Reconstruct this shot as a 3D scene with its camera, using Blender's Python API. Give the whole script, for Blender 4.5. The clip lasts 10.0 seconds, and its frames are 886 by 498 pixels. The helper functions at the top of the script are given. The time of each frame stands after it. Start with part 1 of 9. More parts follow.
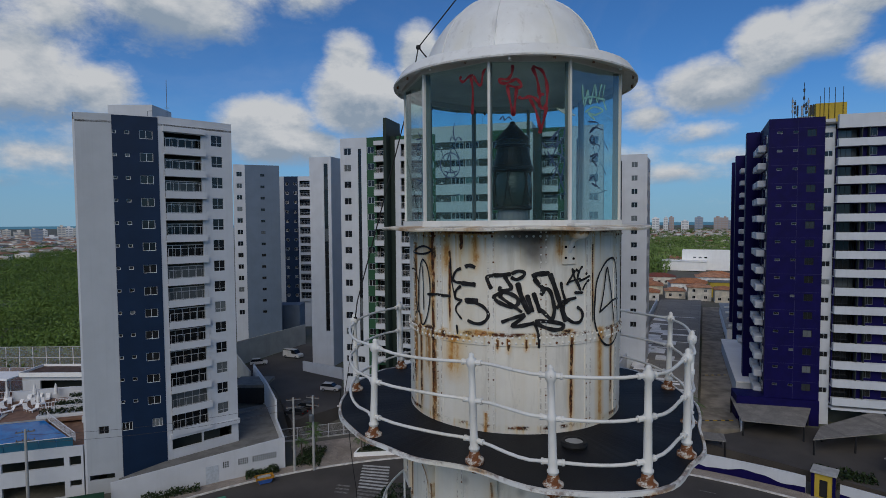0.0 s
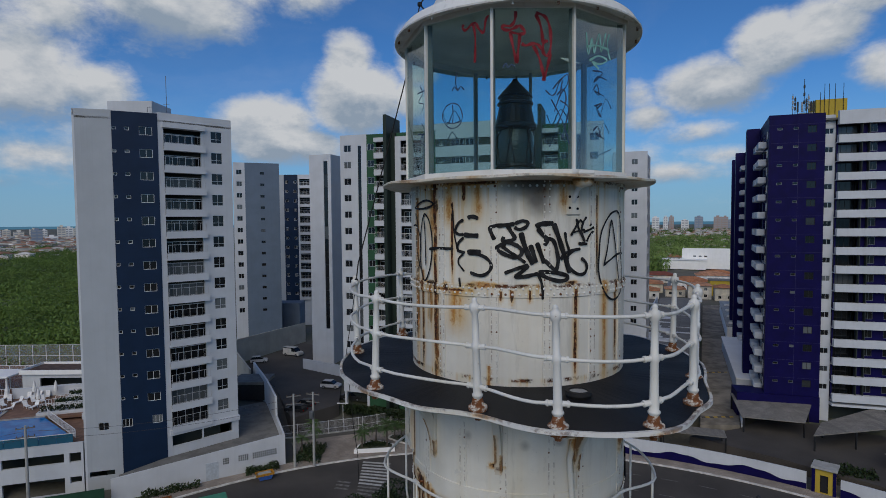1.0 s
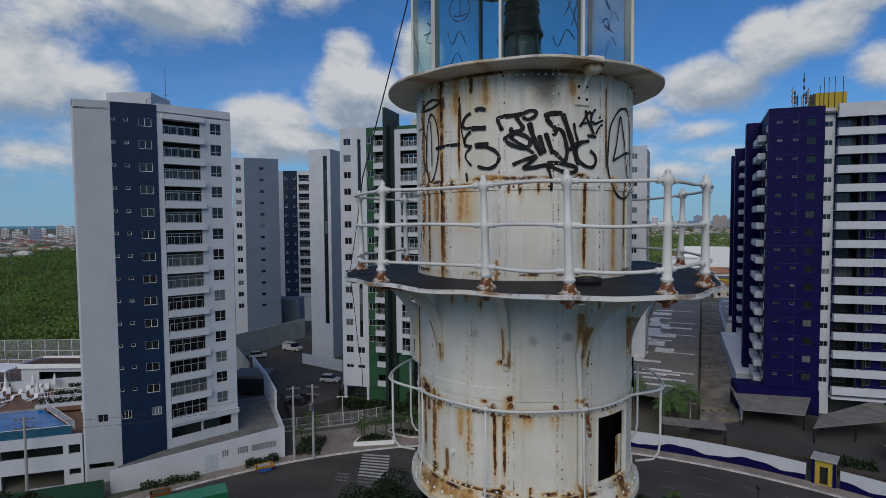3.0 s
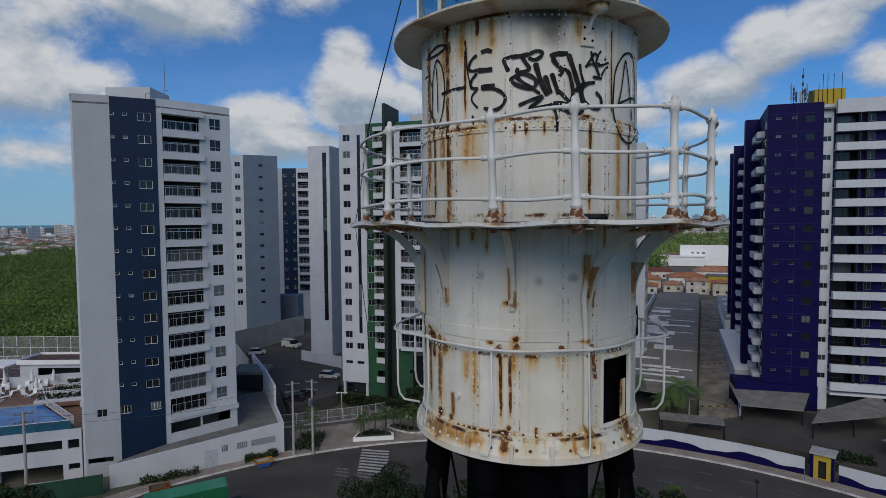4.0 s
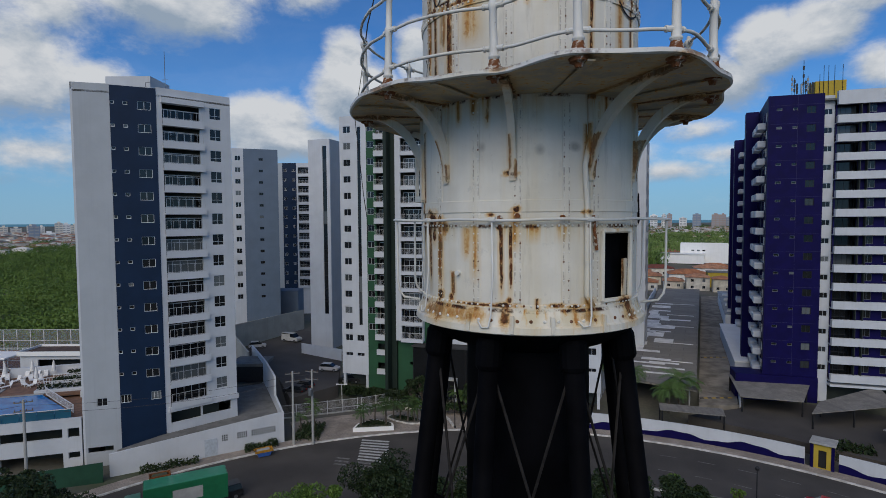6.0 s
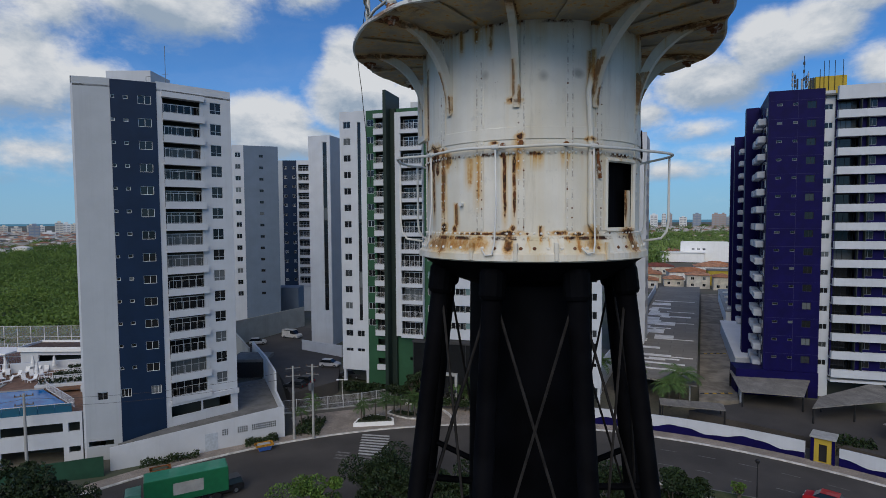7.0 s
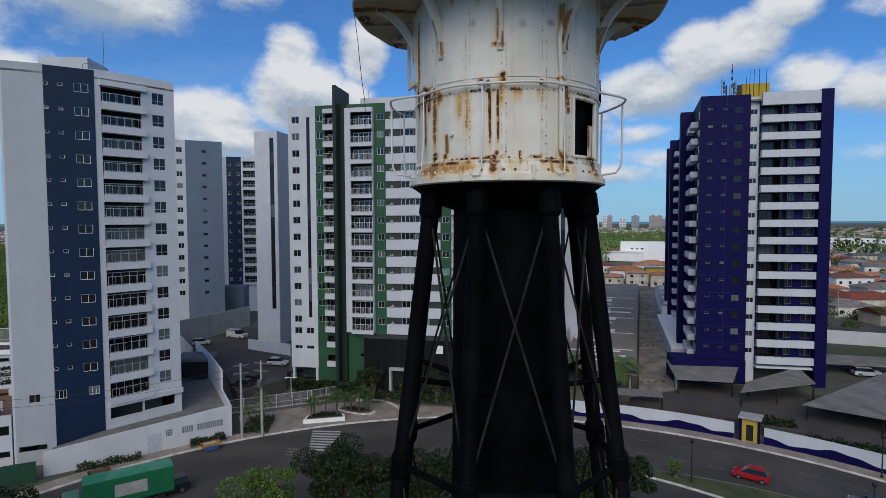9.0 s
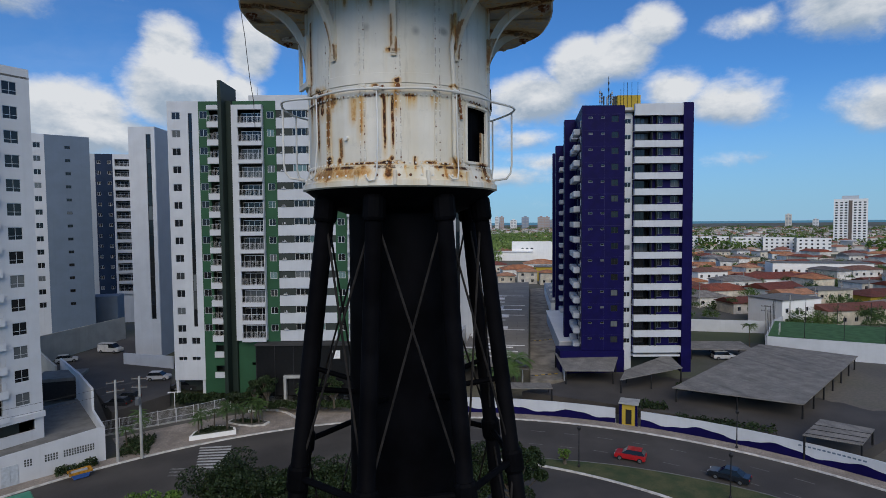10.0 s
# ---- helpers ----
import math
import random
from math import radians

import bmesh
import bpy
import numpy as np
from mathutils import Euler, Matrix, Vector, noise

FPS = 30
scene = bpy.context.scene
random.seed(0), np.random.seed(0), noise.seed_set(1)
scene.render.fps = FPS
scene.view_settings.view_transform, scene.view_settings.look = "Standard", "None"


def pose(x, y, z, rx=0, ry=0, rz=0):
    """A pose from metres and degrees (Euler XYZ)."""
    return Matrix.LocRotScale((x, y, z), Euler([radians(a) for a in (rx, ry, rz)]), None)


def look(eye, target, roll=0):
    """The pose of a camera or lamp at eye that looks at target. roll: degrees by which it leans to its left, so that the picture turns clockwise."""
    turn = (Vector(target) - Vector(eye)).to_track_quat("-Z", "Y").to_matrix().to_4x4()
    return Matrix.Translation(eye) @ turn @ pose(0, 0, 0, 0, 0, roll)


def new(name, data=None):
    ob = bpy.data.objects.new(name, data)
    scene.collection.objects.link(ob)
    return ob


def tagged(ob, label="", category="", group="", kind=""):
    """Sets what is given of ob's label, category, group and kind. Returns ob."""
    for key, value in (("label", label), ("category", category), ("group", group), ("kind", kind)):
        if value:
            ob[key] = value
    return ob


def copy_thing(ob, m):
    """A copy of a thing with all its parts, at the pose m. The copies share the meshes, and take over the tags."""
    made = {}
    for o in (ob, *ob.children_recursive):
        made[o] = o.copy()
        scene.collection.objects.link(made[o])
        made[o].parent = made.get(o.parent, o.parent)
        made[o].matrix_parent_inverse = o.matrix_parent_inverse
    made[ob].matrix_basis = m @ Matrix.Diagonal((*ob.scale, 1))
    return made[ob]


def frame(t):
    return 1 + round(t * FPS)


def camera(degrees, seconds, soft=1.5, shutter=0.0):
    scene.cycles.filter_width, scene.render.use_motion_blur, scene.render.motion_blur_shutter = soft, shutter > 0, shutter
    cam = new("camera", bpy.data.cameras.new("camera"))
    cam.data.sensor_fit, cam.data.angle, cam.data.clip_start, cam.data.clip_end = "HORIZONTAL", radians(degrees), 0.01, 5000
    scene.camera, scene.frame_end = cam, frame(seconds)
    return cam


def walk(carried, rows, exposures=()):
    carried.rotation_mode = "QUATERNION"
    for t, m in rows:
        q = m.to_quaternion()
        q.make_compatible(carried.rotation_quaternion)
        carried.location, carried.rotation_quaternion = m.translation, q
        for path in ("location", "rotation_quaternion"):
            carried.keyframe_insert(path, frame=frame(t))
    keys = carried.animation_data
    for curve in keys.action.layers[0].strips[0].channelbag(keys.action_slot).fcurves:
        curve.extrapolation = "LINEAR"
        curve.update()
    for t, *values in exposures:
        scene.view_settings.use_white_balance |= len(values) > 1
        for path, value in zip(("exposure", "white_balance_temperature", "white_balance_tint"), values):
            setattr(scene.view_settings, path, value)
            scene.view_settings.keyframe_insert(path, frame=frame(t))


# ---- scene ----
import itertools

# world: x to the right of the first view, y ahead, z up; the street lies at z = 0
TOWER = Vector((0.852, 6.746, 0.0))      # the lighthouse's axis
FACING = 262.8                           # bearing from the axis towards the first eye
RING = Vector((5.0, 20.0, 0.0))          # centre of the curved avenue

cam = camera(77.64, 10.0, soft=0.72)
PATH = [
    (0, 0.000, -0.000, 35.300, 87.273, 0.381, -0.000),
    (0.5, -0.014, 0.028, 35.064, 87.264, 0.452, 0.006),
    (1, -0.028, 0.048, 34.804, 87.243, 0.448, -0.011),
    (1.5, -0.036, 0.067, 34.541, 87.226, 0.424, -0.003),
    (2, -0.040, 0.068, 34.302, 87.208, 0.435, -0.046),
    (2.5, -0.063, 0.086, 34.030, 87.212, 0.442, -0.054),
    (4, -0.194, 0.019, 33.156, 87.138, 0.416, -0.213),
    (4.5, -0.167, -0.024, 32.874, 87.123, 0.401, -0.207),
    (5, -0.158, -0.035, 32.560, 87.128, 0.398, -0.197),
    (5.5, -0.186, 0.001, 32.219, 87.094, 0.365, -0.195),
    (7, -0.241, -0.040, 31.130, 87.022, 0.369, -0.177),
    (7.5, -0.338, -0.333, 30.812, 87.017, 0.386, -0.174),
    (8, -0.501, -0.685, 30.540, 86.987, 0.399, -0.184),
    (8.5, -0.695, -0.948, 30.318, 86.991, 0.411, -0.366),
    (8.7, -0.737, -0.966, 30.285, 87.047, 0.336, -1.100),
    (8.85, -0.788, -0.988, 30.245, 87.115, 0.243, -2.900),
    (9, -0.814, -0.999, 30.225, 87.149, 0.197, -5.669),
    (9.2, -0.822, -0.990, 30.193, 87.159, 0.226, -10.508),
    (9.5, -0.843, -0.992, 30.236, 87.265, 0.330, -14.839),
    (10, -0.816, -1.007, 30.267, 87.253, 0.503, -16.427),
]
walk(cam, [(t, pose(x, y, z, rx, ry, rz)) for t, x, y, z, rx, ry, rz in PATH],
     exposures=[(0, -0.66), (2.5, -0.62), (5.5, -0.52), (8.5, -0.28), (10, -0.26)])

# ---- sky and light ----
SUN_ELEVATION, SUN_BEARING = 38.0, 194.0     # bearing clockwise from +y


def make_world():
    world = bpy.data.worlds.new("daylight")
    scene.world = world
    world.use_nodes = True
    nt = world.node_tree
    nt.nodes.clear()
    N, L = nt.nodes.new, nt.links.new
    out, bg = N("ShaderNodeOutputWorld"), N("ShaderNodeBackground")
    sky = N("ShaderNodeTexSky")
    sky.sky_type, sky.sun_disc = "NISHITA", False
    sky.sun_elevation, sky.sun_rotation = radians(SUN_ELEVATION), radians(SUN_BEARING)
    sky.altitude, sky.air_density, sky.dust_density, sky.ozone_density = 30, 1.0, 0.0, 3.0
    co = N("ShaderNodeTexCoord")
    sep = N("ShaderNodeSeparateXYZ")
    L(co.outputs["Generated"], sep.inputs[0])

    def math_node(op, a, b=None, clamp=False):
        m = N("ShaderNodeMath")
        m.operation, m.use_clamp = op, clamp
        for i, v in enumerate((a, b)):
            if v is None:
                continue
            if isinstance(v, (int, float)):
                m.inputs[i].default_value = v
            else:
                L(v, m.inputs[i])
        return m.outputs[0]

    def noise_node(scale, detail, vec, rough=0.55, dist=0.0):
        n = N("ShaderNodeTexNoise")
        n.inputs["Scale"].default_value, n.inputs["Detail"].default_value = scale, detail
        n.inputs["Roughness"].default_value, n.inputs["Distortion"].default_value = rough, dist
        L(vec, n.inputs["Vector"])
        return n.outputs["Fac"]

    squash = N("ShaderNodeMapping")
    squash.inputs["Scale"].default_value = (1, 1, 1.7)
    L(co.outputs["Generated"], squash.inputs["Vector"])
    big = noise_node(3.2, 3, squash.outputs[0])
    fine = noise_node(8.0, 10, squash.outputs[0], 0.66, 0.1)
    lift = N("ShaderNodeVectorMath")
    lift.operation = "ADD"
    lift.inputs[1].default_value = (0.0, 0.0, 0.045)
    L(squash.outputs[0], lift.inputs[0])
    above = noise_node(8.0, 6, lift.outputs[0], 0.6, 0.1)
    here = noise_node(8.0, 6, squash.outputs[0], 0.6, 0.1)
    # cumulus heaps: bearing (degrees right of +y), elevation, half widths, weight
    heaps = [(-26, 19.6, 10, 6, 1.0), (-20, 21.5, 6, 3, .7), (-13.5, 21.5, 6, 2.6, .7), (-37, 13, 9, 8, .82), (-44, 10, 9, 7, .7), (-32, 12, 5, 3.5, .85),
             (-8.6, 12.2, 6.4, 6.0, 1.3), (-9.4, 15.6, 3.6, 4.2, 1.25), (-2.4, 16.5, 3.2, 4.2, 1.15), (-17.2, 9.2, 6.4, 4.6, 1.3), (-13, 8.0, 5, 2.6, .95), (-3.5, 12.5, 3, 3, .9), (-30, 7.5, 5, 2.4, .5),
             (25.5, 12.3, 7.4, 3.5, 1.2), (30.3, 14.8, 4.4, 3.8, 1.2), (34.3, 15.8, 4.2, 3.2, 1.15), (37.0, 18.0, 3.4, 2.6, 1.0), (20.5, 10.2, 4.5, 2.0, .7), (39, 12.4, 4.0, 2.6, .85),
             (45.2, 17.3, 4.6, 1.9, .66), (52.5, 17.6, 6.4, 4.2, 1.0), (43.8, 10.4, 6, 3.4, .8), (55, 9.2, 5, 3, .8), (46, 5.6, 7, 1.5, .5), (28, 6, 7, 1.5, .5),
             (19.5, 12, 5, 3.5, .62), (17, 6.2, 6, 2, .6), (22.5, 4.6, 7, 1.5, .62), (25, 8.4, 5, 1.6, .55), (-36.5, 6, 8, 3, .62), (-34, 17.5, 6, 4, .8), (-40, 3.6, 8, 1.4, .5), (66, 14, 8, 5, .9), (-62, 16, 12, 7, 1), (85, 20, 14, 8, 1), (120, 30, 30, 14, 1.1), (-120, 30, 30, 14, 1), (160, 24, 28, 14, 1.1), (-160, 28, 28, 12, 1)]
    total = height = weight = None
    for az, el, wx, wz, amp in heaps:
        a, e = radians(az), radians(el)
        d = Vector((math.sin(a) * math.cos(e), math.cos(a) * math.cos(e), math.sin(e)))
        sub = N("ShaderNodeVectorMath")
        sub.operation = "SUBTRACT"
        L(co.outputs["Generated"], sub.inputs[0])
        sub.inputs[1].default_value = d
        mp = N("ShaderNodeMapping")
        mp.vector_type = "POINT"
        mp.inputs["Rotation"].default_value = (0, 0, a)
        mp.inputs["Scale"].default_value = (1 / radians(wx), 1 / radians(wx), 1 / radians(wz))
        L(sub.outputs[0], mp.inputs["Vector"])
        ln = N("ShaderNodeVectorMath")
        ln.operation = "LENGTH"
        L(mp.outputs[0], ln.inputs[0])
        blob = math_node("MULTIPLY", math_node("SUBTRACT", 1.0, ln.outputs["Value"], True), amp)
        pos = N("ShaderNodeSeparateXYZ")
        L(mp.outputs[0], pos.inputs[0])
        up = math_node("MULTIPLY", blob, pos.outputs[2])
        total = blob if total is None else math_node("MAXIMUM", total, blob)
        height = up if height is None else math_node("ADD", height, up)
        weight = blob if weight is None else math_node("ADD", weight, blob)
    # high thin veil away from the heaps
    shape = math_node("ADD", math_node("MULTIPLY", total, 1.16), math_node("MULTIPLY", math_node("SUBTRACT", fine, 0.5), 1.25))
    shape = math_node("ADD", shape, math_node("MULTIPLY", math_node("SUBTRACT", big, 0.5), 0.8))
    dens = N("ShaderNodeMapRange")
    dens.interpolation_type = "SMOOTHSTEP"
    dens.inputs["From Min"].default_value, dens.inputs["From Max"].default_value = 0.16, 0.74
    L(shape, dens.inputs["Value"])
    # sunlit heads and blue-grey undersides
    local = math_node("DIVIDE", height, math_node("ADD", weight, 0.05))
    relief = math_node("ADD", math_node("MULTIPLY", math_node("SUBTRACT", here, above), 2.6), math_node("MULTIPLY", local, 1.1))
    relief = math_node("ADD", relief, math_node("MULTIPLY", math_node("SUBTRACT", big, 0.5), 0.8))
    shade = N("ShaderNodeMapRange")
    shade.inputs["From Min"].default_value, shade.inputs["From Max"].default_value = -0.55, 0.30
    L(relief, shade.inputs["Value"])
    cloud = N("ShaderNodeMixRGB")
    cloud.inputs[1].default_value, cloud.inputs[2].default_value = (3.9, 4.9, 6.2, 1), (8.5, 8.8, 9.2, 1)
    L(shade.outputs[0], cloud.inputs[0])
    tint = N("ShaderNodeMixRGB")
    tint.blend_type = "MULTIPLY"
    tint.inputs[0].default_value, tint.inputs[2].default_value = 1.0, SKY_TINT
    L(sky.outputs[0], tint.inputs[1])
    # pale sea haze low over the horizon
    haze = N("ShaderNodeMapRange")
    haze.interpolation_type = "SMOOTHSTEP"
    haze.inputs["From Min"].default_value, haze.inputs["From Max"].default_value = -0.02, 0.24
    haze.inputs["To Min"].default_value, haze.inputs["To Max"].default_value = 0.85, 0.0
    L(sep.outputs[2], haze.inputs["Value"])
    low = N("ShaderNodeMixRGB")
    low.inputs[2].default_value = (3.0, 5.3, 7.7, 1)
    L(haze.outputs[0], low.inputs[0])
    L(tint.outputs[0], low.inputs[1])
    far = N("ShaderNodeMixRGB")
    far.inputs[2].default_value = (0.9, 2.3, 3.6, 1)
    L(math_node("LESS_THAN", sep.outputs[2], -0.0015), far.inputs[0])
    L(low.outputs[0], far.inputs[1])
    mix = N("ShaderNodeMixRGB")
    # thin veil drifting between the heaps
    veil = N("ShaderNodeMapRange")
    veil.inputs["From Min"].default_value, veil.inputs["From Max"].default_value = 0.50, 0.86
    veil.inputs["To Max"].default_value = 0.16
    L(noise_node(2.1, 7, squash.outputs[0], 0.6, 0.5), veil.inputs["Value"])
    L(math_node("MULTIPLY", math_node("MAXIMUM", dens.outputs[0], veil.outputs[0]), math_node("GREATER_THAN", sep.outputs[2], 0.0)), mix.inputs[0])
    L(far.outputs[0], mix.inputs[1])
    L(cloud.outputs[0], mix.inputs[2])
    L(mix.outputs[0], bg.inputs["Color"])
    bg.inputs["Strength"].default_value = SKY_STRENGTH
    L(bg.outputs[0], out.inputs[0])


SKY_STRENGTH, SKY_TINT = 0.10, (0.44, 0.88, 1.36, 1)
make_world()
a, e = radians(SUN_BEARING), radians(SUN_ELEVATION)
sun_way = Vector((math.sin(a) * math.cos(e), math.cos(a) * math.cos(e), math.sin(e)))
sun = new("sun", bpy.data.lights.new("sun", "SUN"))
sun.data.energy, sun.data.angle, sun.data.color = 2.35, radians(50), (1.0, 0.90, 0.76)
sun.matrix_world = look(sun_way * 100, (0, 0, 0))


# ---- materials ----
def rgb(v):
    """A colour from three linear values or one grey."""
    return (v, v, v, 1) if isinstance(v, (int, float)) else (*v, 1)


class Nodes:
    """A short way to write a material's node tree."""

    def __init__(self, name):
        self.mat = bpy.data.materials.new(name)
        self.mat.use_nodes = True
        self.tree = self.mat.node_tree
        self.bsdf = self.tree.nodes["Principled BSDF"]
        self.coords = self.tree.nodes.new("ShaderNodeTexCoord")

    def put(self, value, socket):
        if hasattr(value, "is_linked"):
            self.tree.links.new(value, socket)
        elif isinstance(value, (tuple, list)) and len(value) == 3 and socket.type == "RGBA":
            socket.default_value = (*value, 1)
        else:
            socket.default_value = value

    def where(self, scale=(1, 1, 1), world=False):
        m = self.tree.nodes.new("ShaderNodeMapping")
        m.inputs["Scale"].default_value = scale
        if world:
            g = self.tree.nodes.new("ShaderNodeNewGeometry")
            self.put(g.outputs["Position"], m.inputs["Vector"])
        else:
            self.put(self.coords.outputs["Object"], m.inputs["Vector"])
        return m.outputs[0]

    def noise(self, scale, detail=4, vec=None, rough=0.55, dist=0.0):
        n = self.tree.nodes.new("ShaderNodeTexNoise")
        n.inputs["Scale"].default_value, n.inputs["Detail"].default_value = scale, detail
        n.inputs["Roughness"].default_value, n.inputs["Distortion"].default_value = rough, dist
        self.put(vec if vec is not None else self.where(), n.inputs["Vector"])
        return n.outputs["Fac"]

    def ramp(self, value, lo, hi, a=0.0, b=1.0, smooth=True):
        n = self.tree.nodes.new("ShaderNodeMapRange")
        n.interpolation_type = "SMOOTHSTEP" if smooth else "LINEAR"
        self.put(value, n.inputs["Value"])
        n.inputs["From Min"].default_value, n.inputs["From Max"].default_value = lo, hi
        n.inputs["To Min"].default_value, n.inputs["To Max"].default_value = a, b
        return n.outputs[0]

    def math(self, op, a, b=0.0, clamp=False, third=None):
        n = self.tree.nodes.new("ShaderNodeMath")
        n.operation, n.use_clamp = op, clamp
        self.put(a, n.inputs[0])
        self.put(b, n.inputs[1])
        if third is not None:
            self.put(third, n.inputs[2])
        return n.outputs[0]

    def mix(self, fac, a, b, kind="MIX"):
        n = self.tree.nodes.new("ShaderNodeMixRGB")
        n.blend_type = kind
        self.put(fac, n.inputs[0])
        self.put(rgb(a) if isinstance(a, (int, float, tuple)) else a, n.inputs[1])
        self.put(rgb(b) if isinstance(b, (int, float, tuple)) else b, n.inputs[2])
        return n.outputs[0]

    def random(self):
        return self.tree.nodes.new("ShaderNodeObjectInfo").outputs["Random"]

    def island(self):
        return self.tree.nodes.new("ShaderNodeNewGeometry").outputs["Random Per Island"]

    def axes(self, world=False):
        s = self.tree.nodes.new("ShaderNodeSeparateXYZ")
        self.put(self.where(world=world), s.inputs[0])
        return s.outputs

    def bump(self, height, strength=0.3, distance=0.01):
        b = self.tree.nodes.new("ShaderNodeBump")
        b.inputs["Strength"].default_value, b.inputs["Distance"].default_value = strength, distance
        self.put(height, b.inputs["Height"])
        self.put(b.outputs[0], self.bsdf.inputs["Normal"])

    def done(self, color, rough=0.6, metal=0.0, spec=0.5):
        self.put(rgb(color) if isinstance(color, (int, float, tuple)) else color, self.bsdf.inputs["Base Color"])
        self.put(rough, self.bsdf.inputs["Roughness"])
        self.put(metal, self.bsdf.inputs["Metallic"])
        self.bsdf.inputs["Specular IOR Level"].default_value = spec
        return self.mat


def paint(name, color, dirt=0.18, scale=0.35, rough=0.75, streak=0.12, spec=0.2):
    """Painted or tiled wall: large uneven weathering, rain streaks, fine grain."""
    n = Nodes(name)
    dark = tuple(c * (1 - dirt) for c in color)
    c = n.mix(n.ramp(n.noise(scale, 5), 0.3, 0.7), dark, color)
    run = n.ramp(n.noise(1.0, 4, n.where((2.2, 2.2, 0.06))), 0.5, 0.75)
    c = n.mix(n.math("MULTIPLY", run, streak), c, tuple(v * 0.55 for v in color))
    c = n.mix(n.ramp(n.noise(14, 3), 0.35, 0.65, 0, 0.08), c, tuple(v * 0.7 for v in color))
    n.bump(n.noise(20, 3), 0.15, 0.01)
    return n.done(c, rough, 0.0, spec)


def plain(name, color, rough=0.6, metal=0.0, var=0.15, scale=3.0, bump=0.1, spec=0.35):
    n = Nodes(name)
    c = n.mix(n.ramp(n.noise(scale, 5), 0.3, 0.7), tuple(v * (1 - var) for v in color), tuple(min(1, v * (1 + var * 0.5)) for v in color))
    n.bump(n.noise(scale * 12, 3), bump, 0.005)
    return n.done(c, rough, metal, spec)


def varied(name, colors, rough=0.7, scale=1.0, island=False):
    """A surface whose pieces differ in colour."""
    n = Nodes(name)
    r = n.island() if island else n.random()
    ramp = n.tree.nodes.new("ShaderNodeValToRGB")
    ramp.color_ramp.interpolation = "LINEAR"
    els = ramp.color_ramp.elements
    while len(els) < len(colors):
        els.new(0.5)
    for i, col in enumerate(colors):
        els[i].position, els[i].color = i / max(1, len(colors) - 1), rgb(col)
    n.put(r, ramp.inputs[0])
    c = n.mix(n.ramp(n.noise(scale, 5), 0.3, 0.75, 0, 0.45), ramp.outputs[0], 0.06)
    return n.done(c, rough)


WHITE_WALL = paint("white_wall_paint", (0.57, 0.595, 0.625), 0.1)
NAVY_WALL = paint("navy_wall_tile", (0.008, 0.023, 0.058), 0.2, rough=0.5)
# lifted copy of the wall white: the far town's sunlight is in its colour
LIFTED_WHITE = paint("lifted_white_render", (0.88, 0.88, 0.86), 0.06)
PALE_GREY = paint("pale_grey_wall_paint", (0.40, 0.43, 0.46), 0.08)
GREY_WALL = paint("grey_wall_paint", (0.14, 0.185, 0.245), 0.12)
GREEN_WALL = paint("green_wall_tile", (0.032, 0.098, 0.05), 0.2, rough=0.5)
DARK_GREEN = paint("dark_green_fin", (0.022, 0.035, 0.028), 0.2, rough=0.5)
DARK_BAND = paint("charcoal_wall", (0.045, 0.055, 0.05), 0.2, rough=0.6)
PURPLE_WALL = paint("indigo_wall_tile", (0.006, 0.004, 0.066), 0.3, scale=0.6, rough=0.55, spec=0.12)
CREAM_WALL = paint("cream_render", (0.42, 0.42, 0.38), 0.2)
YELLOW_WALL = paint("ochre_yellow_paint", (0.50, 0.36, 0.05), 0.15)
CONCRETE = paint("weathered_concrete", (0.19, 0.19, 0.18), 0.3, scale=0.8, rough=0.9, streak=0.3)
LOBBY_ROOF = paint("dark_lobby_roof", (0.05, 0.05, 0.05), 0.2)
PALE_CONCRETE = paint("pale_concrete", (0.40, 0.40, 0.38), 0.25, scale=0.8, rough=0.9)
WHITE_METAL = plain("white_painted_metal", (0.70, 0.70, 0.70), 0.4)
ALUMINIUM = plain("pale_aluminium_frame", (0.55, 0.56, 0.57), 0.4, 0.3)
GREY_METAL = plain("grey_steel", (0.22, 0.23, 0.24), 0.45, 0.7)
JOINT_INDIGO = plain("pale_indigo_joint", (0.035, 0.032, 0.11), 0.7)
BLACK_METAL = plain("dark_steel", (0.03, 0.03, 0.032), 0.5, 0.4)


def window_glass():
    n = Nodes("tinted_window_glass")
    r = n.random()
    c = n.mix(n.ramp(r, 0.72, 0.98), (0.010, 0.012, 0.014), (0.13, 0.145, 0.15))
    n.bump(n.noise(0.8, 2), 0.04, 0.05)
    return n.done(c, 0.06, 0.0, 0.5)


def teal_glass():
    n = Nodes("teal_window_glass")
    return n.done(n.mix(n.random(), (0.05, 0.10, 0.10), (0.16, 0.25, 0.25)), 0.06)


GLASS, TEAL_GLASS = window_glass(), teal_glass()


# ---- building helpers ----
def mesh_object(name, bm, mat, m=None, smooth=False):
    me = bm
    if isinstance(bm, bmesh.types.BMesh):
        me = bpy.data.meshes.new(name)
        bm.to_mesh(me)
        bm.free()
    if mat is not None and not me.materials:
        me.materials.append(mat)
    if smooth:
        me.polygons.foreach_set("use_smooth", [True] * len(me.polygons))
    ob = new(name, me)
    if m is not None:
        ob.matrix_basis = m
    return ob


def part(name, bm, mat, parent, label="", m=None, smooth=False):
    """One mesh object under a thing or under a part."""
    ob = mesh_object(name, bm, mat, m, smooth)
    ob.parent = parent
    return tagged(ob, label)


def thing(name, label, category, m=None, group="", kind=""):
    """An Empty at the base of a thing."""
    ob = new(name)
    ob.empty_display_size = 0.3
    if m is not None:
        ob.matrix_basis = m
    return tagged(ob, label, category, group, kind)


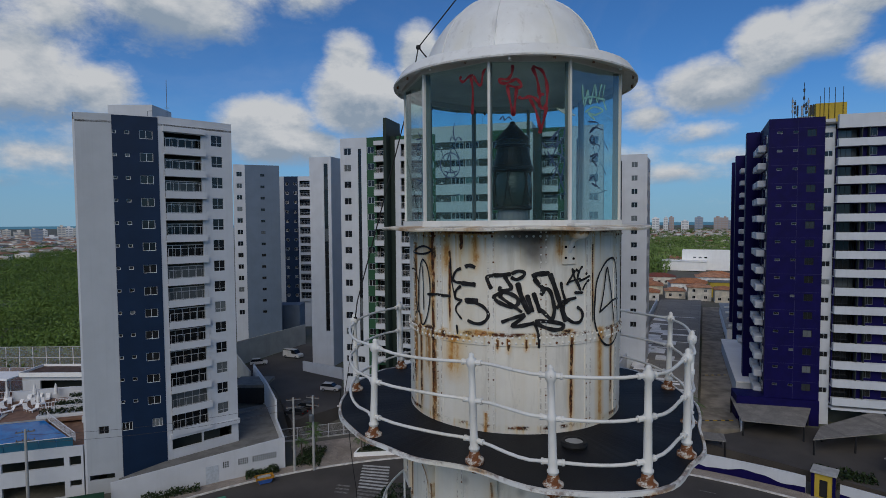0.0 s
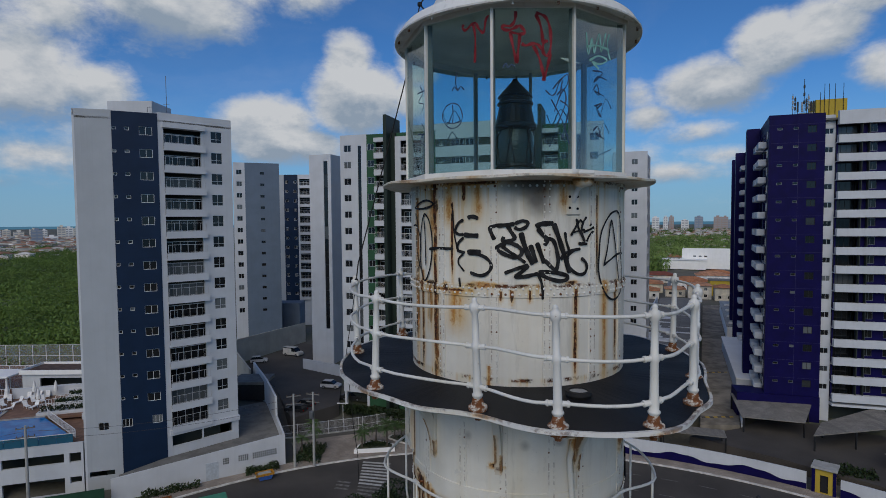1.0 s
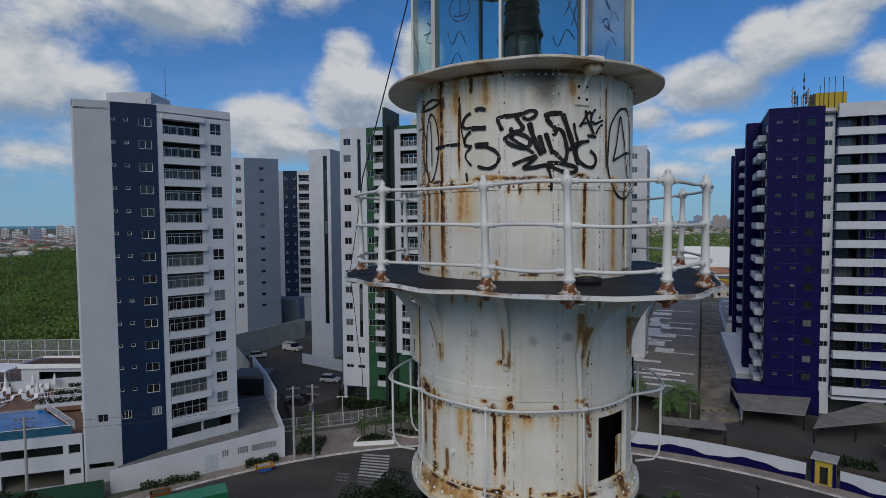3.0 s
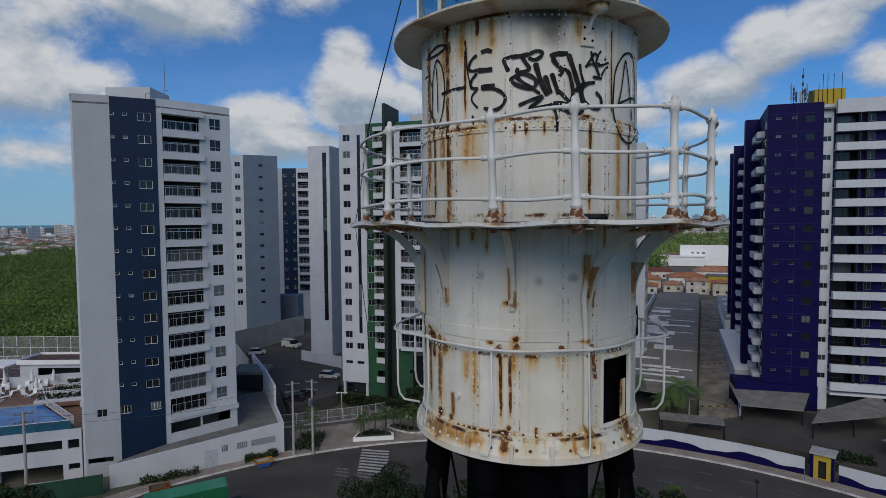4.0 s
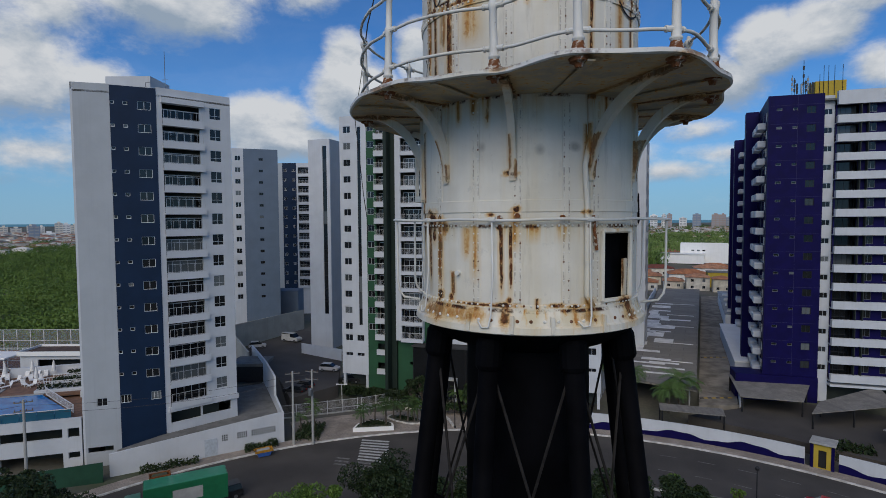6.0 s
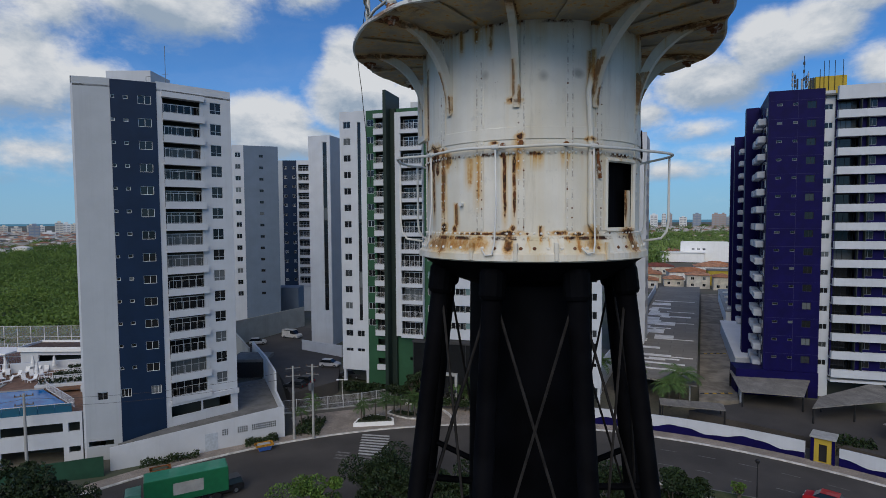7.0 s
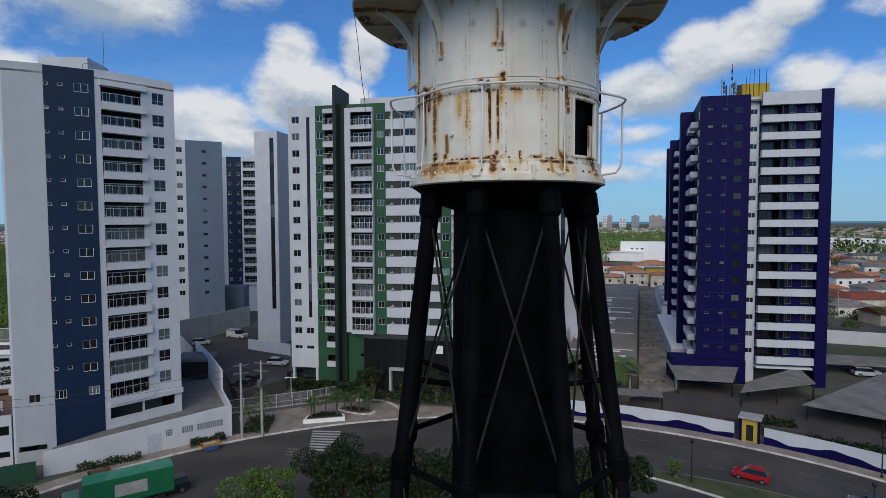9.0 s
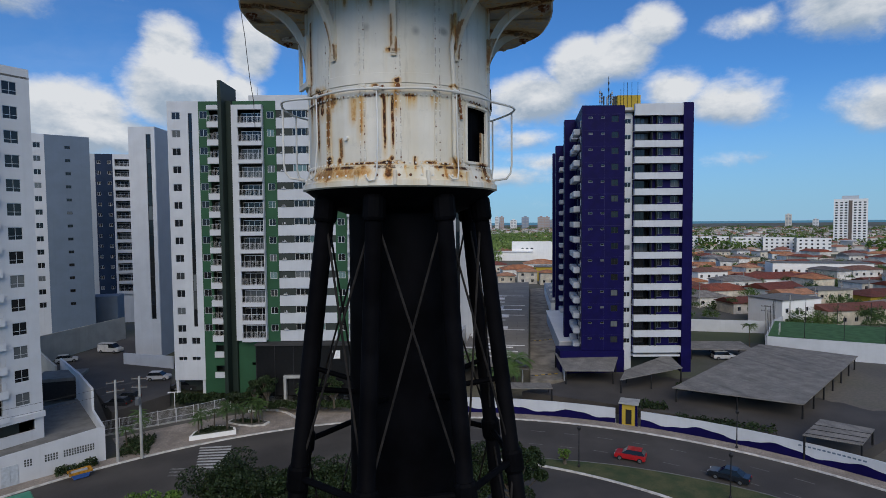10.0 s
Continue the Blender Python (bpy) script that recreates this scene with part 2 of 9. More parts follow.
def solid(name, bm, mat, label, category="", m=None, group="", kind="", smooth=False):
    return tagged(mesh_object(name, bm, mat, m, smooth), label, category, group, kind)


def at(x, y, z=0.0, turn=0.0):
    return pose(x, y, z, 0, 0, turn)


def box(bm, x0, x1, y0, y1, z0, z1, m=None):
    v = [bm.verts.new((x, y, z)) for x in (x0, x1) for y in (y0, y1) for z in (z0, z1)]
    if m is not None:
        for w in v:
            w.co = m @ w.co
    for f in ((0, 1, 3, 2), (4, 6, 7, 5), (0, 4, 5, 1), (2, 3, 7, 6), (0, 2, 6, 4), (1, 5, 7, 3)):
        bm.faces.new([v[i] for i in f])
    return v


def boxes(*sizes, bevel=0.0):
    bm = bmesh.new()
    for s in sizes:
        box(bm, *s)
    if bevel:
        bmesh.ops.bevel(bm, geom=bm.edges[:], offset=bevel, segments=1, affect="EDGES")
    return bm


def tube(bm, points, radius, seg=8, caps=True):
    """A round bar along points; radius a number or one per point."""
    points = [Vector(p) for p in points]
    rings = []
    side = None
    for i, p in enumerate(points):
        way = (points[min(i + 1, len(points) - 1)] - points[max(i - 1, 0)]).normalized()
        if side is None:
            side = way.orthogonal().normalized()
        side = (side - way * side.dot(way)).normalized()
        up = way.cross(side)
        r = radius[i] if isinstance(radius, (list, tuple)) else radius
        rings.append([bm.verts.new(p + side * r * math.cos(2 * math.pi * k / seg) + up * r * math.sin(2 * math.pi * k / seg)) for k in range(seg)])
    for a, b in zip(rings, rings[1:]):
        for k in range(seg):
            bm.faces.new((a[k], a[(k + 1) % seg], b[(k + 1) % seg], b[k]))
    if caps:
        bm.faces.new(rings[0][::-1])
        bm.faces.new(rings[-1])
    return bm


def lathe(bm, profile, seg=48, a0=0.0, a1=360.0, m=None):
    """A turned shape about z from (radius, height) pairs."""
    whole = abs(a1 - a0) >= 359.9
    n = seg if whole else seg + 1
    rings = []
    for r, z in profile:
        ring = []
        for k in range(n):
            a = radians(a0 + (a1 - a0) * k / seg)
            co = Vector((r * math.cos(a), r * math.sin(a), z))
            ring.append(bm.verts.new(m @ co if m is not None else co))
        rings.append(ring)
    for a, b in zip(rings, rings[1:]):
        for k in range(seg):
            bm.faces.new((a[k], a[(k + 1) % n], b[(k + 1) % n], b[k]))
    return bm


def prism(bm, outline, z0, z1):
    """A solid over a plan outline (counter-clockwise)."""
    lo = [bm.verts.new((x, y, z0)) for x, y in outline]
    hi = [bm.verts.new((x, y, z1)) for x, y in outline]
    bm.faces.new(hi)
    bm.faces.new(lo[::-1])
    for i in range(len(lo)):
        j = (i + 1) % len(lo)
        bm.faces.new((lo[i], lo[j], hi[j], hi[i]))
    return bm


def panel(x0, x1, z0, z1, holes=(), thick=0.25):
    """A wall in the plane y = 0 (front towards -y) with openings that go through: holes are (x0, x1, z0, z1)."""
    xs = sorted({x0, x1, *[min(max(v, x0), x1) for h in holes for v in h[:2]]})
    zs = sorted({z0, z1, *[min(max(v, z0), z1) for h in holes for v in h[2:]]})
    full = {}
    for i in range(len(xs) - 1):
        for k in range(len(zs) - 1):
            cx, cz = (xs[i] + xs[i + 1]) / 2, (zs[k] + zs[k + 1]) / 2
            full[i, k] = not any(a < cx < b and c < cz < d for a, b, c, d in holes)
    verts, index, faces = [], {}, []

    def v(i, k, side):
        if (i, k, side) not in index:
            index[i, k, side] = len(verts)
            verts.append((xs[i], side * thick, zs[k]))
        return index[i, k, side]

    for (i, k), on in full.items():
        if not on:
            continue
        faces.append((v(i, k, 0), v(i + 1, k, 0), v(i + 1, k + 1, 0), v(i, k + 1, 0)))
        faces.append((v(i, k + 1, 1), v(i + 1, k + 1, 1), v(i + 1, k, 1), v(i, k, 1)))
        for di, dk, a, b in ((-1, 0, (i, k + 1), (i, k)), (1, 0, (i + 1, k), (i + 1, k + 1)), (0, -1, (i, k), (i + 1, k)), (0, 1, (i + 1, k + 1), (i, k + 1))):
            if not full.get((i + di, k + dk), False):
                faces.append((v(*a, 0), v(*b, 0), v(*b, 1), v(*a, 1))[::-1])
    me = bpy.data.meshes.new("wall")
    me.from_pydata(verts, [], faces)
    return me


cache = {}


def window(parent, x, z, w, h, m=None, y=0.08, split=2, sill=True, glass=None, frame_mat=None, transom=0.0):
    """A window with its frame and panes, at the middle of its lower edge."""
    glass, frame_mat = glass or GLASS, frame_mat or ALUMINIUM
    key = ("window", w, h, split, sill, glass.name, frame_mat.name, transom)
    if key not in cache:
        t = 0.055
        cells = []
        cut = [0, transom, h] if transom else [0, h]
        for i in range(split):
            for z0, z1 in zip(cut, cut[1:]):
                cells.append((-w / 2 + w * i / split + (t if i == 0 else 0.025), -w / 2 + w * (i + 1) / split - (t if i == split - 1 else 0.025), z0 + (t if z0 == 0 else 0.025), z1 - (t if z1 == h else 0.025)))
        me = panel(-w / 2, w / 2, 0, h, cells, 0.07)
        me.name = "window"
        me.materials.append(frame_mat)
        pane = bpy.data.meshes.new("pane")
        boxes((-w / 2 + 0.05, w / 2 - 0.05, 0.03, 0.05, 0.05, h - 0.05)).to_mesh(pane)
        pane.materials.append(glass)
        cache[key] = me, pane
    me, pane = cache[key]
    base = Matrix.Translation((x, y, z))
    ob = part("window", me, None, parent, m=(m @ base) if m is not None else base)
    part("pane", pane, None, ob)
    return ob


def railing_mesh(w, h, gap=0.14, bar=0.018, depth=0.0, post=1.2):
    """A balcony railing: top and foot rails, posts and thin bars, with returns of the given depth."""
    key = ("railing", w, h, gap, depth)
    if key not in cache:
        n, k = max(2, round(w / gap)), max(1, round(w / post))
        edges = sorted({round(-w / 2 + 0.02 + (w - 0.04) * i / n, 3) for i in range(n + 1)})
        holes = [(e + bar / 2, f - bar / 2, 0.1, h - 0.05) for e, f in zip(edges, edges[1:])]
        me = panel(-w / 2, w / 2, 0.05, h, holes, 0.03)
        me.name = "railing"
        cache[key] = me
    return cache[key]


def smooth01(v, lo, hi):
    k = min(1.0, max(0.0, (v - lo) / (hi - lo)))
    return k * k * (3 - 2 * k)


def land(x, y):
    """Height of the ground: flat at the avenue, rising a little behind it."""
    r = math.hypot(x - RING.x, y - RING.y)
    left = 1 - smooth01(x, 18, 34)
    near = smooth01(r, 73, 90) * (y > 20)
    return near * (3.0 * left + 1.5 * (1 - left))


def ring_point(bearing, radius, z=0.0):
    """A point of the avenue by its bearing (degrees right of +y) about the ring's centre."""
    b = radians(bearing)
    return Vector((RING.x + radius * math.sin(b), RING.y + radius * math.cos(b), z))


# ---- ground, avenue and pavements ----
def asphalt():
    n = Nodes("worn_asphalt")
    w = n.where(world=True)
    c = n.mix(n.ramp(n.noise(0.12, 6, w), 0.3, 0.75), (0.034, 0.030, 0.027), (0.075, 0.067, 0.059))
    c = n.mix(n.ramp(n.noise(9, 3, w), 0.3, 0.7, 0, 0.4), c, (0.075, 0.068, 0.060))
    n.bump(n.noise(25, 3, w), 0.3, 0.01)
    return n.done(c, 0.85)


def paving():
    n = Nodes("pale_paving")
    w = n.where(world=True)
    br = n.tree.nodes.new("ShaderNodeTexBrick")
    br.inputs["Scale"].default_value = 1.2
    br.inputs["Color1"].default_value, br.inputs["Color2"].default_value, br.inputs["Mortar"].default_value = (0.40, 0.345, 0.29, 1), (0.32, 0.27, 0.225, 1), (0.17, 0.155, 0.14, 1)
    n.put(w, br.inputs["Vector"])
    c = n.mix(n.ramp(n.noise(0.4, 5, w), 0.3, 0.7, 0, 0.7), br.outputs["Color"], (0.17, 0.145, 0.12))
    return n.done(c, 0.9)


def soil():
    n = Nodes("town_ground")
    w = n.where(world=True)
    c = n.mix(n.ramp(n.noise(0.05, 6, w), 0.4, 0.62), (0.10, 0.095, 0.085), (0.055, 0.075, 0.03))
    c = n.mix(n.ramp(n.noise(0.012, 5, w), 0.45, 0.6, 0, 0.7), c, (0.17, 0.15, 0.12))
    c = n.mix(n.ramp(n.noise(2.0, 4, w), 0.3, 0.7, 0, 0.35), c, (0.05, 0.05, 0.045))
    n.bump(n.noise(3, 4, w), 0.4, 0.05)
    return n.done(c, 0.95)


def grass():
    n = Nodes("rough_grass")
    w = n.where(world=True)
    c = n.mix(n.ramp(n.noise(0.5, 6, w), 0.3, 0.7), (0.035, 0.06, 0.018), (0.10, 0.10, 0.04))
    c = n.mix(n.ramp(n.noise(12, 3, w), 0.35, 0.7, 0, 0.5), c, (0.02, 0.035, 0.01))
    n.bump(n.noise(10, 4, w), 0.6, 0.05)
    return n.done(c, 0.95)


ASPHALT, PAVING, SOIL, GRASS = asphalt(), paving(), soil(), grass()
ROAD_PAINT = plain("worn_road_paint", (0.45, 0.45, 0.43), 0.8, var=0.35, scale=4)
FADED_PAINT = plain("faded_road_paint", (0.17, 0.165, 0.155), 0.85, var=0.5, scale=3)
KERB = plain("pale_kerb_stone", (0.62, 0.60, 0.56), 0.9, var=0.35, scale=1.2)


def build_ground():
    far = [150, 200, 270, 360, 480, 640, 860, 1150, 1550, 2100, 2800, 3700, 4800]
    xs = [-v for v in far[::-1]] + list(range(-140, 141, 4)) + far
    ys = [-400, -200, -100, -50] + list(range(-20, 141, 4)) + far
    verts = [(x, y, land(x, y) - 0.02) for y in ys for x in xs]
    n = len(xs)
    faces = [(j * n + i, j * n + i + 1, (j + 1) * n + i + 1, (j + 1) * n + i) for j in range(len(ys) - 1) for i in range(n - 1)]
    me = bpy.data.meshes.new("ground")
    me.from_pydata(verts, [], faces)
    solid("ground", me, SOIL, "mixed urban ground of earth and sparse grass", "ground", kind="structure", smooth=True)


def sector(r0, r1, b0, b1, z0, z1, step=2.0):
    """A flat curved slab of the avenue, with its kerb faces; a radius may be a rule of the bearing."""
    bm = bmesh.new()
    n = max(2, round(abs(b1 - b0) / step))
    rows = []
    for k in range(n + 1):
        b = b0 + (b1 - b0) * k / n
        a, c = (ring_point(b, r(b) if callable(r) else r) for r in (r0, r1))
        rows.append([bm.verts.new((a.x, a.y, z0)), bm.verts.new((a.x, a.y, z1)), bm.verts.new((c.x, c.y, z1)), bm.verts.new((c.x, c.y, z0))])
    for p, q in zip(rows, rows[1:]):
        for i in range(3):
            bm.faces.new((p[i], p[i + 1], q[i + 1], q[i]))
    bm.faces.new(rows[0]), bm.faces.new(rows[-1][::-1])
    return bm


def median_in(b):
    """The median's inner edge: the strip widens away from its tip."""
    return 47.6 - 0.125 * max(0.0, min(b, 60) - 23)


def median_out(b):
    return 47.75 + 0.105 * max(0.0, min(b, 60) - 23)


def build_avenue():
    solid("road", sector(35.9, 62.1, -82, 82, -0.05, 0.02), ASPHALT, "wide curved asphalt avenue with worn lanes", "road", kind="structure")
    solid("pavement", sector(62.42, 64.6, -82, 82, -0.05, 0.13), PAVING, "pale paved pavement along the avenue", "pavement", kind="structure")
    solid("median", sector(lambda b: median_in(b) + 0.3, lambda b: median_out(b) - 0.01, 24, 82, -0.05, 0.12), GRASS, "dry grass median strip with pale kerbs", "median", kind="structure")
    solid("kerb", sector(62.1, 62.42, -82, 82, -0.05, 0.17), KERB, "pale kerb stones along the road", "kerb", kind="structure")
    solid("kerb", sector(35.6, 35.9, -82, 82, -0.05, 0.17), KERB, "pale kerb stones along the inner road edge", "kerb", kind="structure")
    solid("kerb", sector(median_in, lambda b: median_in(b) + 0.3, 23, 82, -0.05, 0.18), KERB, "whitewashed kerb of the median strip", "kerb", kind="structure")
    solid("kerb", sector(median_out, lambda b: median_out(b) + 0.16, 23, 82, -0.05, 0.15), CONCRETE, "grey kerb of the median strip", "kerb", kind="structure")
    for r in (53.3, 58.0):
        for k in range(10):
            b = 20 + 4.6 * k
            solid("lane_mark", sector(r + 0.03 * k, r + 0.03 * k + 0.12, b, b + 2.0, 0.021, 0.026, 1.0), FADED_PAINT, "short worn white lane dash", "road marking", group="lane dashes", kind="structure")
    for k in range(11):
        bm = bmesh.new()
        box(bm, 0, 4.1, 0, 0.46, 0.021, 0.027, pose(-12.0 + 0.05 * k, 78.5 - 0.92 * k, 0, 0, 0, -10 - 0.6 * k))
        solid("crossing_bar", bm, ROAD_PAINT if k < 8 else FADED_PAINT, "white zebra crossing bar, worn paint", "road marking", group="zebra crossing", kind="structure")
    for k in range(3):
        bm = bmesh.new()
        box(bm, 0, 1.9, 0, 0.4, 0.021, 0.027, pose(-14.6, 72.6 - 0.92 * k, 0, 0, 0, -14))
        solid("crossing_bar", bm, FADED_PAINT, "nearly worn away zebra crossing bar", "road marking", group="zebra crossing", kind="structure")
    # forecourt of the green building
    solid("pavement", sector(64.62, 72, -24, 12, -0.3, 0.14), PAVING, "paved forecourt before the entrance", "pavement", kind="structure")


build_ground()
build_avenue()


# ---- the lighthouse ----
def painted_iron(name, seams, drips=(), patches=(), strength=1.0, tone=(0.765, 0.735, 0.655), lines=(), soot=()):
    """White paint on riveted iron: chalky film, yellowing, a rusty tinge under seams (height, run length),
    narrow rust drips (bearing on the drum, top, bottom, half width in degrees, darkness), ragged rust patches
    (bearing, height, half width, half height, darkness), rivet lines and soot smudges."""
    n = Nodes(name)
    g = n.tree.nodes.new("ShaderNodeNewGeometry")
    rel = n.tree.nodes.new("ShaderNodeVectorMath")
    rel.operation = "SUBTRACT"
    n.put(g.outputs["Position"], rel.inputs[0])
    rel.inputs[1].default_value = (TOWER.x, TOWER.y, 35.3)

    def stretched(sx, sz):
        m = n.tree.nodes.new("ShaderNodeMapping")
        m.inputs["Scale"].default_value = (sx, sx, sz)
        n.put(rel.outputs[0], m.inputs["Vector"])
        return m.outputs[0]

    sep = n.tree.nodes.new("ShaderNodeSeparateXYZ")
    turn = n.tree.nodes.new("ShaderNodeMapping")
    turn.inputs["Rotation"].default_value = (0, 0, radians(-FACING))
    n.put(rel.outputs[0], turn.inputs["Vector"])
    n.put(turn.outputs[0], sep.inputs[0])
    z = sep.outputs[2]
    phi = n.math("MULTIPLY", n.math("ARCTAN2", sep.outputs[1], sep.outputs[0]), 57.2958)
    whole = stretched(1, 1)
    runs = n.noise(5.0, 5, stretched(1, 0.05), 0.6)
    fine_runs = n.noise(17, 5, stretched(1, 0.045), 0.6)
    wander = n.math("SUBTRACT", n.noise(2.4, 3, stretched(1, 1.2)), 0.5)
    jag = n.math("SUBTRACT", n.noise(30, 3, whole, 0.7), 0.5)
    spots = n.noise(11, 6, whole, 0.68)
    ragged = n.noise(14, 4, stretched(1, 0.6), 0.7)
    c = n.mix(n.ramp(n.noise(2.2, 6, whole), 0.35, 0.7), tuple(v * 0.88 for v in tone), tone)
    c = n.mix(n.ramp(n.noise(1.1, 4, stretched(1, 0.25)), 0.48, 0.72, 0, 0.55), c, (tone[0] * 0.84, tone[1] * 0.78, tone[2] * 0.62))
    c = n.mix(n.ramp(n.noise(7, 6, stretched(1, 0.12), 0.7), 0.54, 0.70, 0, 0.30), c, (0.30, 0.28, 0.24))
    c = n.mix(n.ramp(n.noise(5, 6, whole, 0.75), 0.60, 0.66, 0, 0.35), c, (0.52, 0.51, 0.48))
    near = band = None
    for zz, down in seams:
        d = n.math("SUBTRACT", zz, z)
        below = n.math("MULTIPLY", n.ramp(d, -0.035, 0.01), n.ramp(d, 0.02, down, 1.0, 0.0, False))
        edge = n.math("MULTIPLY", n.ramp(d, -0.02, 0.0), n.ramp(d, 0.012, 0.04, 1.0, 0.0))
        near = below if near is None else n.math("MAXIMUM", near, below)
        band = edge if band is None else n.math("MAXIMUM", band, edge)
    c = n.mix(n.math("MULTIPLY", n.math("MULTIPLY", n.ramp(runs, 0.36, 0.68), n.math("ADD", n.math("MULTIPLY", near, 0.6), 0.16)), strength), c, (0.56, 0.46, 0.26))
    stain = n.math("MULTIPLY", n.math("MULTIPLY", n.ramp(fine_runs, 0.50, 0.64), n.ramp(runs, 0.40, 0.58)), n.math("ADD", n.math("MULTIPLY", near, 0.95), 0.06))
    heavy = n.math("MULTIPLY", band, n.ramp(n.noise(4.5, 5, whole, 0.7), 0.47, 0.60))
    bent = n.math("ADD", phi, n.math("ADD", n.math("MULTIPLY", wander, 1.6), n.math("MULTIPLY", n.math("SUBTRACT", fine_runs, 0.5), 2.4)))
    shaky = n.math("ADD", phi, n.math("MULTIPLY", jag, 0.7))
    rough_z = n.math("ADD", z, n.math("MULTIPLY", jag, 0.10))
    blot = n.math("ADD", n.math("MULTIPLY", n.math("SUBTRACT", spots, 0.5), 2.2), n.math("MULTIPLY", jag, 0.8))
    broken = n.ramp(ragged, 0.33, 0.50)
    for a, top, bottom, wide, dark in drips:
        side = n.math("ABSOLUTE", n.math("SUBTRACT", bent, a))
        fade = n.math("MULTIPLY", n.ramp(rough_z, bottom, bottom + 0.4 * (top - bottom), 0, 1, False), n.ramp(rough_z, top - 0.01, top + 0.02, 1, 0))
        run = n.math("MULTIPLY", n.ramp(side, 0.2 * wide, 2.1 * wide + 0.3, 1, 0, False), fade)
        stain = n.math("MAXIMUM", stain, run)
        if dark > 0:
            heavy = n.math("MAXIMUM", heavy, n.math("MULTIPLY", n.ramp(run, 0.64, 0.82, 0, dark), broken))
    for a, zz, wide, tall, dark in patches:
        u, v = n.math("MULTIPLY_ADD", phi, 1 / wide, third=-a / wide), n.math("MULTIPLY_ADD", z, 1 / tall, third=-zz / tall)
        e = n.math("ADD", n.math("SQRT", n.math("MULTIPLY_ADD", u, u, third=n.math("MULTIPLY", v, v))), blot)
        stain = n.math("MAXIMUM", stain, n.ramp(e, 0.55, 1.5, 0.9, 0))
        heavy = n.math("MAXIMUM", heavy, n.ramp(e, 0.35, 0.75, dark, 0))
    stain = n.math("MULTIPLY", n.math("POWER", stain, 1.1), n.ramp(fine_runs, 0.30, 0.52, 0.6, 1.0))
    gap = 90.0
    for a, top, bottom in lines:
        gap = n.math("MINIMUM", n.math("ABSOLUTE", n.math("SUBTRACT", shaky, a)), gap)
    if lines:
        row = n.math("MULTIPLY", n.ramp(gap, 0.1, 0.5, 0.4, 0), n.math("MULTIPLY", n.ramp(ragged, 0.46, 0.58), n.math("LESS_THAN", z, lines[0][1])))
        heavy = n.math("MAXIMUM", heavy, n.math("MULTIPLY", row, n.math("GREATER_THAN", z, lines[0][2])))
    c = n.mix(n.math("MULTIPLY", n.math("MULTIPLY", stain, n.ramp(ragged, 0.2, 0.55, 0.6, 1.0)), 0.95 * strength, True), c, (0.60, 0.36, 0.085))
    mid = n.ramp(n.math("ADD", n.math("MULTIPLY", stain, 0.7), n.math("ADD", n.math("MULTIPLY", spots, 0.45), n.math("MULTIPLY", jag, 0.7))), 0.62, 0.95)
    mid = n.math("MULTIPLY", mid, n.ramp(n.noise(22, 5, stretched(1, 0.35), 0.7), 0.34, 0.6, 0.25, 1.0))
    c = n.mix(n.math("MULTIPLY", mid, 0.9 * strength, True), c, (0.41, 0.155, 0.025))
    core = n.math("MULTIPLY", n.math("MULTIPLY", heavy, n.ramp(n.noise(38, 4, stretched(1, 0.5), 0.7), 0.28, 0.46)), 1.15 * strength, True)
    c = n.mix(core, c, n.mix(n.ramp(spots, 0.42, 0.6), (0.030, 0.015, 0.010), (0.13, 0.042, 0.014)))
    c = n.mix(n.math("MULTIPLY", n.ramp(n.noise(17, 6, whole, 0.72), 0.68, 0.74), 0.85), c, (0.12, 0.055, 0.025))
    for a, zz, wide, tall, dark in soot:
        u = n.math("DIVIDE", n.math("SUBTRACT", phi, a), wide)
        v = n.math("DIVIDE", n.math("SUBTRACT", z, zz), tall)
        e = n.math("ADD", n.math("SQRT", n.math("ADD", n.math("MULTIPLY", u, u), n.math("MULTIPLY", v, v))), n.math("MULTIPLY", wander, 1.4))
        c = n.mix(n.ramp(e, 0.2, 1.1, dark, 0, False), c, (0.085, 0.075, 0.065))
    n.bump(n.math("ADD", n.math("MULTIPLY", n.noise(26, 4, whole), 0.5), n.math("MULTIPLY", core, -1.0)), 0.35, 0.006)
    return n.done(c, n.ramp(core, 0, 1, 0.5, 0.9), 0.0, 0.3)


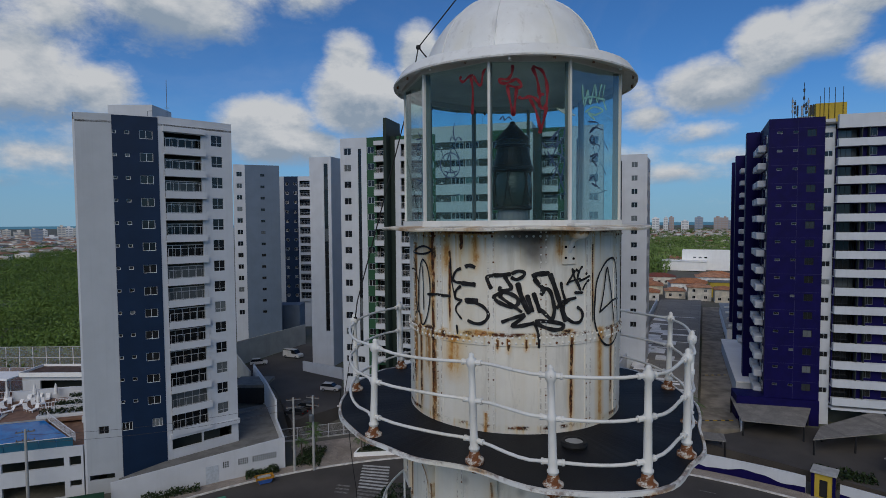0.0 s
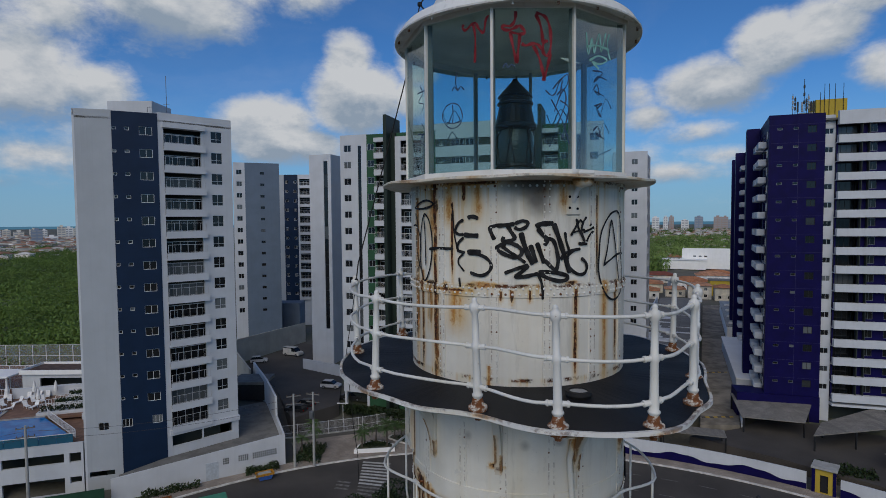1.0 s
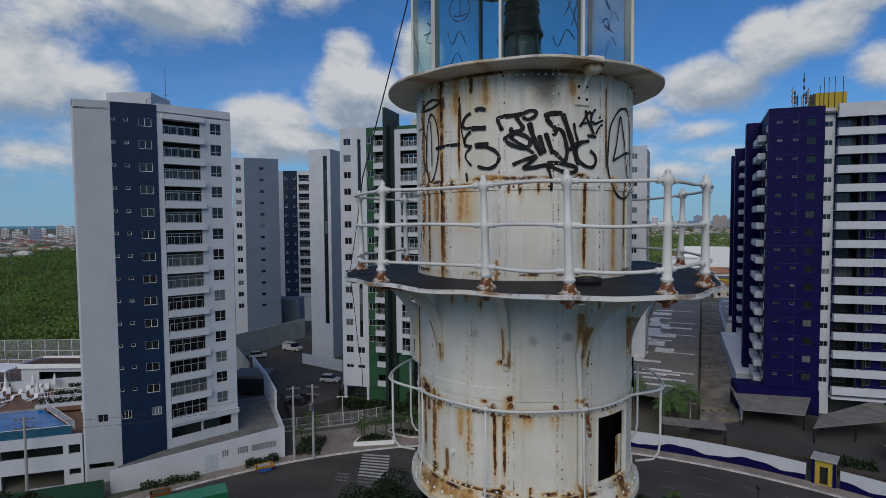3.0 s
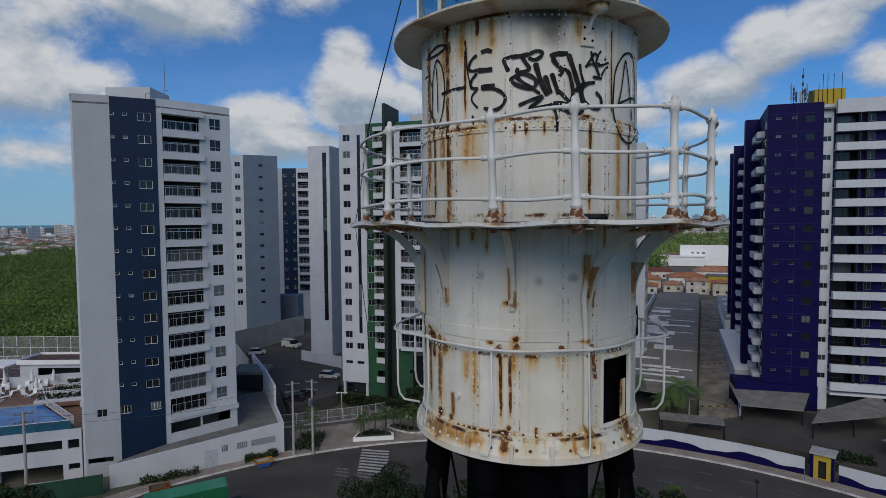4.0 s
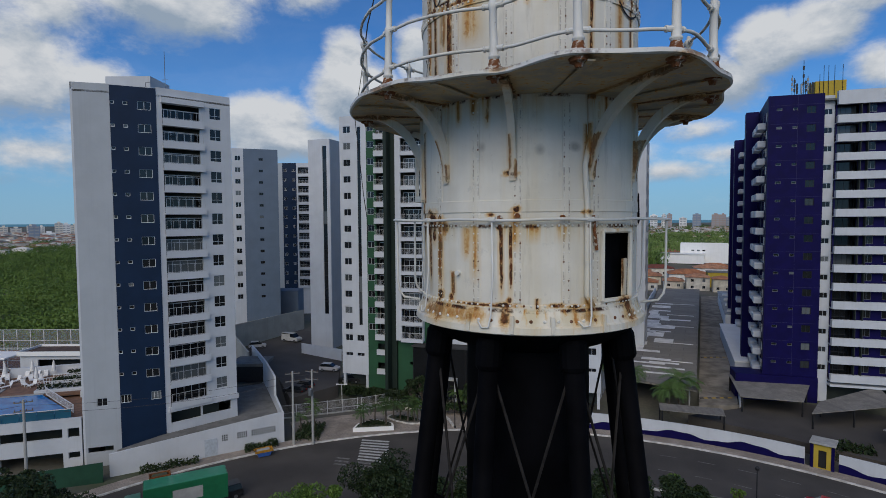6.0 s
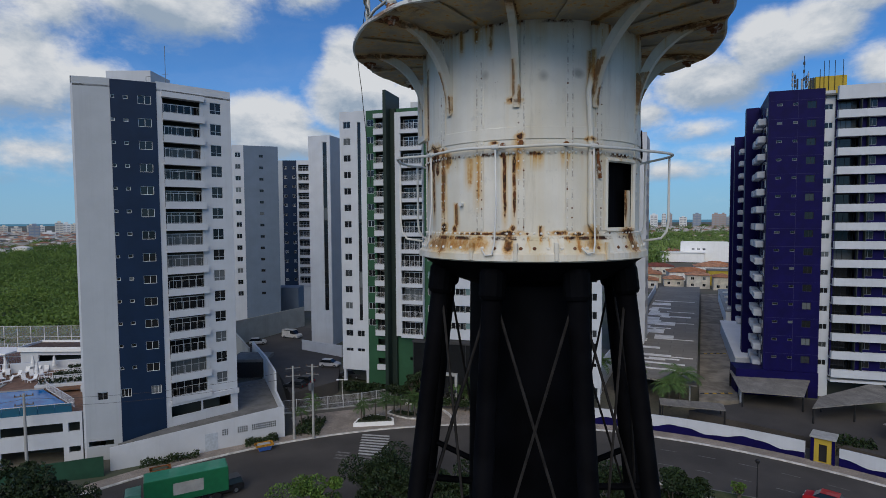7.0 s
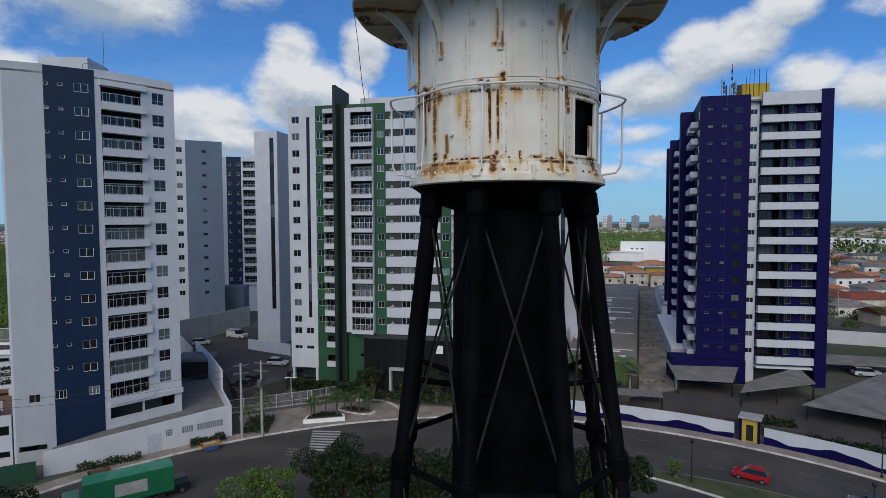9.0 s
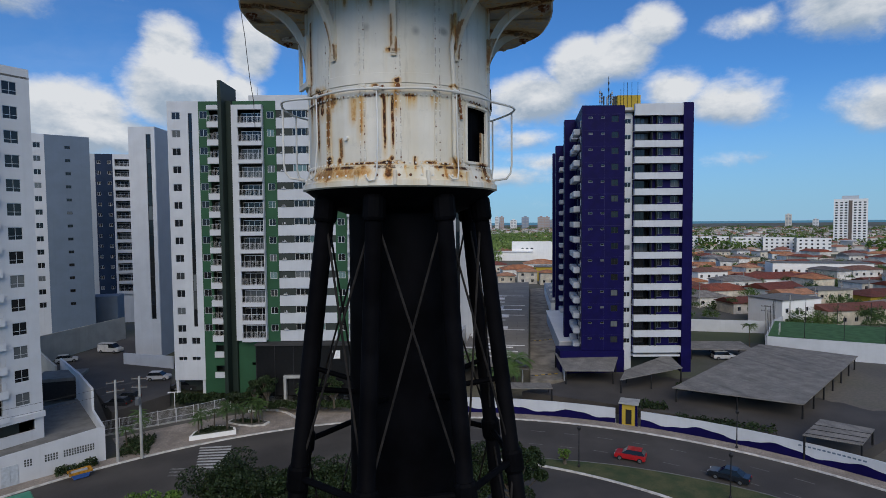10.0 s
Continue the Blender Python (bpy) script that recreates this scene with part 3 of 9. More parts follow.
def build_lighthouse():
    at_axis = Matrix.Translation((TOWER.x, TOWER.y, 35.3)) @ Matrix.Rotation(radians(FACING), 4, "Z")
    # in this frame +x points to the first eye, angles grow towards the right of the view, and z = 0 is the first eye's height
    tower = thing("lighthouse", "old white riveted iron lighthouse with rust streaks and graffiti", "lighthouse", at_axis)
    upper_drips = [(-42.9, -0.07, -2.648, 1.5, 1), (-44, -0.07, -0.796, 3.2, 0.3), (-33.1, -0.07, -0.617, 2.4, 0.1), (-31.2, -0.291, -1.345, 0.9, 1), (-24.7, -0.07, -0.365, 0.9, 1), (-17.3, -0.07, -0.558, 1.8, 0.1), (-29.3, -1.189, -1.719, 4, 0), (-47.2, -1.128, -1.791, 2.4, 0.4), (-42.4, -1.245, -2.642, 2.2, 0.7), (21.9, -0.07, -0.465, 1.6, 0.2), (28.3, -1.147, -2.367, 1, 1), (46.7, -1.106, -2.54, 2, 0.1), (-12.7, -1.947, -2.468, 0.7, 0.3), (41, -0.229, -1.158, 0.7, 0.9), (-1.8, -1.179, -1.36, 0.8, 0.8), (-6.8, -1.181, -1.327, 0.7, 0.8), (6.4, -1.177, -1.334, 0.7, 0.8), (-54.3, -1.011, -2.512, 1.6, 0.8), (57.2, -1.131, -2.315, 1.4, 0.8), (-60.4, -0.212, -2.421, 2, 0.6), (11.3, -0.07, -0.272, 3, 0.3)]
    upper_patches = [(-31.7, -1.194, 13, 0.025, 0.9), (-35.1, -1.189, 3.5, 0.057, 0.9), (26.1, -1.107, 4.5, 0.021, 0.9), (-15, -1.129, 9, 0.034, 0.2), (-42.2, -0.343, 2, 0.161, 0.8), (17.8, -0.1, 24, 0.034, 0.5), (-23, -0.1, 20, 0.034, 0.6)]
    upper_paint = painted_iron("rusty_white_iron_upper", [(-0.09, 0.5), (-1.13, 0.16), (-2.08, 0.1)], upper_drips, upper_patches, lines=[(p + q, -0.10, -2.14) for p in (-62, -38, -10, 14, 38, 62) for q in (-1.2, 1.2)], soot=[(5, -0.06, 17, 0.26, 0.9), (9, -0.28, 8, 0.2, 0.75), (-70, -0.1, 14, 0.2, 0.5)])
    lower_drips = [(-13.5, -3.505, -4.39, 0.9, 1), (-9.2, -3.505, -4.38, 0.8, 0.9900000000000001), (-49.7, -3.388, -4.39, 1.9, 0.66), (-56.1, -3.388, -3.791, 2.4, 0.9900000000000001), (-60.8, -3.43, -4.38, 1.6, 0.77), (-40.1, -3.992, -4.337, 1.2, 0.66), (-7.5, -3.356, -3.818, 1.6, 0.0), (-31.4, -3.521, -3.898, 2.0, 0.0), (-26.6, -3.511, -4.139, 1.5, 0.0), (27.5, -4.233, -4.551, 2.4, 0.11000000000000001), (51.9, -3.591, -4.39, 1.6, 0.77), (54.4, -4.297, -4.604, 3.6, 0.77), (-11.5, -4.286, -4.551, 2.0, 0.77), (-48.3, -4.329, -4.604, 3.8, 0.44000000000000006), (-35.3, -4.34, -4.508, 4.6, 0.0), (-26.1, -4.34, -4.497, 3.5, 0.0), (-42.4, -4.34, -4.519, 4.2, 0.11000000000000001), (20.2, -4.318, -4.561, 1.5, 0.11000000000000001), (3.1, -4.233, -4.38, 0.8, 0.8800000000000001), (-9.2, -2.565, -2.995, 0.9, 1), (-46.1, -2.466, -3.089, 0.9, 1), (63, -2.244, -3.031, 1.1, 1), (25.9, -2.485, -2.931, 1.2, 0.3), (-71.1, -2.422, -4.213, 2.4, 0.8), (-36, -2.19, -2.5, 1.2, 0.3), (-27, -2.19, -2.42, 1.0, 0.3), (-20, -2.19, -2.55, 0.8, 0.4), (37, -2.19, -2.6, 0.8, 0.5)]
    lower_patches = [(-23.3, -4.313, 19.9, 0.02, 1), (-11.5, -4.307, 6.3, 0.034, 1), (12.1, -4.307, 4.7, 0.03, 1), (20.2, -4.318, 4.6, 0.022, 0.9), (50.1, -4.297, 6.7, 0.05, 1), (-49.7, -4.254, 2.8, 0.07, 1), (-41.3, -4.27, 2.2, 0.06, 1), (-9.7, -4.254, 1.7, 0.06, 1), (-14.5, -3.521, 1.4, 0.03, 1), (-18.9, -3.388, 2.1, 0.03, 1), (-6.5, -3.334, 2.3, 0.045, 1), (26.6, -3.366, 3.2, 0.03, 0.8), (-59.3, -3.42, 7.9, 0.1, 1), (-62.3, -3.537, 5.3, 0.09, 0.8), (-46.5, -3.537, 3.4, 0.1, 0.6), (-48.7, -4.473, 3.8, 0.06, 0.5), (-11.5, -4.436, 2.6, 0.1, 0.8), (26.6, -4.42, 4.3, 0.06, 0.3), (55.1, -4.457, 6.7, 0.06, 0.5), (-36, -4.42, 18, 0.07, 0.15), (-54, -4.42, 10, 0.1, 0.5), (-9.3, -2.978, 3.6, 0.04, 1)]
    lower_paint = painted_iron("rusty_white_iron_lower", [(-2.20, 0.3), (-3.50, 0.2), (-4.35, 0.34)], lower_drips, lower_patches, 1.0, lines=[(p + q, -2.22, -4.28) for p in (-50, -26, -6, 16, 31, 62) for q in (-1.2, 1.2)], soot=[(20, -2.72, 3, 0.05, 0.5), (4, -2.75, 2.5, 0.06, 0.4), (-23, -2.7, 2.5, 0.06, 0.4)])
    trim_paint = painted_iron("rusty_white_iron_trim", [(-0.05, 0.2), (-4.35, 0.3)], [(-46, 0.0, -0.3, 7, 0.6), (20, 0.0, -0.3, 5, 0.5), (50, 0.0, -0.3, 4, 0.5), (-15, 0.0, -0.3, 3, 0.5)], (), 0.45)
    rail_paint = painted_iron("white_rail_paint", [(-2.12, 0.08)], (), (), 0.5, (0.74, 0.74, 0.71))
    dome_paint = painted_iron("white_dome_paint", [(1.60, 0.05)], (), (), 0.2, (0.80, 0.81, 0.79))
    n = Nodes("rust")
    rust = n.done(n.mix(n.ramp(n.noise(14, 6, None, 0.7), 0.50, 0.62), n.mix(n.noise(25, 5), (0.07, 0.024, 0.010), (0.27, 0.095, 0.025)), (0.58, 0.55, 0.48)), 0.95)
    rim_paint = painted_iron("flaking_rim_paint", [(-2.146, 0.02)], (), [(-44, -2.17, 3, 0.02, 0.8), (-8, -2.17, 3, 0.02, 0.9), (27, -2.17, 3, 0.02, 0.9), (60, -2.17, 4, 0.02, 0.9), (-75, -2.17, 3, 0.02, 0.8)], 0.6, (0.70, 0.70, 0.68))
    n = Nodes("dark_deck_plate")
    ch = n.tree.nodes.new("ShaderNodeTexChecker")
    ch.inputs["Scale"].default_value = 38
    n.put(n.where(), ch.inputs["Vector"])
    n.bump(ch.outputs["Fac"], 0.5, 0.006)
    deck_mat = n.done(n.mix(n.ramp(n.noise(1.4, 6), 0.35, 0.75), (0.0035, 0.0042, 0.0065), (0.013, 0.0135, 0.016)), 0.6, 0.0, 0.25)
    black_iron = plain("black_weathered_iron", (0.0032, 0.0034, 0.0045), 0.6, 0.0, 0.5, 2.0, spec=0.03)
    rod_iron = plain("greyed_rod_iron", (0.022, 0.020, 0.019), 0.8, 0.0, 0.5, 6.0, spec=0.15)
    # dark tone carries the shade under the deck, besides the rust stains
    under_paint = painted_iron("shaded_stained_soffit_paint", [(-2.15, 0.5)], [(-47, -2.1, -3.0, 2.6, 0.8), (-8, -2.1, -3.1, 2, 0.8), (28, -2.1, -2.6, 2, 0.4), (62, -2.1, -3.0, 2.6, 0.8), (98, -2.1, -3.0, 4, 0.6), (-82, -2.1, -3.1, 3, 0.8)], [(-30, -2.16, 14, 0.014, 1.0), (10, -2.16, 10, 0.014, 1.0), (50, -2.16, 16, 0.014, 1.0), (-75, -2.16, 14, 0.014, 1.0)], 1.0, (0.36, 0.33, 0.28))

    n = Nodes("painted_rivet_heads")
    worn = n.math("ADD", n.island(), n.math("MULTIPLY", n.noise(2.5, 3), 0.5))
    heads = n.done(n.mix(n.ramp(worn, 1.06, 1.16), (0.70, 0.68, 0.62), n.mix(n.noise(30, 2), (0.05, 0.02, 0.01), (0.22, 0.08, 0.025))), 0.7)

    bracket_paint = painted_iron("bracket_paint", [(-2.2, 0.25), (-2.98, 0.05)], [(p + q, top, low, 0.9, dark) for p in (-80, -44, -8, 28, 62, 98) for q, top, low, dark in ((-1.4, -2.6, -3.1, 0.7), (1.2, -2.85, -3.1, 0.9))], [(p, -2.22, 4, 0.04, 0.9) for p in (-80, -44, -8, 28, 62, 98)], 0.7, (0.68, 0.65, 0.57))

    R = 1.258
    # --- lamp room ---
    bm = lathe(bmesh.new(), [(1.15, -0.03), (1.50, -0.045), (1.58, -0.052), (1.592, -0.060), (1.590, -0.078), (1.575, -0.084), (1.40, -0.086), (1.22, -0.088)], 96)
    for v in bm.verts:
        a = math.atan2(v.co.y, v.co.x)
        if v.co.xy.length > 1.45:
            v.co.z += 0.007 * math.sin(a * 5 + 1) + 0.005 * math.sin(a * 11)
    part("cornice", bm, trim_paint, tower, "thin rusty cornice plate", smooth=False)
    sides, RV = 10, 1.30
    phase = -10.2
    corners = [Vector((RV * math.cos(radians(phase + 36 * k)), RV * math.sin(radians(phase + 36 * k)), 0)) for k in range(sides)]
    for nm, z0, z1 in (("sill_ring", -0.05, 0.02), ("head_ring", 1.58, 1.66)):
        part(nm, lathe(bmesh.new(), [(RV - 0.035, z0), (RV + 0.035, z0), (RV + 0.035, z1), (RV - 0.035, z1), (RV - 0.035, z0)], sides, phase, phase + 360), rail_paint, tower)
    lamp_glass = Nodes("weathered_lantern_glass")
    g = lamp_glass
    tr, gl, mixer, mixer2, df = (g.tree.nodes.new(k) for k in ("ShaderNodeBsdfTransparent", "ShaderNodeBsdfGlossy", "ShaderNodeMixShader", "ShaderNodeMixShader", "ShaderNodeBsdfDiffuse"))
    tr.inputs[0].default_value = (0.80, 0.90, 0.90, 1)
    gl.inputs["Roughness"].default_value = 0.03
    df.inputs[0].default_value = (0.45, 0.60, 0.62, 1)
    fr = g.tree.nodes.new("ShaderNodeFresnel")
    fr.inputs[0].default_value = 1.45
    g.put(g.math("MULTIPLY", fr.outputs[0], 0.22), mixer.inputs[0])
    g.put(tr.outputs[0], mixer.inputs[1])
    g.put(gl.outputs[0], mixer.inputs[2])
    g.put(g.math("ADD", g.ramp(g.noise(3.0, 6, g.where((1, 1, 0.3))), 0.45, 0.8, 0.0, 0.05), 0.004), mixer2.inputs[0])
    g.put(mixer.outputs[0], mixer2.inputs[1])
    g.put(df.outputs[0], mixer2.inputs[2])
    g.tree.links.new(mixer2.outputs[0], g.tree.nodes["Material Output"].inputs["Surface"])
    dull_frame = plain("dull_frame_paint", (0.20, 0.23, 0.22), 0.6)
    for k in range(sides):
        a, b = corners[k], corners[(k + 1) % sides]
        mull = part("mullion", boxes((-0.012, 0.016, -0.012, 0.012, 0.0, 1.60)), rail_paint, tower, m=Matrix.Translation(a) @ Matrix.Rotation(radians(phase + 36 * k), 4, "Z"))
        part("mullion_back", boxes((-0.07, -0.013, -0.019, 0.019, 0.0, 1.60)), dull_frame, mull, "dull grey-green inner frame")
        u = (b - a).normalized()
        nrm = Vector((u.y, -u.x, 0))
        bm = bmesh.new()
        q = [a + u * 0.025 - nrm * 0.004, b - u * 0.025 - nrm * 0.004, b - u * 0.025 + nrm * 0.004, a + u * 0.025 + nrm * 0.004]
        lo = [bm.verts.new((p.x, p.y, 0.02)) for p in q]
        hi = [bm.verts.new((p.x, p.y, 1.58)) for p in q]
        bm.faces.new(hi), bm.faces.new(lo[::-1])
        for i in range(4):
            bm.faces.new((lo[i], lo[(i + 1) % 4], hi[(i + 1) % 4], hi[i]))
        pane = part("glass_pane", bm, lamp_glass.mat, tower, "dusty pale-teal glass pane")
        pane.visible_shadow = False
    # eaves and ribbed dome
    bm = lathe(bmesh.new(), [(1.24, 1.635), (1.395, 1.600), (1.40, 1.585), (1.432, 1.590), (1.436, 1.606), (1.425, 1.618), (1.365, 1.712), (1.35, 1.727), (1.33, 1.732), (1.05, 1.745)], 96)
    for v in bm.verts:
        a = math.degrees(math.atan2(v.co.y, v.co.x))
        if v.co.xy.length > 1.3:
            v.co.z += 0.004 * math.sin(radians(a * 6 + 20)) - (0.012 if 22 < a < 34 and v.co.z > 1.66 else 0.0)
    part("roof_gutter", bm, dome_paint, tower, "white moulded roof gutter")
    for k in range(20):
        a = radians(phase + 18 * k + 9)
        part("gutter_bolt", tube(bmesh.new(), [(1.39 * math.cos(a), 1.39 * math.sin(a), 1.565), (1.39 * math.cos(a), 1.39 * math.sin(a), 1.60)], 0.013, 6), rust if k % 3 else rail_paint, tower)
    part("gutter_patch", boxes((1.20, 1.40, -0.055, 0.055, -0.006, 0.006), bevel=0.004), dome_paint, tower, "flat sheet patch across the gutter", m=Matrix.Rotation(radians(28), 4, "Z") @ Matrix.Translation((0.03, 0, 1.715)) @ Matrix.Rotation(radians(28), 4, "Y") @ Matrix.Translation((-0.03, 0, 0)))
    bm = bmesh.new()
    prof = [(1.09 * math.cos(radians(a)), 1.585 + 1.09 * math.sin(radians(a))) for a in range(7, 88, 5)] + [(0.05, 2.674)]
    lathe(bm, prof, 60)
    for v in bm.verts:     # ten gores, a little flattened between their seams
        a = (math.degrees(math.atan2(v.co.y, v.co.x)) - phase) % 36 - 18
        v.co.xy *= 1 - 0.014 * math.cos(radians(a * 5))
    part("dome", bm, dome_paint, tower, "white sheet-metal dome", smooth=True)
    bm = bmesh.new()
    for k in range(10):
        a = radians(phase + 36 * k)
        tube(bm, [((r + 0.002) * math.cos(a), (r + 0.002) * math.sin(a), z) for r, z in prof], 0.007, 6)
    part("dome_seams", bm, dome_paint, tower)
    part("ventilator", lathe(bmesh.new(), [(0.14, 2.64), (0.14, 2.78), (0.2, 2.81), (0.17, 2.94), (0.08, 3.01), (0.0, 3.04)], 24), rail_paint, tower, smooth=True)
    part("lamp_room_ceiling", lathe(bmesh.new(), [(1.28, 1.645), (0.9, 1.66), (0.0, 1.67)], 40), plain("grey_ceiling_board", (0.80, 0.80, 0.74), 0.8, var=0.25, scale=1.5), tower)
    part("lamp_room_floor", lathe(bmesh.new(), [(1.28, -0.035), (0.0, -0.035)], 40), plain("grey_floor_plate", (0.25, 0.25, 0.24), 0.8), tower)
    lens_mat = plain("dark_lamp_metal", (0.010, 0.013, 0.014), 0.45, 0.4, 0.4, 6)
    lamp = part("lamp", lathe(bmesh.new(), [(0.0, 0.15), (0.225, 0.15), (0.24, 0.165), (0.235, 0.19), (0.19, 0.20), (0.19, 0.60), (0.235, 0.61), (0.255, 0.63), (0.255, 0.665), (0.238, 0.675), (0.232, 0.70), (0.20, 0.84), (0.19, 0.895), (0.215, 0.905), (0.215, 0.925), (0.19, 0.935), (0.188, 0.985), (0.21, 0.99), (0.205, 1.005), (0.035, 1.19), (0.03, 1.215), (0.0, 1.225)], 24), lens_mat, tower, "black cast lamp with pointed cap")
    n = Nodes("smoky_lens_glass")
    n.bump(n.noise(9, 2, n.where((1, 1, 4))), 0.4, 0.02)
    part("lamp_lens", lathe(bmesh.new(), [(0.195, 0.20), (0.222, 0.26), (0.226, 0.40), (0.222, 0.53), (0.195, 0.60)], 24), n.done(n.mix(n.noise(5, 3), (0.012, 0.022, 0.022), (0.05, 0.075, 0.07)), 0.12), lamp, "smoky green lens glass", smooth=True)
    for k in range(12):
        a, b = 2 * math.pi * k / 12, 2 * math.pi * (k + (0.7 if k % 2 else -0.7)) / 12
        part("lamp_bar", tube(bmesh.new(), [(0.222 * math.cos(a), 0.222 * math.sin(a), 0.19), (0.236 * math.cos((a + b) / 2), 0.236 * math.sin((a + b) / 2), 0.40), (0.222 * math.cos(b), 0.222 * math.sin(b), 0.61)], 0.011, 5), lens_mat, lamp)
    part("pedestal", lathe(bmesh.new(), [(0.20, -0.04), (0.19, 0.05), (0.18, 0.15)], 20), plain("grey_pedestal_paint", (0.20, 0.21, 0.23), 0.6), lamp)

    # --- upper drum ---
    part("upper_drum", lathe(bmesh.new(), [(1.20, -0.08), (R, -0.08), (R, -1.133), (R + 0.012, -1.133), (R + 0.012, -1.249), (R, -1.254), (R, -2.16), (1.20, -2.16)], 120), upper_paint, tower, "white riveted drum with rust runs", smooth=False)
    # --- gallery deck ---
    edge = {-180: 2.12, -150: 2.12, -126: 2.16, -91: 2.12, -44: 2.13, -10: 2.08, 8: 2.47, 26: 2.60, 45: 2.36, 68: 2.12, 105: 2.18, 145: 2.14, 180: 2.12}
    keys = sorted(edge)

    def rim(phi, off=0.0):
        phi = (phi + 180) % 360 - 180
        i = max(k for k in range(len(keys)) if keys[k] <= phi)
        j = min(i + 1, len(keys) - 1)
        k = 0 if i == j else (phi - keys[i]) / (keys[j] - keys[i])
        k = k * k * (3 - 2 * k)
        r = edge[keys[i]] * (1 - k) + edge[keys[j]] * k + off
        return Vector((r * math.cos(radians(phi)), r * math.sin(radians(phi)), 0))

    bm = bmesh.new()
    steps = 120
    rings = []
    for k in range(steps):
        phi = -180 + 360 * k / steps
        e, i = rim(phi), Vector((1.24 * math.cos(radians(phi)), 1.24 * math.sin(radians(phi)), 0))
        wob = 0.012 * math.sin(phi * 0.11) + 0.008 * math.sin(phi * 0.31)
        rings.append([bm.verts.new(p) for p in (i + Vector((0, 0, -2.15)), e * 0.985 + Vector((0, 0, -2.15 + wob)))])
    for k in range(steps):
        a, b = rings[k], rings[(k + 1) % steps]
        bm.faces.new((a[0], a[1], b[1], b[0]))
    part("deck", bm, deck_mat, tower, "dark chequer-plate gallery deck")
    bm = bmesh.new()
    under, lower = bmesh.new(), []
    rings = []
    for k in range(steps):
        phi = -180 + 360 * k / steps
        e = rim(phi)
        wob = 0.012 * math.sin(phi * 0.11) + 0.008 * math.sin(phi * 0.31)
        i = Vector((1.24 * math.cos(radians(phi)), 1.24 * math.sin(radians(phi)), 0))
        chip = 0.008 * max(0.0, math.sin(phi * 1.7) + math.sin(phi * 4.3)) - 0.004
        rings.append([bm.verts.new(p) for p in (e * 0.988 + Vector((0, 0, -2.147 + wob)), e + Vector((0, 0, -2.146 + wob)), e * 1.002 + Vector((0, 0, -2.182 + wob)), e * 0.992 + Vector((0, 0, -2.190 + wob + chip)))])
        lower.append([under.verts.new(p) for p in (e * 0.992 + Vector((0, 0, -2.191 + wob + chip)), e * 0.86 + Vector((0, 0, -2.185)), i + Vector((0, 0, -2.20)))])
    for k in range(steps):
        a, b = rings[k], rings[(k + 1) % steps]
        for j in range(3):
            bm.faces.new((a[j], a[j + 1], b[j + 1], b[j]))
        a, b = lower[k], lower[(k + 1) % steps]
        for j in range(2):
            under.faces.new((a[j], a[j + 1], b[j + 1], b[j]))
    part("deck_rim", bm, rim_paint, tower, "thin flaking white deck rim")
    part("deck_soffit", under, under_paint, tower, "stained plate soffit of the gallery, shade put into its tone")
    # flat bars that join the soffit's plates
    for p in (-140, -100, -62, -26, 10, 45, 80, 120, 160):
        e = rim(p, -0.05).length
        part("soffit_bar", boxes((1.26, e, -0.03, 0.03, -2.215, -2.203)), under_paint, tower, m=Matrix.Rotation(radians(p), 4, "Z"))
    # rails and posts
    posts = [-158, -126, -91, -44, -10, 8, 26, 45, 68, 105, 145, 176]
    post_bm = lathe(bmesh.new(), [(0.0, 0), (0.07, 0), (0.07, 0.03), (0.05, 0.04), (0.044, 0.06), (0.038, 0.105), (0.05, 0.115), (0.05, 0.132), (0.038, 0.142), (0.041, 0.19), (0.041, 0.215), (0.036, 0.23), (0.033, 0.52), (0.04, 0.535), (0.04, 0.58), (0.031, 0.59), (0.029, 0.85), (0.043, 0.87), (0.049, 0.90), (0.045, 0.935), (0.022, 0.95), (0.026, 0.965), (0.019, 0.985), (0.0, 0.995)], 14)
    post_me = bpy.data.meshes.new("rail_post")
    post_bm.to_mesh(post_me)
    post_me.materials.append(rail_paint)
    post_me.polygons.foreach_set("use_smooth", [True] * len(post_me.polygons))
    foot_me = bpy.data.meshes.new("rusty_foot")
    bmf = lathe(bmesh.new(), [(0.0, -0.10), (0.03, -0.10), (0.04, -0.062), (0.075, -0.058), (0.088, 0.004), (0.086, 0.026), (0.06, 0.042), (0.05, 0.075), (0.044, 0.10)], 12)
    bmf.to_mesh(foot_me)
    foot_me.materials.append(rust)
    random.seed(5)
    tops = {}
    for p in posts:
        lean = Matrix.Rotation(random.uniform(-0.03, 0.03), 4, "X") @ Matrix.Rotation(random.uniform(-0.03, 0.03), 4, "Y")
        base = Matrix.Translation(rim(p, -0.115) + Vector((0, 0, -2.15)))
        ob = part("rail_post", post_me, None, tower, m=base @ lean)
        part("rusty_foot", foot_me, None, ob, "rusted bolt foot")
        tops[p] = base @ lean
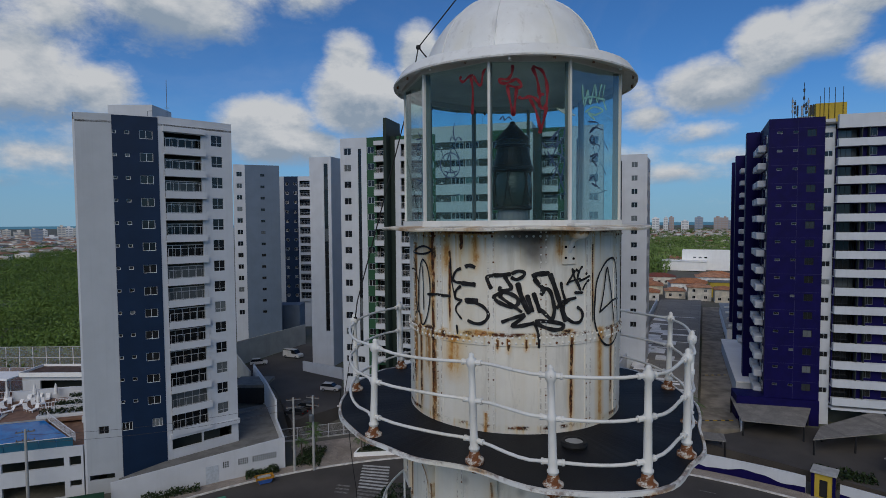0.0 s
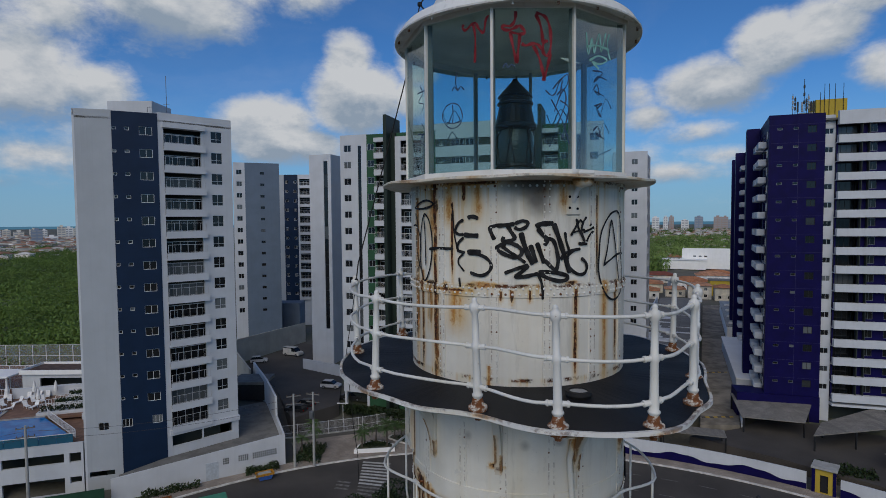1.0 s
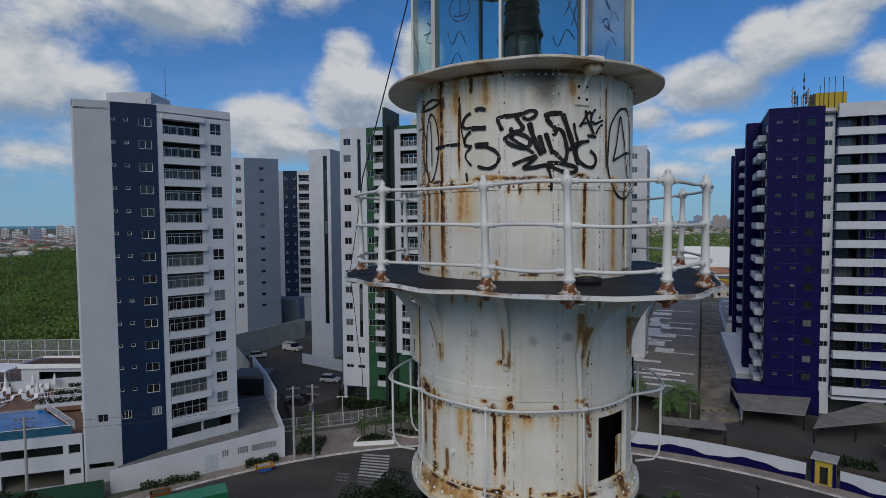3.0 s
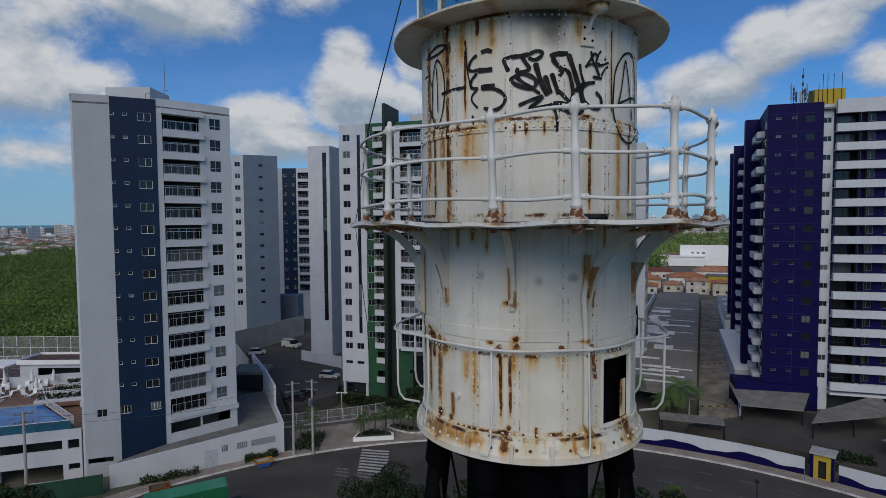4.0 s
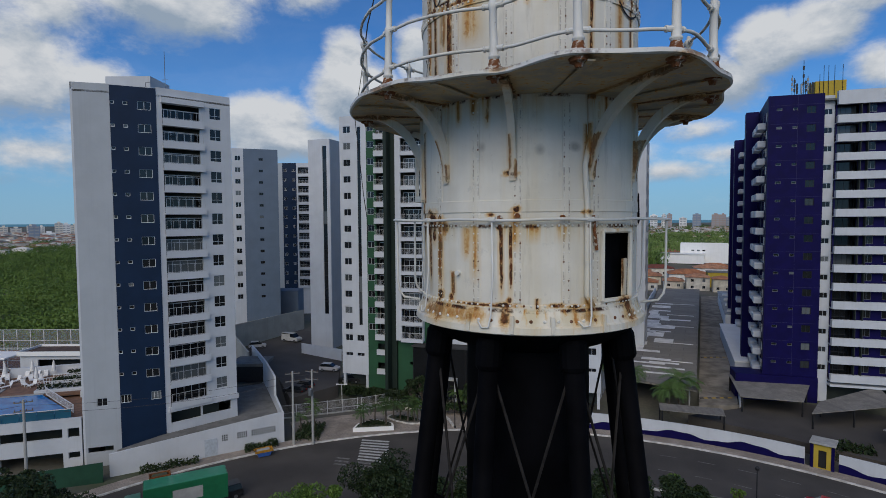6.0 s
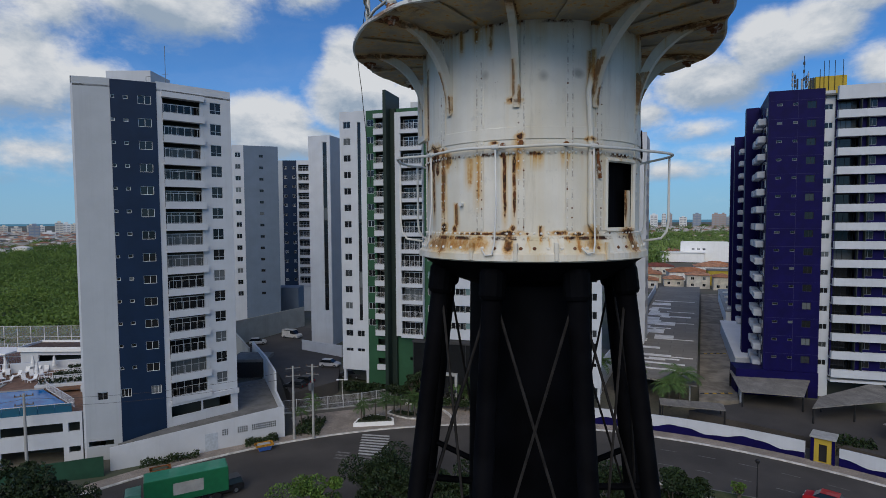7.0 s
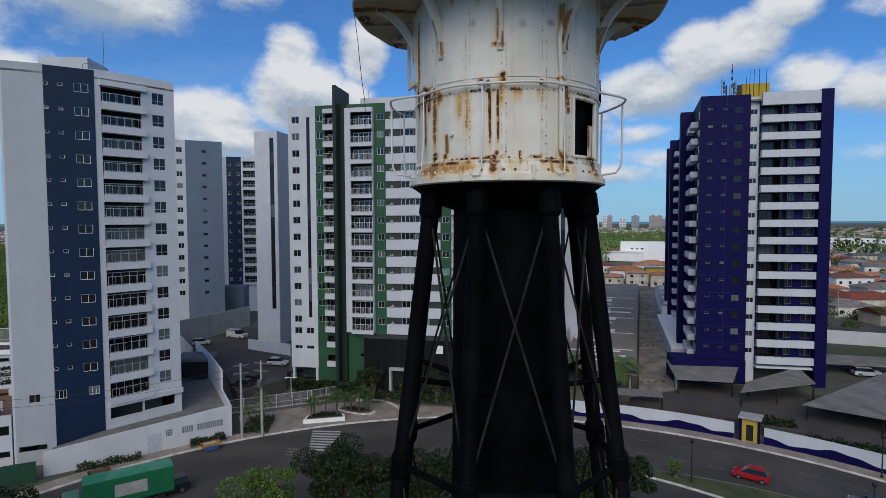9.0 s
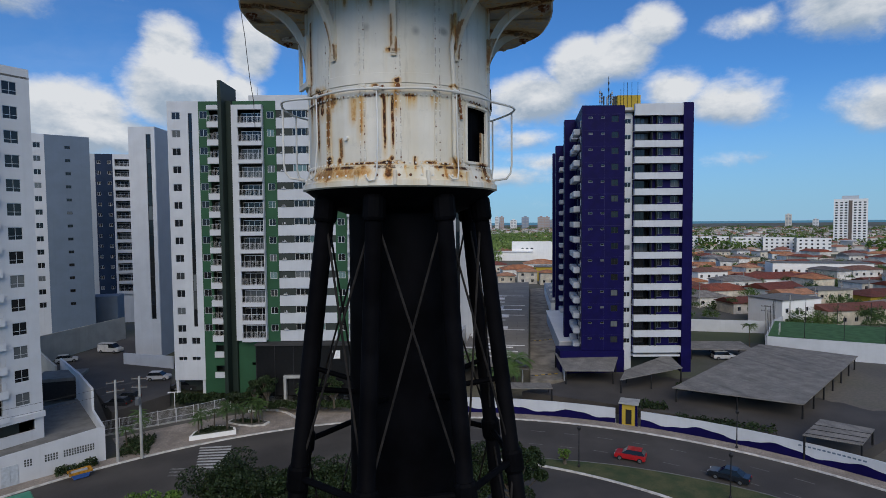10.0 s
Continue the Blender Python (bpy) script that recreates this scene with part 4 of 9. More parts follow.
    for h in (0.20, 0.557, 0.905):
        for a, b in zip(posts, posts[1:] + posts[:1]):
            A, B = tops[a] @ Vector((0, 0, h)), tops[b] @ Vector((0, 0, h))
            span = (b - a) % 360
            pts = []
            sag = random.uniform(-0.03, 0.015)
            for k in range(9):
                w = k / 8
                mid = A.lerp(B, w)
                true = rim(a + span * w, -0.115)
                bulge = math.sin(math.pi * w)
                pts.append(Vector((mid.x + (true.x - mid.x) * 0.85 * min(1, bulge * 1.6), mid.y + (true.y - mid.y) * 0.85 * min(1, bulge * 1.6), mid.z + sag * bulge)))
            rail = part("rail", tube(bmesh.new(), pts, 0.0155, 8), rail_paint, tower, smooth=True)
            for p, q in ((pts[0], pts[1]), (pts[-1], pts[-2])):
                way = (q - p).normalized()
                part("rail_sleeve", tube(bmesh.new(), [p, p + way * 0.075, p + way * 0.078, p + way * 0.095], [0.024, 0.024, 0.029, 0.027], 10), rail_paint, rail)
    # --- lower drum, collar and flange ---
    RL = 1.265
    hole = (35.0, 57.5, -4.28, -3.56)
    bm = bmesh.new()
    n_a, zs = 144, [-2.16, -2.6, -3.2, -3.56, -4.0, -4.28, -4.33]
    grid = [[bm.verts.new((RL * math.cos(radians(-180 + 2.5 * i)), RL * math.sin(radians(-180 + 2.5 * i)), z)) for i in range(n_a)] for z in zs]
    for j in range(len(zs) - 1):
        for i in range(n_a):
            mid = -180 + 2.5 * (i + 0.5)
            zc = (zs[j] + zs[j + 1]) / 2
            if hole[0] < mid < hole[1] and hole[2] < zc < hole[3]:
                continue
            if -92 < mid < -76 and -3.2 < zc < -2.6:
                continue
            bm.faces.new((grid[j][i], grid[j][(i + 1) % n_a], grid[j + 1][(i + 1) % n_a], grid[j + 1][i])[::-1])
    bmesh.ops.recalc_face_normals(bm, faces=bm.faces[:])
    part("lower_drum", bm, lower_paint, tower, "white riveted drum with heavy rust stains")
    # added black shell that stands in for the darkness inside the openings
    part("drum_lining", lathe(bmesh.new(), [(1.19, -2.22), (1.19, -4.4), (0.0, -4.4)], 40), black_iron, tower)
    part("flange", lathe(bmesh.new(), [(1.20, -4.30), (RL + 0.012, -4.30), (RL + 0.02, -4.36), (1.335, -4.50), (1.36, -4.52), (1.365, -4.585), (1.33, -4.60), (1.1, -4.60)], 120), lower_paint, tower, "flared riveted bottom flange, rusting")
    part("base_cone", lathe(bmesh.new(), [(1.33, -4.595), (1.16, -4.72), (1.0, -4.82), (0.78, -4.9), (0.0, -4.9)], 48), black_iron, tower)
    return tower, at_axis, dict(heads=heads, rod=rod_iron, bracket=bracket_paint, upper=upper_paint, lower=lower_paint, rail=rail_paint, rust=rust, black=black_iron, under=under_paint, rim=rim, R=R, RL=RL)


tower, tower_frame, TW = build_lighthouse()


def build_tower_details():
    rail_paint, rust, black = TW["rail"], TW["rust"], TW["black"]

    def on(phi, r, z):
        return Vector((r * math.cos(radians(phi)), r * math.sin(radians(phi)), z))

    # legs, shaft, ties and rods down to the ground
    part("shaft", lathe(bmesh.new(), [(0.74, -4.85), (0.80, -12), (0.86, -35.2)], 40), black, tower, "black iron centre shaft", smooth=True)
    legs = [-22 + 45 * k for k in range(8)]

    def leg_r(z):
        return 1.12 + 0.1256 * (-4.7 - z)

    for p in legs:
        leg = part("leg", tube(bmesh.new(), [on(p, leg_r(-4.62), -4.62), on(p, leg_r(-35.3), -35.3)], [0.105, 0.16], 16), black, tower, smooth=True)
        for z in (-4.85, -8.35, -13, -18, -23, -28, -33):
            part("collar", tube(bmesh.new(), [on(p, leg_r(z + 0.16), z + 0.16), on(p, leg_r(z + 0.12), z + 0.12), on(p, leg_r(z - 0.12), z - 0.12), on(p, leg_r(z - 0.16), z - 0.16)], [0.125, 0.145, 0.145, 0.125], 14), black, leg)
    tiers = (-4.9, -8.35, -13, -18, -23, -28, -33)
    for p, q in zip(legs, legs[1:] + legs[:1]):
        for z0, z1 in zip(tiers, tiers[1:]):
            part("tie_bar", tube(bmesh.new(), [on(p, leg_r(z1), z1), on(q, leg_r(z1), z1)], 0.045, 8), black, tower)
            part("brace_rod", tube(bmesh.new(), [on(p, leg_r(z0), z0), on(q, leg_r(z1), z1)], 0.016, 6), TW["rod"], tower)
            part("brace_rod", tube(bmesh.new(), [on(q, leg_r(z0), z0), on(p, leg_r(z1), z1)], 0.016, 6), TW["rod"], tower)
        part("strut", tube(bmesh.new(), [on(p, 0.78, -7.35), on(p, leg_r(-7.2), -7.2)], 0.04, 8), black, tower)
    # cast brackets under the deck
    brackets = [-158, -120, -80, -44, -8, 28, 62, 98, 140, 178]
    for p in brackets:
        e = TW["rim"](p, -0.15).length
        pts = []
        for k in range(13):
            w = k / 12
            r = TW["RL"] + 0.03 + (e - TW["RL"] - 0.03) * (1 - math.cos(w * math.pi / 2)) ** 1.0
            z = -3.05 + 0.83 * math.sin(w * math.pi / 2)
            pts.append(on(p, r, z))
        bm = bmesh.new()
        outer = []
        wid = 0.035
        s = Vector((-math.sin(radians(p)), math.cos(radians(p)), 0)) * wid
        for k, q in enumerate(pts):
            inward = Vector((0, 0, 0.10)) - Vector((math.cos(radians(p)), math.sin(radians(p)), 0)) * 0.0
            depth = 0.05 + 0.05 * math.sin(math.pi * k / 12)
            d = Vector((-math.cos(radians(p)) * 0.7, -math.sin(radians(p)) * 0.7, 0.7)) * depth
            outer.append([bm.verts.new(v) for v in (q - s, q + s, q + s + d, q - s + d)])
        for a, b in zip(outer, outer[1:]):
            for i in range(4):
                bm.faces.new((a[i], a[(i + 1) % 4], b[(i + 1) % 4], b[i]))
        bm.faces.new(outer[0][::-1]), bm.faces.new(outer[-1])
        br = part("bracket", bm, TW["bracket"], tower, "curved white cast-iron bracket")
        part("strap", boxes((TW["RL"] - 0.005, TW["RL"] + 0.035, -0.04, 0.04, -3.02, -2.2)), TW["bracket"], br, m=Matrix.Rotation(radians(p), 4, "Z"))
    # hoop of the lower cage
    hoop_z = -3.44

    def hoop_r(p):
        p = abs((p + 180) % 360 - 180)
        return 1.335 + 0.285 * smooth01(p, 56, 80)

    part("cage_hoop", tube(bmesh.new(), [on(-180 + 3.6 * k, hoop_r(-180 + 3.6 * k), hoop_z + 0.006 * math.sin(k * 0.5)) for k in range(101)], 0.015, 8), rail_paint, tower, "white hoop rail round the lower drum", smooth=True)
    for p in (-150, -112, -90, 88, 112, 150):
        h = hoop_r(p)
        part("cage_bar", tube(bmesh.new(), [on(p, h, hoop_z), on(p, h, -4.2), on(p, h - 0.02, -4.32), on(p, h - 0.08, -4.40), on(p, 1.34, -4.43)], 0.0145, 8), rail_paint, tower, smooth=True)
    for p, foot in ((-57, -4.46), (-17, -4.52), (26, -4.50)):
        h = hoop_r(p)
        part("hoop_joint", tube(bmesh.new(), [on(p - 1.6, h, hoop_z), on(p + 1.6, h, hoop_z)], 0.026, 10), rail_paint, tower)
        part("hoop_stay", tube(bmesh.new(), [on(p, 1.25, hoop_z), on(p, h, hoop_z)], 0.014, 6), rust, tower)
        part("cage_bar", tube(bmesh.new(), [on(p, h, hoop_z), on(p + 0.4, h, -4.0), on(p, 1.37, -4.4), on(p - 1, 1.385, foot), on(p - 4, 1.38, foot - 0.01), on(p - 6, 1.36, foot + 0.05)], 0.0095, 8), rail_paint, tower, smooth=True)
    # window frame and open hatch
    def hatch_frame(phi0, phi1, z0, z1):
        bm = bmesh.new()
        r = TW["RL"] + 0.012
        for a, b in (((phi0, z0), (phi0, z1)), ((phi1, z0), (phi1, z1)), ((phi0, z1), (phi1, z1)), ((phi0, z0), (phi1, z0))):
            tube(bm, [on(a[0] + (b[0] - a[0]) * k / 4, r, a[1] + (b[1] - a[1]) * k / 4) for k in range(5)], 0.026, 6)
        part("hatch_frame", bm, TW["lower"], tower)

    hatch_frame(35, 57.5, -4.28, -3.56)
    part("torn_plate", boxes((1.235, 1.25, -0.10, 0.02, -4.26, -3.86), bevel=0.004), TW["lower"], tower, "torn plate inside the opening", m=Matrix.Rotation(radians(56), 4, "Z"))
    part("loose_flap", boxes((0, 0.012, 0, 0.15, -0.34, 0.0), bevel=0.003), black, tower, "bent dark flap hanging beside the bracket", m=Matrix.Translation(on(82, 1.28, -3.14)) @ Matrix.Rotation(radians(82), 4, "Z") @ Matrix.Rotation(radians(-20), 4, "X"))
    hatch_frame(-92.5, -75, -3.2, -2.6)
    a, b = on(-75, TW["RL"] + 0.02, 0), on(-96, TW["RL"] + 0.17, 0)
    u = (b - a).normalized()
    nrm = Vector((u.y, -u.x, 0))
    bm = bmesh.new()
    w = 0.36
    for s in (0,):
        for (x0, x1, z0, z1) in ((0, w, -3.22, -3.15), (0, w, -2.62, -2.55), (0, 0.05, -3.15, -2.62), (w - 0.05, w, -3.15, -2.62)):
            m = Matrix(((u.x, nrm.x, 0, a.x), (u.y, nrm.y, 0, a.y), (0, 0, 1, 0), (0, 0, 0, 1)))
            box(bm, x0, x1, -0.02, 0.02, z0, z1, m)
    part("hatch_leaf", bm, TW["lower"], tower, "open hatch leaf hanging ajar")
    # plate seams and rivets
    rivet = bpy.data.meshes.new("rivet")
    bmr = lathe(bmesh.new(), [(0.0, 0.010), (0.008, 0.008), (0.0125, 0.0)], 6)
    bmr.to_mesh(rivet)
    for drum, r, seams, z0, z1, rings in (("upper", TW["R"], (-88, -62, -38, -10, 14, 38, 62, 88), -0.10, -2.12, (-1.163, -1.219, -0.14)), ("lower", TW["RL"], (-84, -50, -26, -6, 16, 31, 62, 84), -2.25, -4.28, (-3.50, -4.31, -4.46))):
        for p in seams:
            bm = boxes((r - 0.01, r + 0.008, -0.045, 0.045, z1, z0))
            part("seam_strip", bm, TW[drum], tower, m=Matrix.Rotation(radians(p), 4, "Z"))
        bm = bmesh.new()
        for p in seams:
            for s in (-0.026, 0.026):
                k = 0
                step = 0.075 if drum == "upper" else 0.095
                while z0 - step * k > z1:
                    q = on(p + math.degrees(s / r), r + 0.008, z0 - step * k)
                    m = Matrix.Translation(q) @ Matrix.Rotation(radians(p), 4, "Z") @ Matrix.Rotation(radians(90), 4, "Y")
                    lathe(bm, [(0.0, 0.006), (0.006, 0.005), (0.010, 0.0)], 6, m=m)
                    k += 1
        for z in rings:
            rr = r + (0.012 if z > -4.4 else 0.055)
            count, size = (34, 1.75) if z < -4.4 else (64, 1.2)
            for k in range(count):
                p = -100 + 200 * (k + (0.5 if z == -1.219 else 0.0)) / count
                m = Matrix.Translation(on(p, rr, z)) @ Matrix.Rotation(radians(p), 4, "Z") @ Matrix.Rotation(radians(90), 4, "Y")
                lathe(bm, [(0.0, 0.009 * size), (0.007 * size, 0.007 * size), (0.0115 * size, 0.0)], 7, m=m)
        tagged(part("rivets", bm, TW["heads"], tower), kind="stuff")
    part("plate_lap", lathe(bmesh.new(), [(TW["RL"], -3.24), (TW["RL"] + 0.012, -3.245), (TW["RL"] + 0.012, -3.36), (TW["RL"], -3.365)], 96), TW["lower"], tower)


build_tower_details()


# ---- spray paint, cables and small fittings on the lighthouse ----
def spray(name, color):
    n = Nodes(name)
    c = n.mix(n.ramp(n.noise(14, 4), 0.35, 0.75), color, tuple(v * 1.5 + 0.02 for v in color))
    return n.done(c, 0.75, 0, 0.2)


def rounded(points, steps):
    """A line through the points, rounded between them."""
    pts = []
    n = len(points)
    for i in range(n - 1):
        p0, p1, p2, p3 = (points[max(0, min(n - 1, i + k))] for k in (-1, 0, 1, 2))
        for k in range(steps):
            t = k / steps
            pts.append(tuple(0.5 * (2 * b + (c - a) * t + (2 * a - 5 * b + 4 * c - d) * t * t + (3 * b - a - 3 * c + d) * t ** 3) for a, b, c, d in zip(p0, p1, p2, p3)))
    return pts + [points[-1]]


def stroke(points, radius, width, mat, label="", steps=6):
    """One sprayed line on the drum through (bearing, height) pairs."""
    pts = rounded(points, steps)
    bm = bmesh.new()
    rings = []
    for i, (a, z) in enumerate(pts):
        b, y = pts[min(i + 1, len(pts) - 1)]
        c, x = pts[max(i - 1, 0)]
        dx, dz = radians(b - c) * radius, y - x
        ln = math.hypot(dx, dz) or 1
        w = width * (1.0 + 0.1 * math.sin(i * 0.7)) * (0.55 if i in (0, len(pts) - 1) else 1.0)
        ox, oz = -dz / ln * w / 2, dx / ln * w / 2
        row = []
        for s in (-1, 1):
            aa, zz = a + math.degrees(s * ox / radius), z + s * oz
            row.append(bm.verts.new((radius * math.cos(radians(aa)), radius * math.sin(radians(aa)), zz)))
        rings.append(row)
    for p, q in zip(rings, rings[1:]):
        bm.faces.new((p[0], p[1], q[1], q[0]))
    return part("graffiti_line", bm, mat, tower, label)


def loops(cx, cz, w, h, turns, n=9, phase=0.0):
    """A round or looping scribble about a centre."""
    return [(cx + w * math.cos(phase + 2 * math.pi * turns * k / n), cz + h * math.sin(phase + 2 * math.pi * turns * k / n)) for k in range(n + 1)]


def build_marks():
    r = TW["R"] + 0.0125
    black = spray("black_spray_paint", (0.008, 0.008, 0.009))
    red = spray("red_spray_paint", (0.15, 0.008, 0.014))
    blue = spray("blue_marker", (0.025, 0.05, 0.10))
    teal = spray("green_spray_paint", (0.20, 0.42, 0.36))
    # three-bar letter
    stroke([(-22.5, -0.456), (-21.0, -0.438), (-19.0, -0.442), (-17.3, -0.459)], r, 0.040, black)
    stroke([(-24.6, -0.470), (-27.0, -0.495), (-28.6, -0.544), (-29.0, -0.592), (-27.1, -0.619), (-24.6, -0.616)], r, 0.029, black)
    stroke([(-24.6, -0.622), (-20.5, -0.629), (-17.1, -0.632)], r, 0.046, black)
    stroke([(-24.6, -0.651), (-27.1, -0.696), (-28.1, -0.750), (-27.1, -0.790), (-24.0, -0.803)], r, 0.029, black)
    stroke([(-22.8, -0.801), (-19.4, -0.791), (-16.0, -0.798)], r, 0.046, black)
    stroke([(-22.3, -0.812), (-17.7, -0.818), (-13.6, -0.854), (-11.2, -0.920), (-12.0, -0.985), (-14.9, -1.029), (-18.3, -1.028), (-21.4, -1.004)], r, 0.034, black)
    stroke([(-24.7, -0.816), (-27.1, -0.861), (-27.5, -0.915), (-25.9, -0.960), (-24.4, -0.998)], r, 0.020, black)
    stroke([(-27.2, -1.063), (-26.6, -1.162)], r, 0.023, black)
    stroke([(-47.0, -0.781), (-40.7, -0.767), (-34.9, -0.768), (-30.4, -0.766)], r, 0.029, black)
    stroke([(-30.6, -0.363), (-30.3, -0.469), (-29.7, -0.622), (-28.7, -0.716), (-27.8, -0.803)], r, 0.017, black)
    # tall scribble at the drum's edge
    stroke([(-51.0, -0.394), (-47.3, -0.465), (-45.0, -0.616), (-44.7, -0.800), (-46.7, -0.992), (-50.4, -1.123), (-53.4, -1.095), (-55.8, -0.923), (-55.6, -0.667), (-53.5, -0.473), (-51.0, -0.394)], r, 0.020, black)
    stroke([(-66.2, -0.532), (-60.0, -0.534), (-55.6, -0.699), (-56.6, -0.926), (-59.8, -1.039)], r, 0.017, black)
    stroke([(-62.6, -0.389), (-59.2, -0.513), (-61.1, -0.711), (-58.8, -0.900), (-55.3, -1.018)], r, 0.017, black)
    stroke([(-51.7, -0.470), (-50.7, -0.657), (-50.3, -0.965)], r, 0.017, black)
    stroke([(-62.5, -0.331), (-56.6, -0.280), (-49.8, -0.256), (-44.8, -0.277), (-43.9, -0.307), (-48.8, -0.336), (-56.0, -0.343), (-62.5, -0.331)], r, 0.023, black)
    stroke([(-65.6, -1.618), (-63.5, -1.706), (-66.0, -1.854)], r, 0.017, black)
    stroke([(-60.4, -1.525), (-61.4, -1.662), (-59.8, -1.771)], r, 0.017, black)
    # large tag
    stroke([(-9.6, -0.672), (-10.9, -0.615), (-11.6, -0.553), (-9.0, -0.534), (-4.9, -0.527), (-0.6, -0.515)], r, 0.040, black)
    stroke([(-0.6, -0.515), (2.7, -0.486), (5.2, -0.503), (4.5, -0.543), (1.7, -0.571), (-0.8, -0.549)], r, 0.034, black)
    stroke([(-3.9, -0.527), (-2.3, -0.589), (-0.6, -0.651), (-2.1, -0.680), (-4.4, -0.686), (-5.9, -0.676), (-5.4, -0.641)], r, 0.040, black)
    stroke([(-5.9, -0.693), (-2.9, -0.703), (0.4, -0.730), (2.5, -0.776), (2.0, -0.827), (-0.8, -0.845), (-4.4, -0.823), (-7.5, -0.785), (-8.5, -0.751), (-6.7, -0.722), (-4.4, -0.715)], r, 0.040, black)
    stroke([(-6.4, -0.733), (-3.1, -0.788), (0.7, -0.844), (4.2, -0.901)], r, 0.034, black)
    stroke([(2.2, -0.600), (3.5, -0.713), (5.5, -0.827), (7.5, -0.918)], r, 0.052, black)
    stroke([(6.3, -0.724), (7.8, -0.816), (8.8, -0.901)], r, 0.046, black)
    stroke([(9.3, -0.702), (10.9, -0.805), (12.7, -0.908)], r, 0.046, black)
    stroke([(8.8, -0.549), (10.9, -0.521), (13.5, -0.516), (16.9, -0.512)], r, 0.052, black)
    stroke([(9.6, -0.561), (11.9, -0.624), (14.0, -0.676), (12.7, -0.732)], r, 0.046, black)
    stroke([(16.9, -0.512), (18.8, -0.621), (21.0, -0.760), (23.3, -0.906), (24.8, -1.011)], r, 0.052, black)
    stroke([(12.7, -0.698), (15.0, -0.665), (17.2, -0.700), (18.5, -0.792), (19.1, -0.890), (18.0, -0.975), (15.6, -0.939), (12.7, -0.874)], r, 0.040, black)
    stroke([(22.4, -0.601), (23.0, -0.687), (24.4, -0.780)], r, 0.029, black)
    stroke([(20.2, -0.874), (22.4, -0.813), (25.9, -0.788), (30.5, -0.770)], r, 0.034, black)
    stroke([(26.8, -0.783), (24.1, -0.832), (23.6, -0.900), (25.3, -0.971), (29.0, -1.023), (32.5, -1.023), (34.1, -0.968), (33.4, -0.908), (30.8, -0.864)], r, 0.034, black)
    stroke([(-5.2, -1.007), (-1.9, -0.976), (2.0, -0.947), (5.5, -0.918)], r, 0.034, black)
    stroke([(5.5, -0.923), (3.0, -0.981), (-0.1, -1.039), (3.7, -1.038), (7.3, -1.021), (9.9, -1.010)], r, 0.040, black)
    stroke([(9.9, -1.004), (14.0, -1.052), (18.9, -1.084), (22.8, -1.078), (23.6, -1.038), (19.9, -1.011), (14.5, -0.995), (9.9, -0.993)], r, 0.040, black)
    stroke([(9.9, -1.021), (11.2, -1.090), (11.9, -1.171), (11.9, -1.268)], r, 0.029, black)
    # small tag
    stroke([(25.3, -0.638), (27.3, -0.571), (29.8, -0.487)], r, 0.026, black)
    stroke([(28.2, -0.468), (29.2, -0.555), (31.1, -0.632), (32.4, -0.692)], r, 0.026, black)
    stroke([(25.6, -0.609), (28.5, -0.595), (33.0, -0.577)], r, 0.020, black)
    stroke([(30.1, -0.476), (31.7, -0.500), (33.9, -0.450)], r, 0.023, black)
    stroke([(32.3, -0.489), (31.0, -0.586), (33.0, -0.704)], r, 0.026, black)
    stroke([(32.0, -0.604), (35.7, -0.580), (38.5, -0.554)], r, 0.023, black)
    stroke([(38.2, -0.595), (35.7, -0.638), (34.0, -0.700)], r, 0.023, black)
    stroke([(29.2, -0.717), (34.4, -0.724)], r, 0.029, black)
    stroke([(36.0, -0.522), (36.7, -0.540)], r, 0.029, black)
    # tall oval with a crossed letter
    stroke([(56.7, -0.386), (60.4, -0.427), (63.1, -0.605), (63.4, -0.856), (64.7, -1.048), (63.9, -1.235), (59.7, -1.306), (54.3, -1.329), (48.9, -1.286), (44.3, -1.169), (41.8, -1.013), (42.1, -0.807), (43.2, -0.631), (46.6, -0.505), (51.4, -0.416), (56.7, -0.386)], r, 0.023, black)
    stroke([(45.5, -0.963), (48.6, -0.760), (51.5, -0.494), (53.8, -0.588), (57.1, -0.840), (60.3, -1.128)], r, 0.023, black)
    stroke([(45.5, -0.951), (50.7, -0.903), (58.5, -0.849), (65.5, -0.849)], r, 0.023, black)
    stroke([(40.5, -0.774), (40.6, -1.040)], r, 0.014, black)
    # marks on the lantern panes, on each pane's own plane
    sides, RV, phase = 10, 1.30, -10.2

    def pane_mark(k, strokes, mat, width):
        a0, a1 = radians(phase + 36 * k), radians(phase + 36 * (k + 1))
        A, B = Vector((RV * math.cos(a0), RV * math.sin(a0), 0)), Vector((RV * math.cos(a1), RV * math.sin(a1), 0))
        u = (B - A)
        nrm = Vector((u.y, -u.x, 0)).normalized() * 0.007
        for line in strokes:
            bm = bmesh.new()
            pts = rounded(line, 5)
            rows = []
            for i, (x, z) in enumerate(pts):
                (x0, z0), (x1, z1) = pts[max(i - 1, 0)], pts[min(i + 1, len(pts) - 1)]
                way = Vector(((x1 - x0) * u.length, z1 - z0)).normalized() * width * (0.42 + 0.12 * math.sin(i * 0.9))
                q = A + u * x + nrm + Vector((0, 0, z))
                side = u.normalized() * -way.y + Vector((0, 0, way.x))
                rows.append((bm.verts.new(q - side), bm.verts.new(q + side)))
            for p, q in zip(rows, rows[1:]):
                bm.faces.new((p[0], p[1], q[1], q[0]))
            part("graffiti_line", bm, mat, tower)

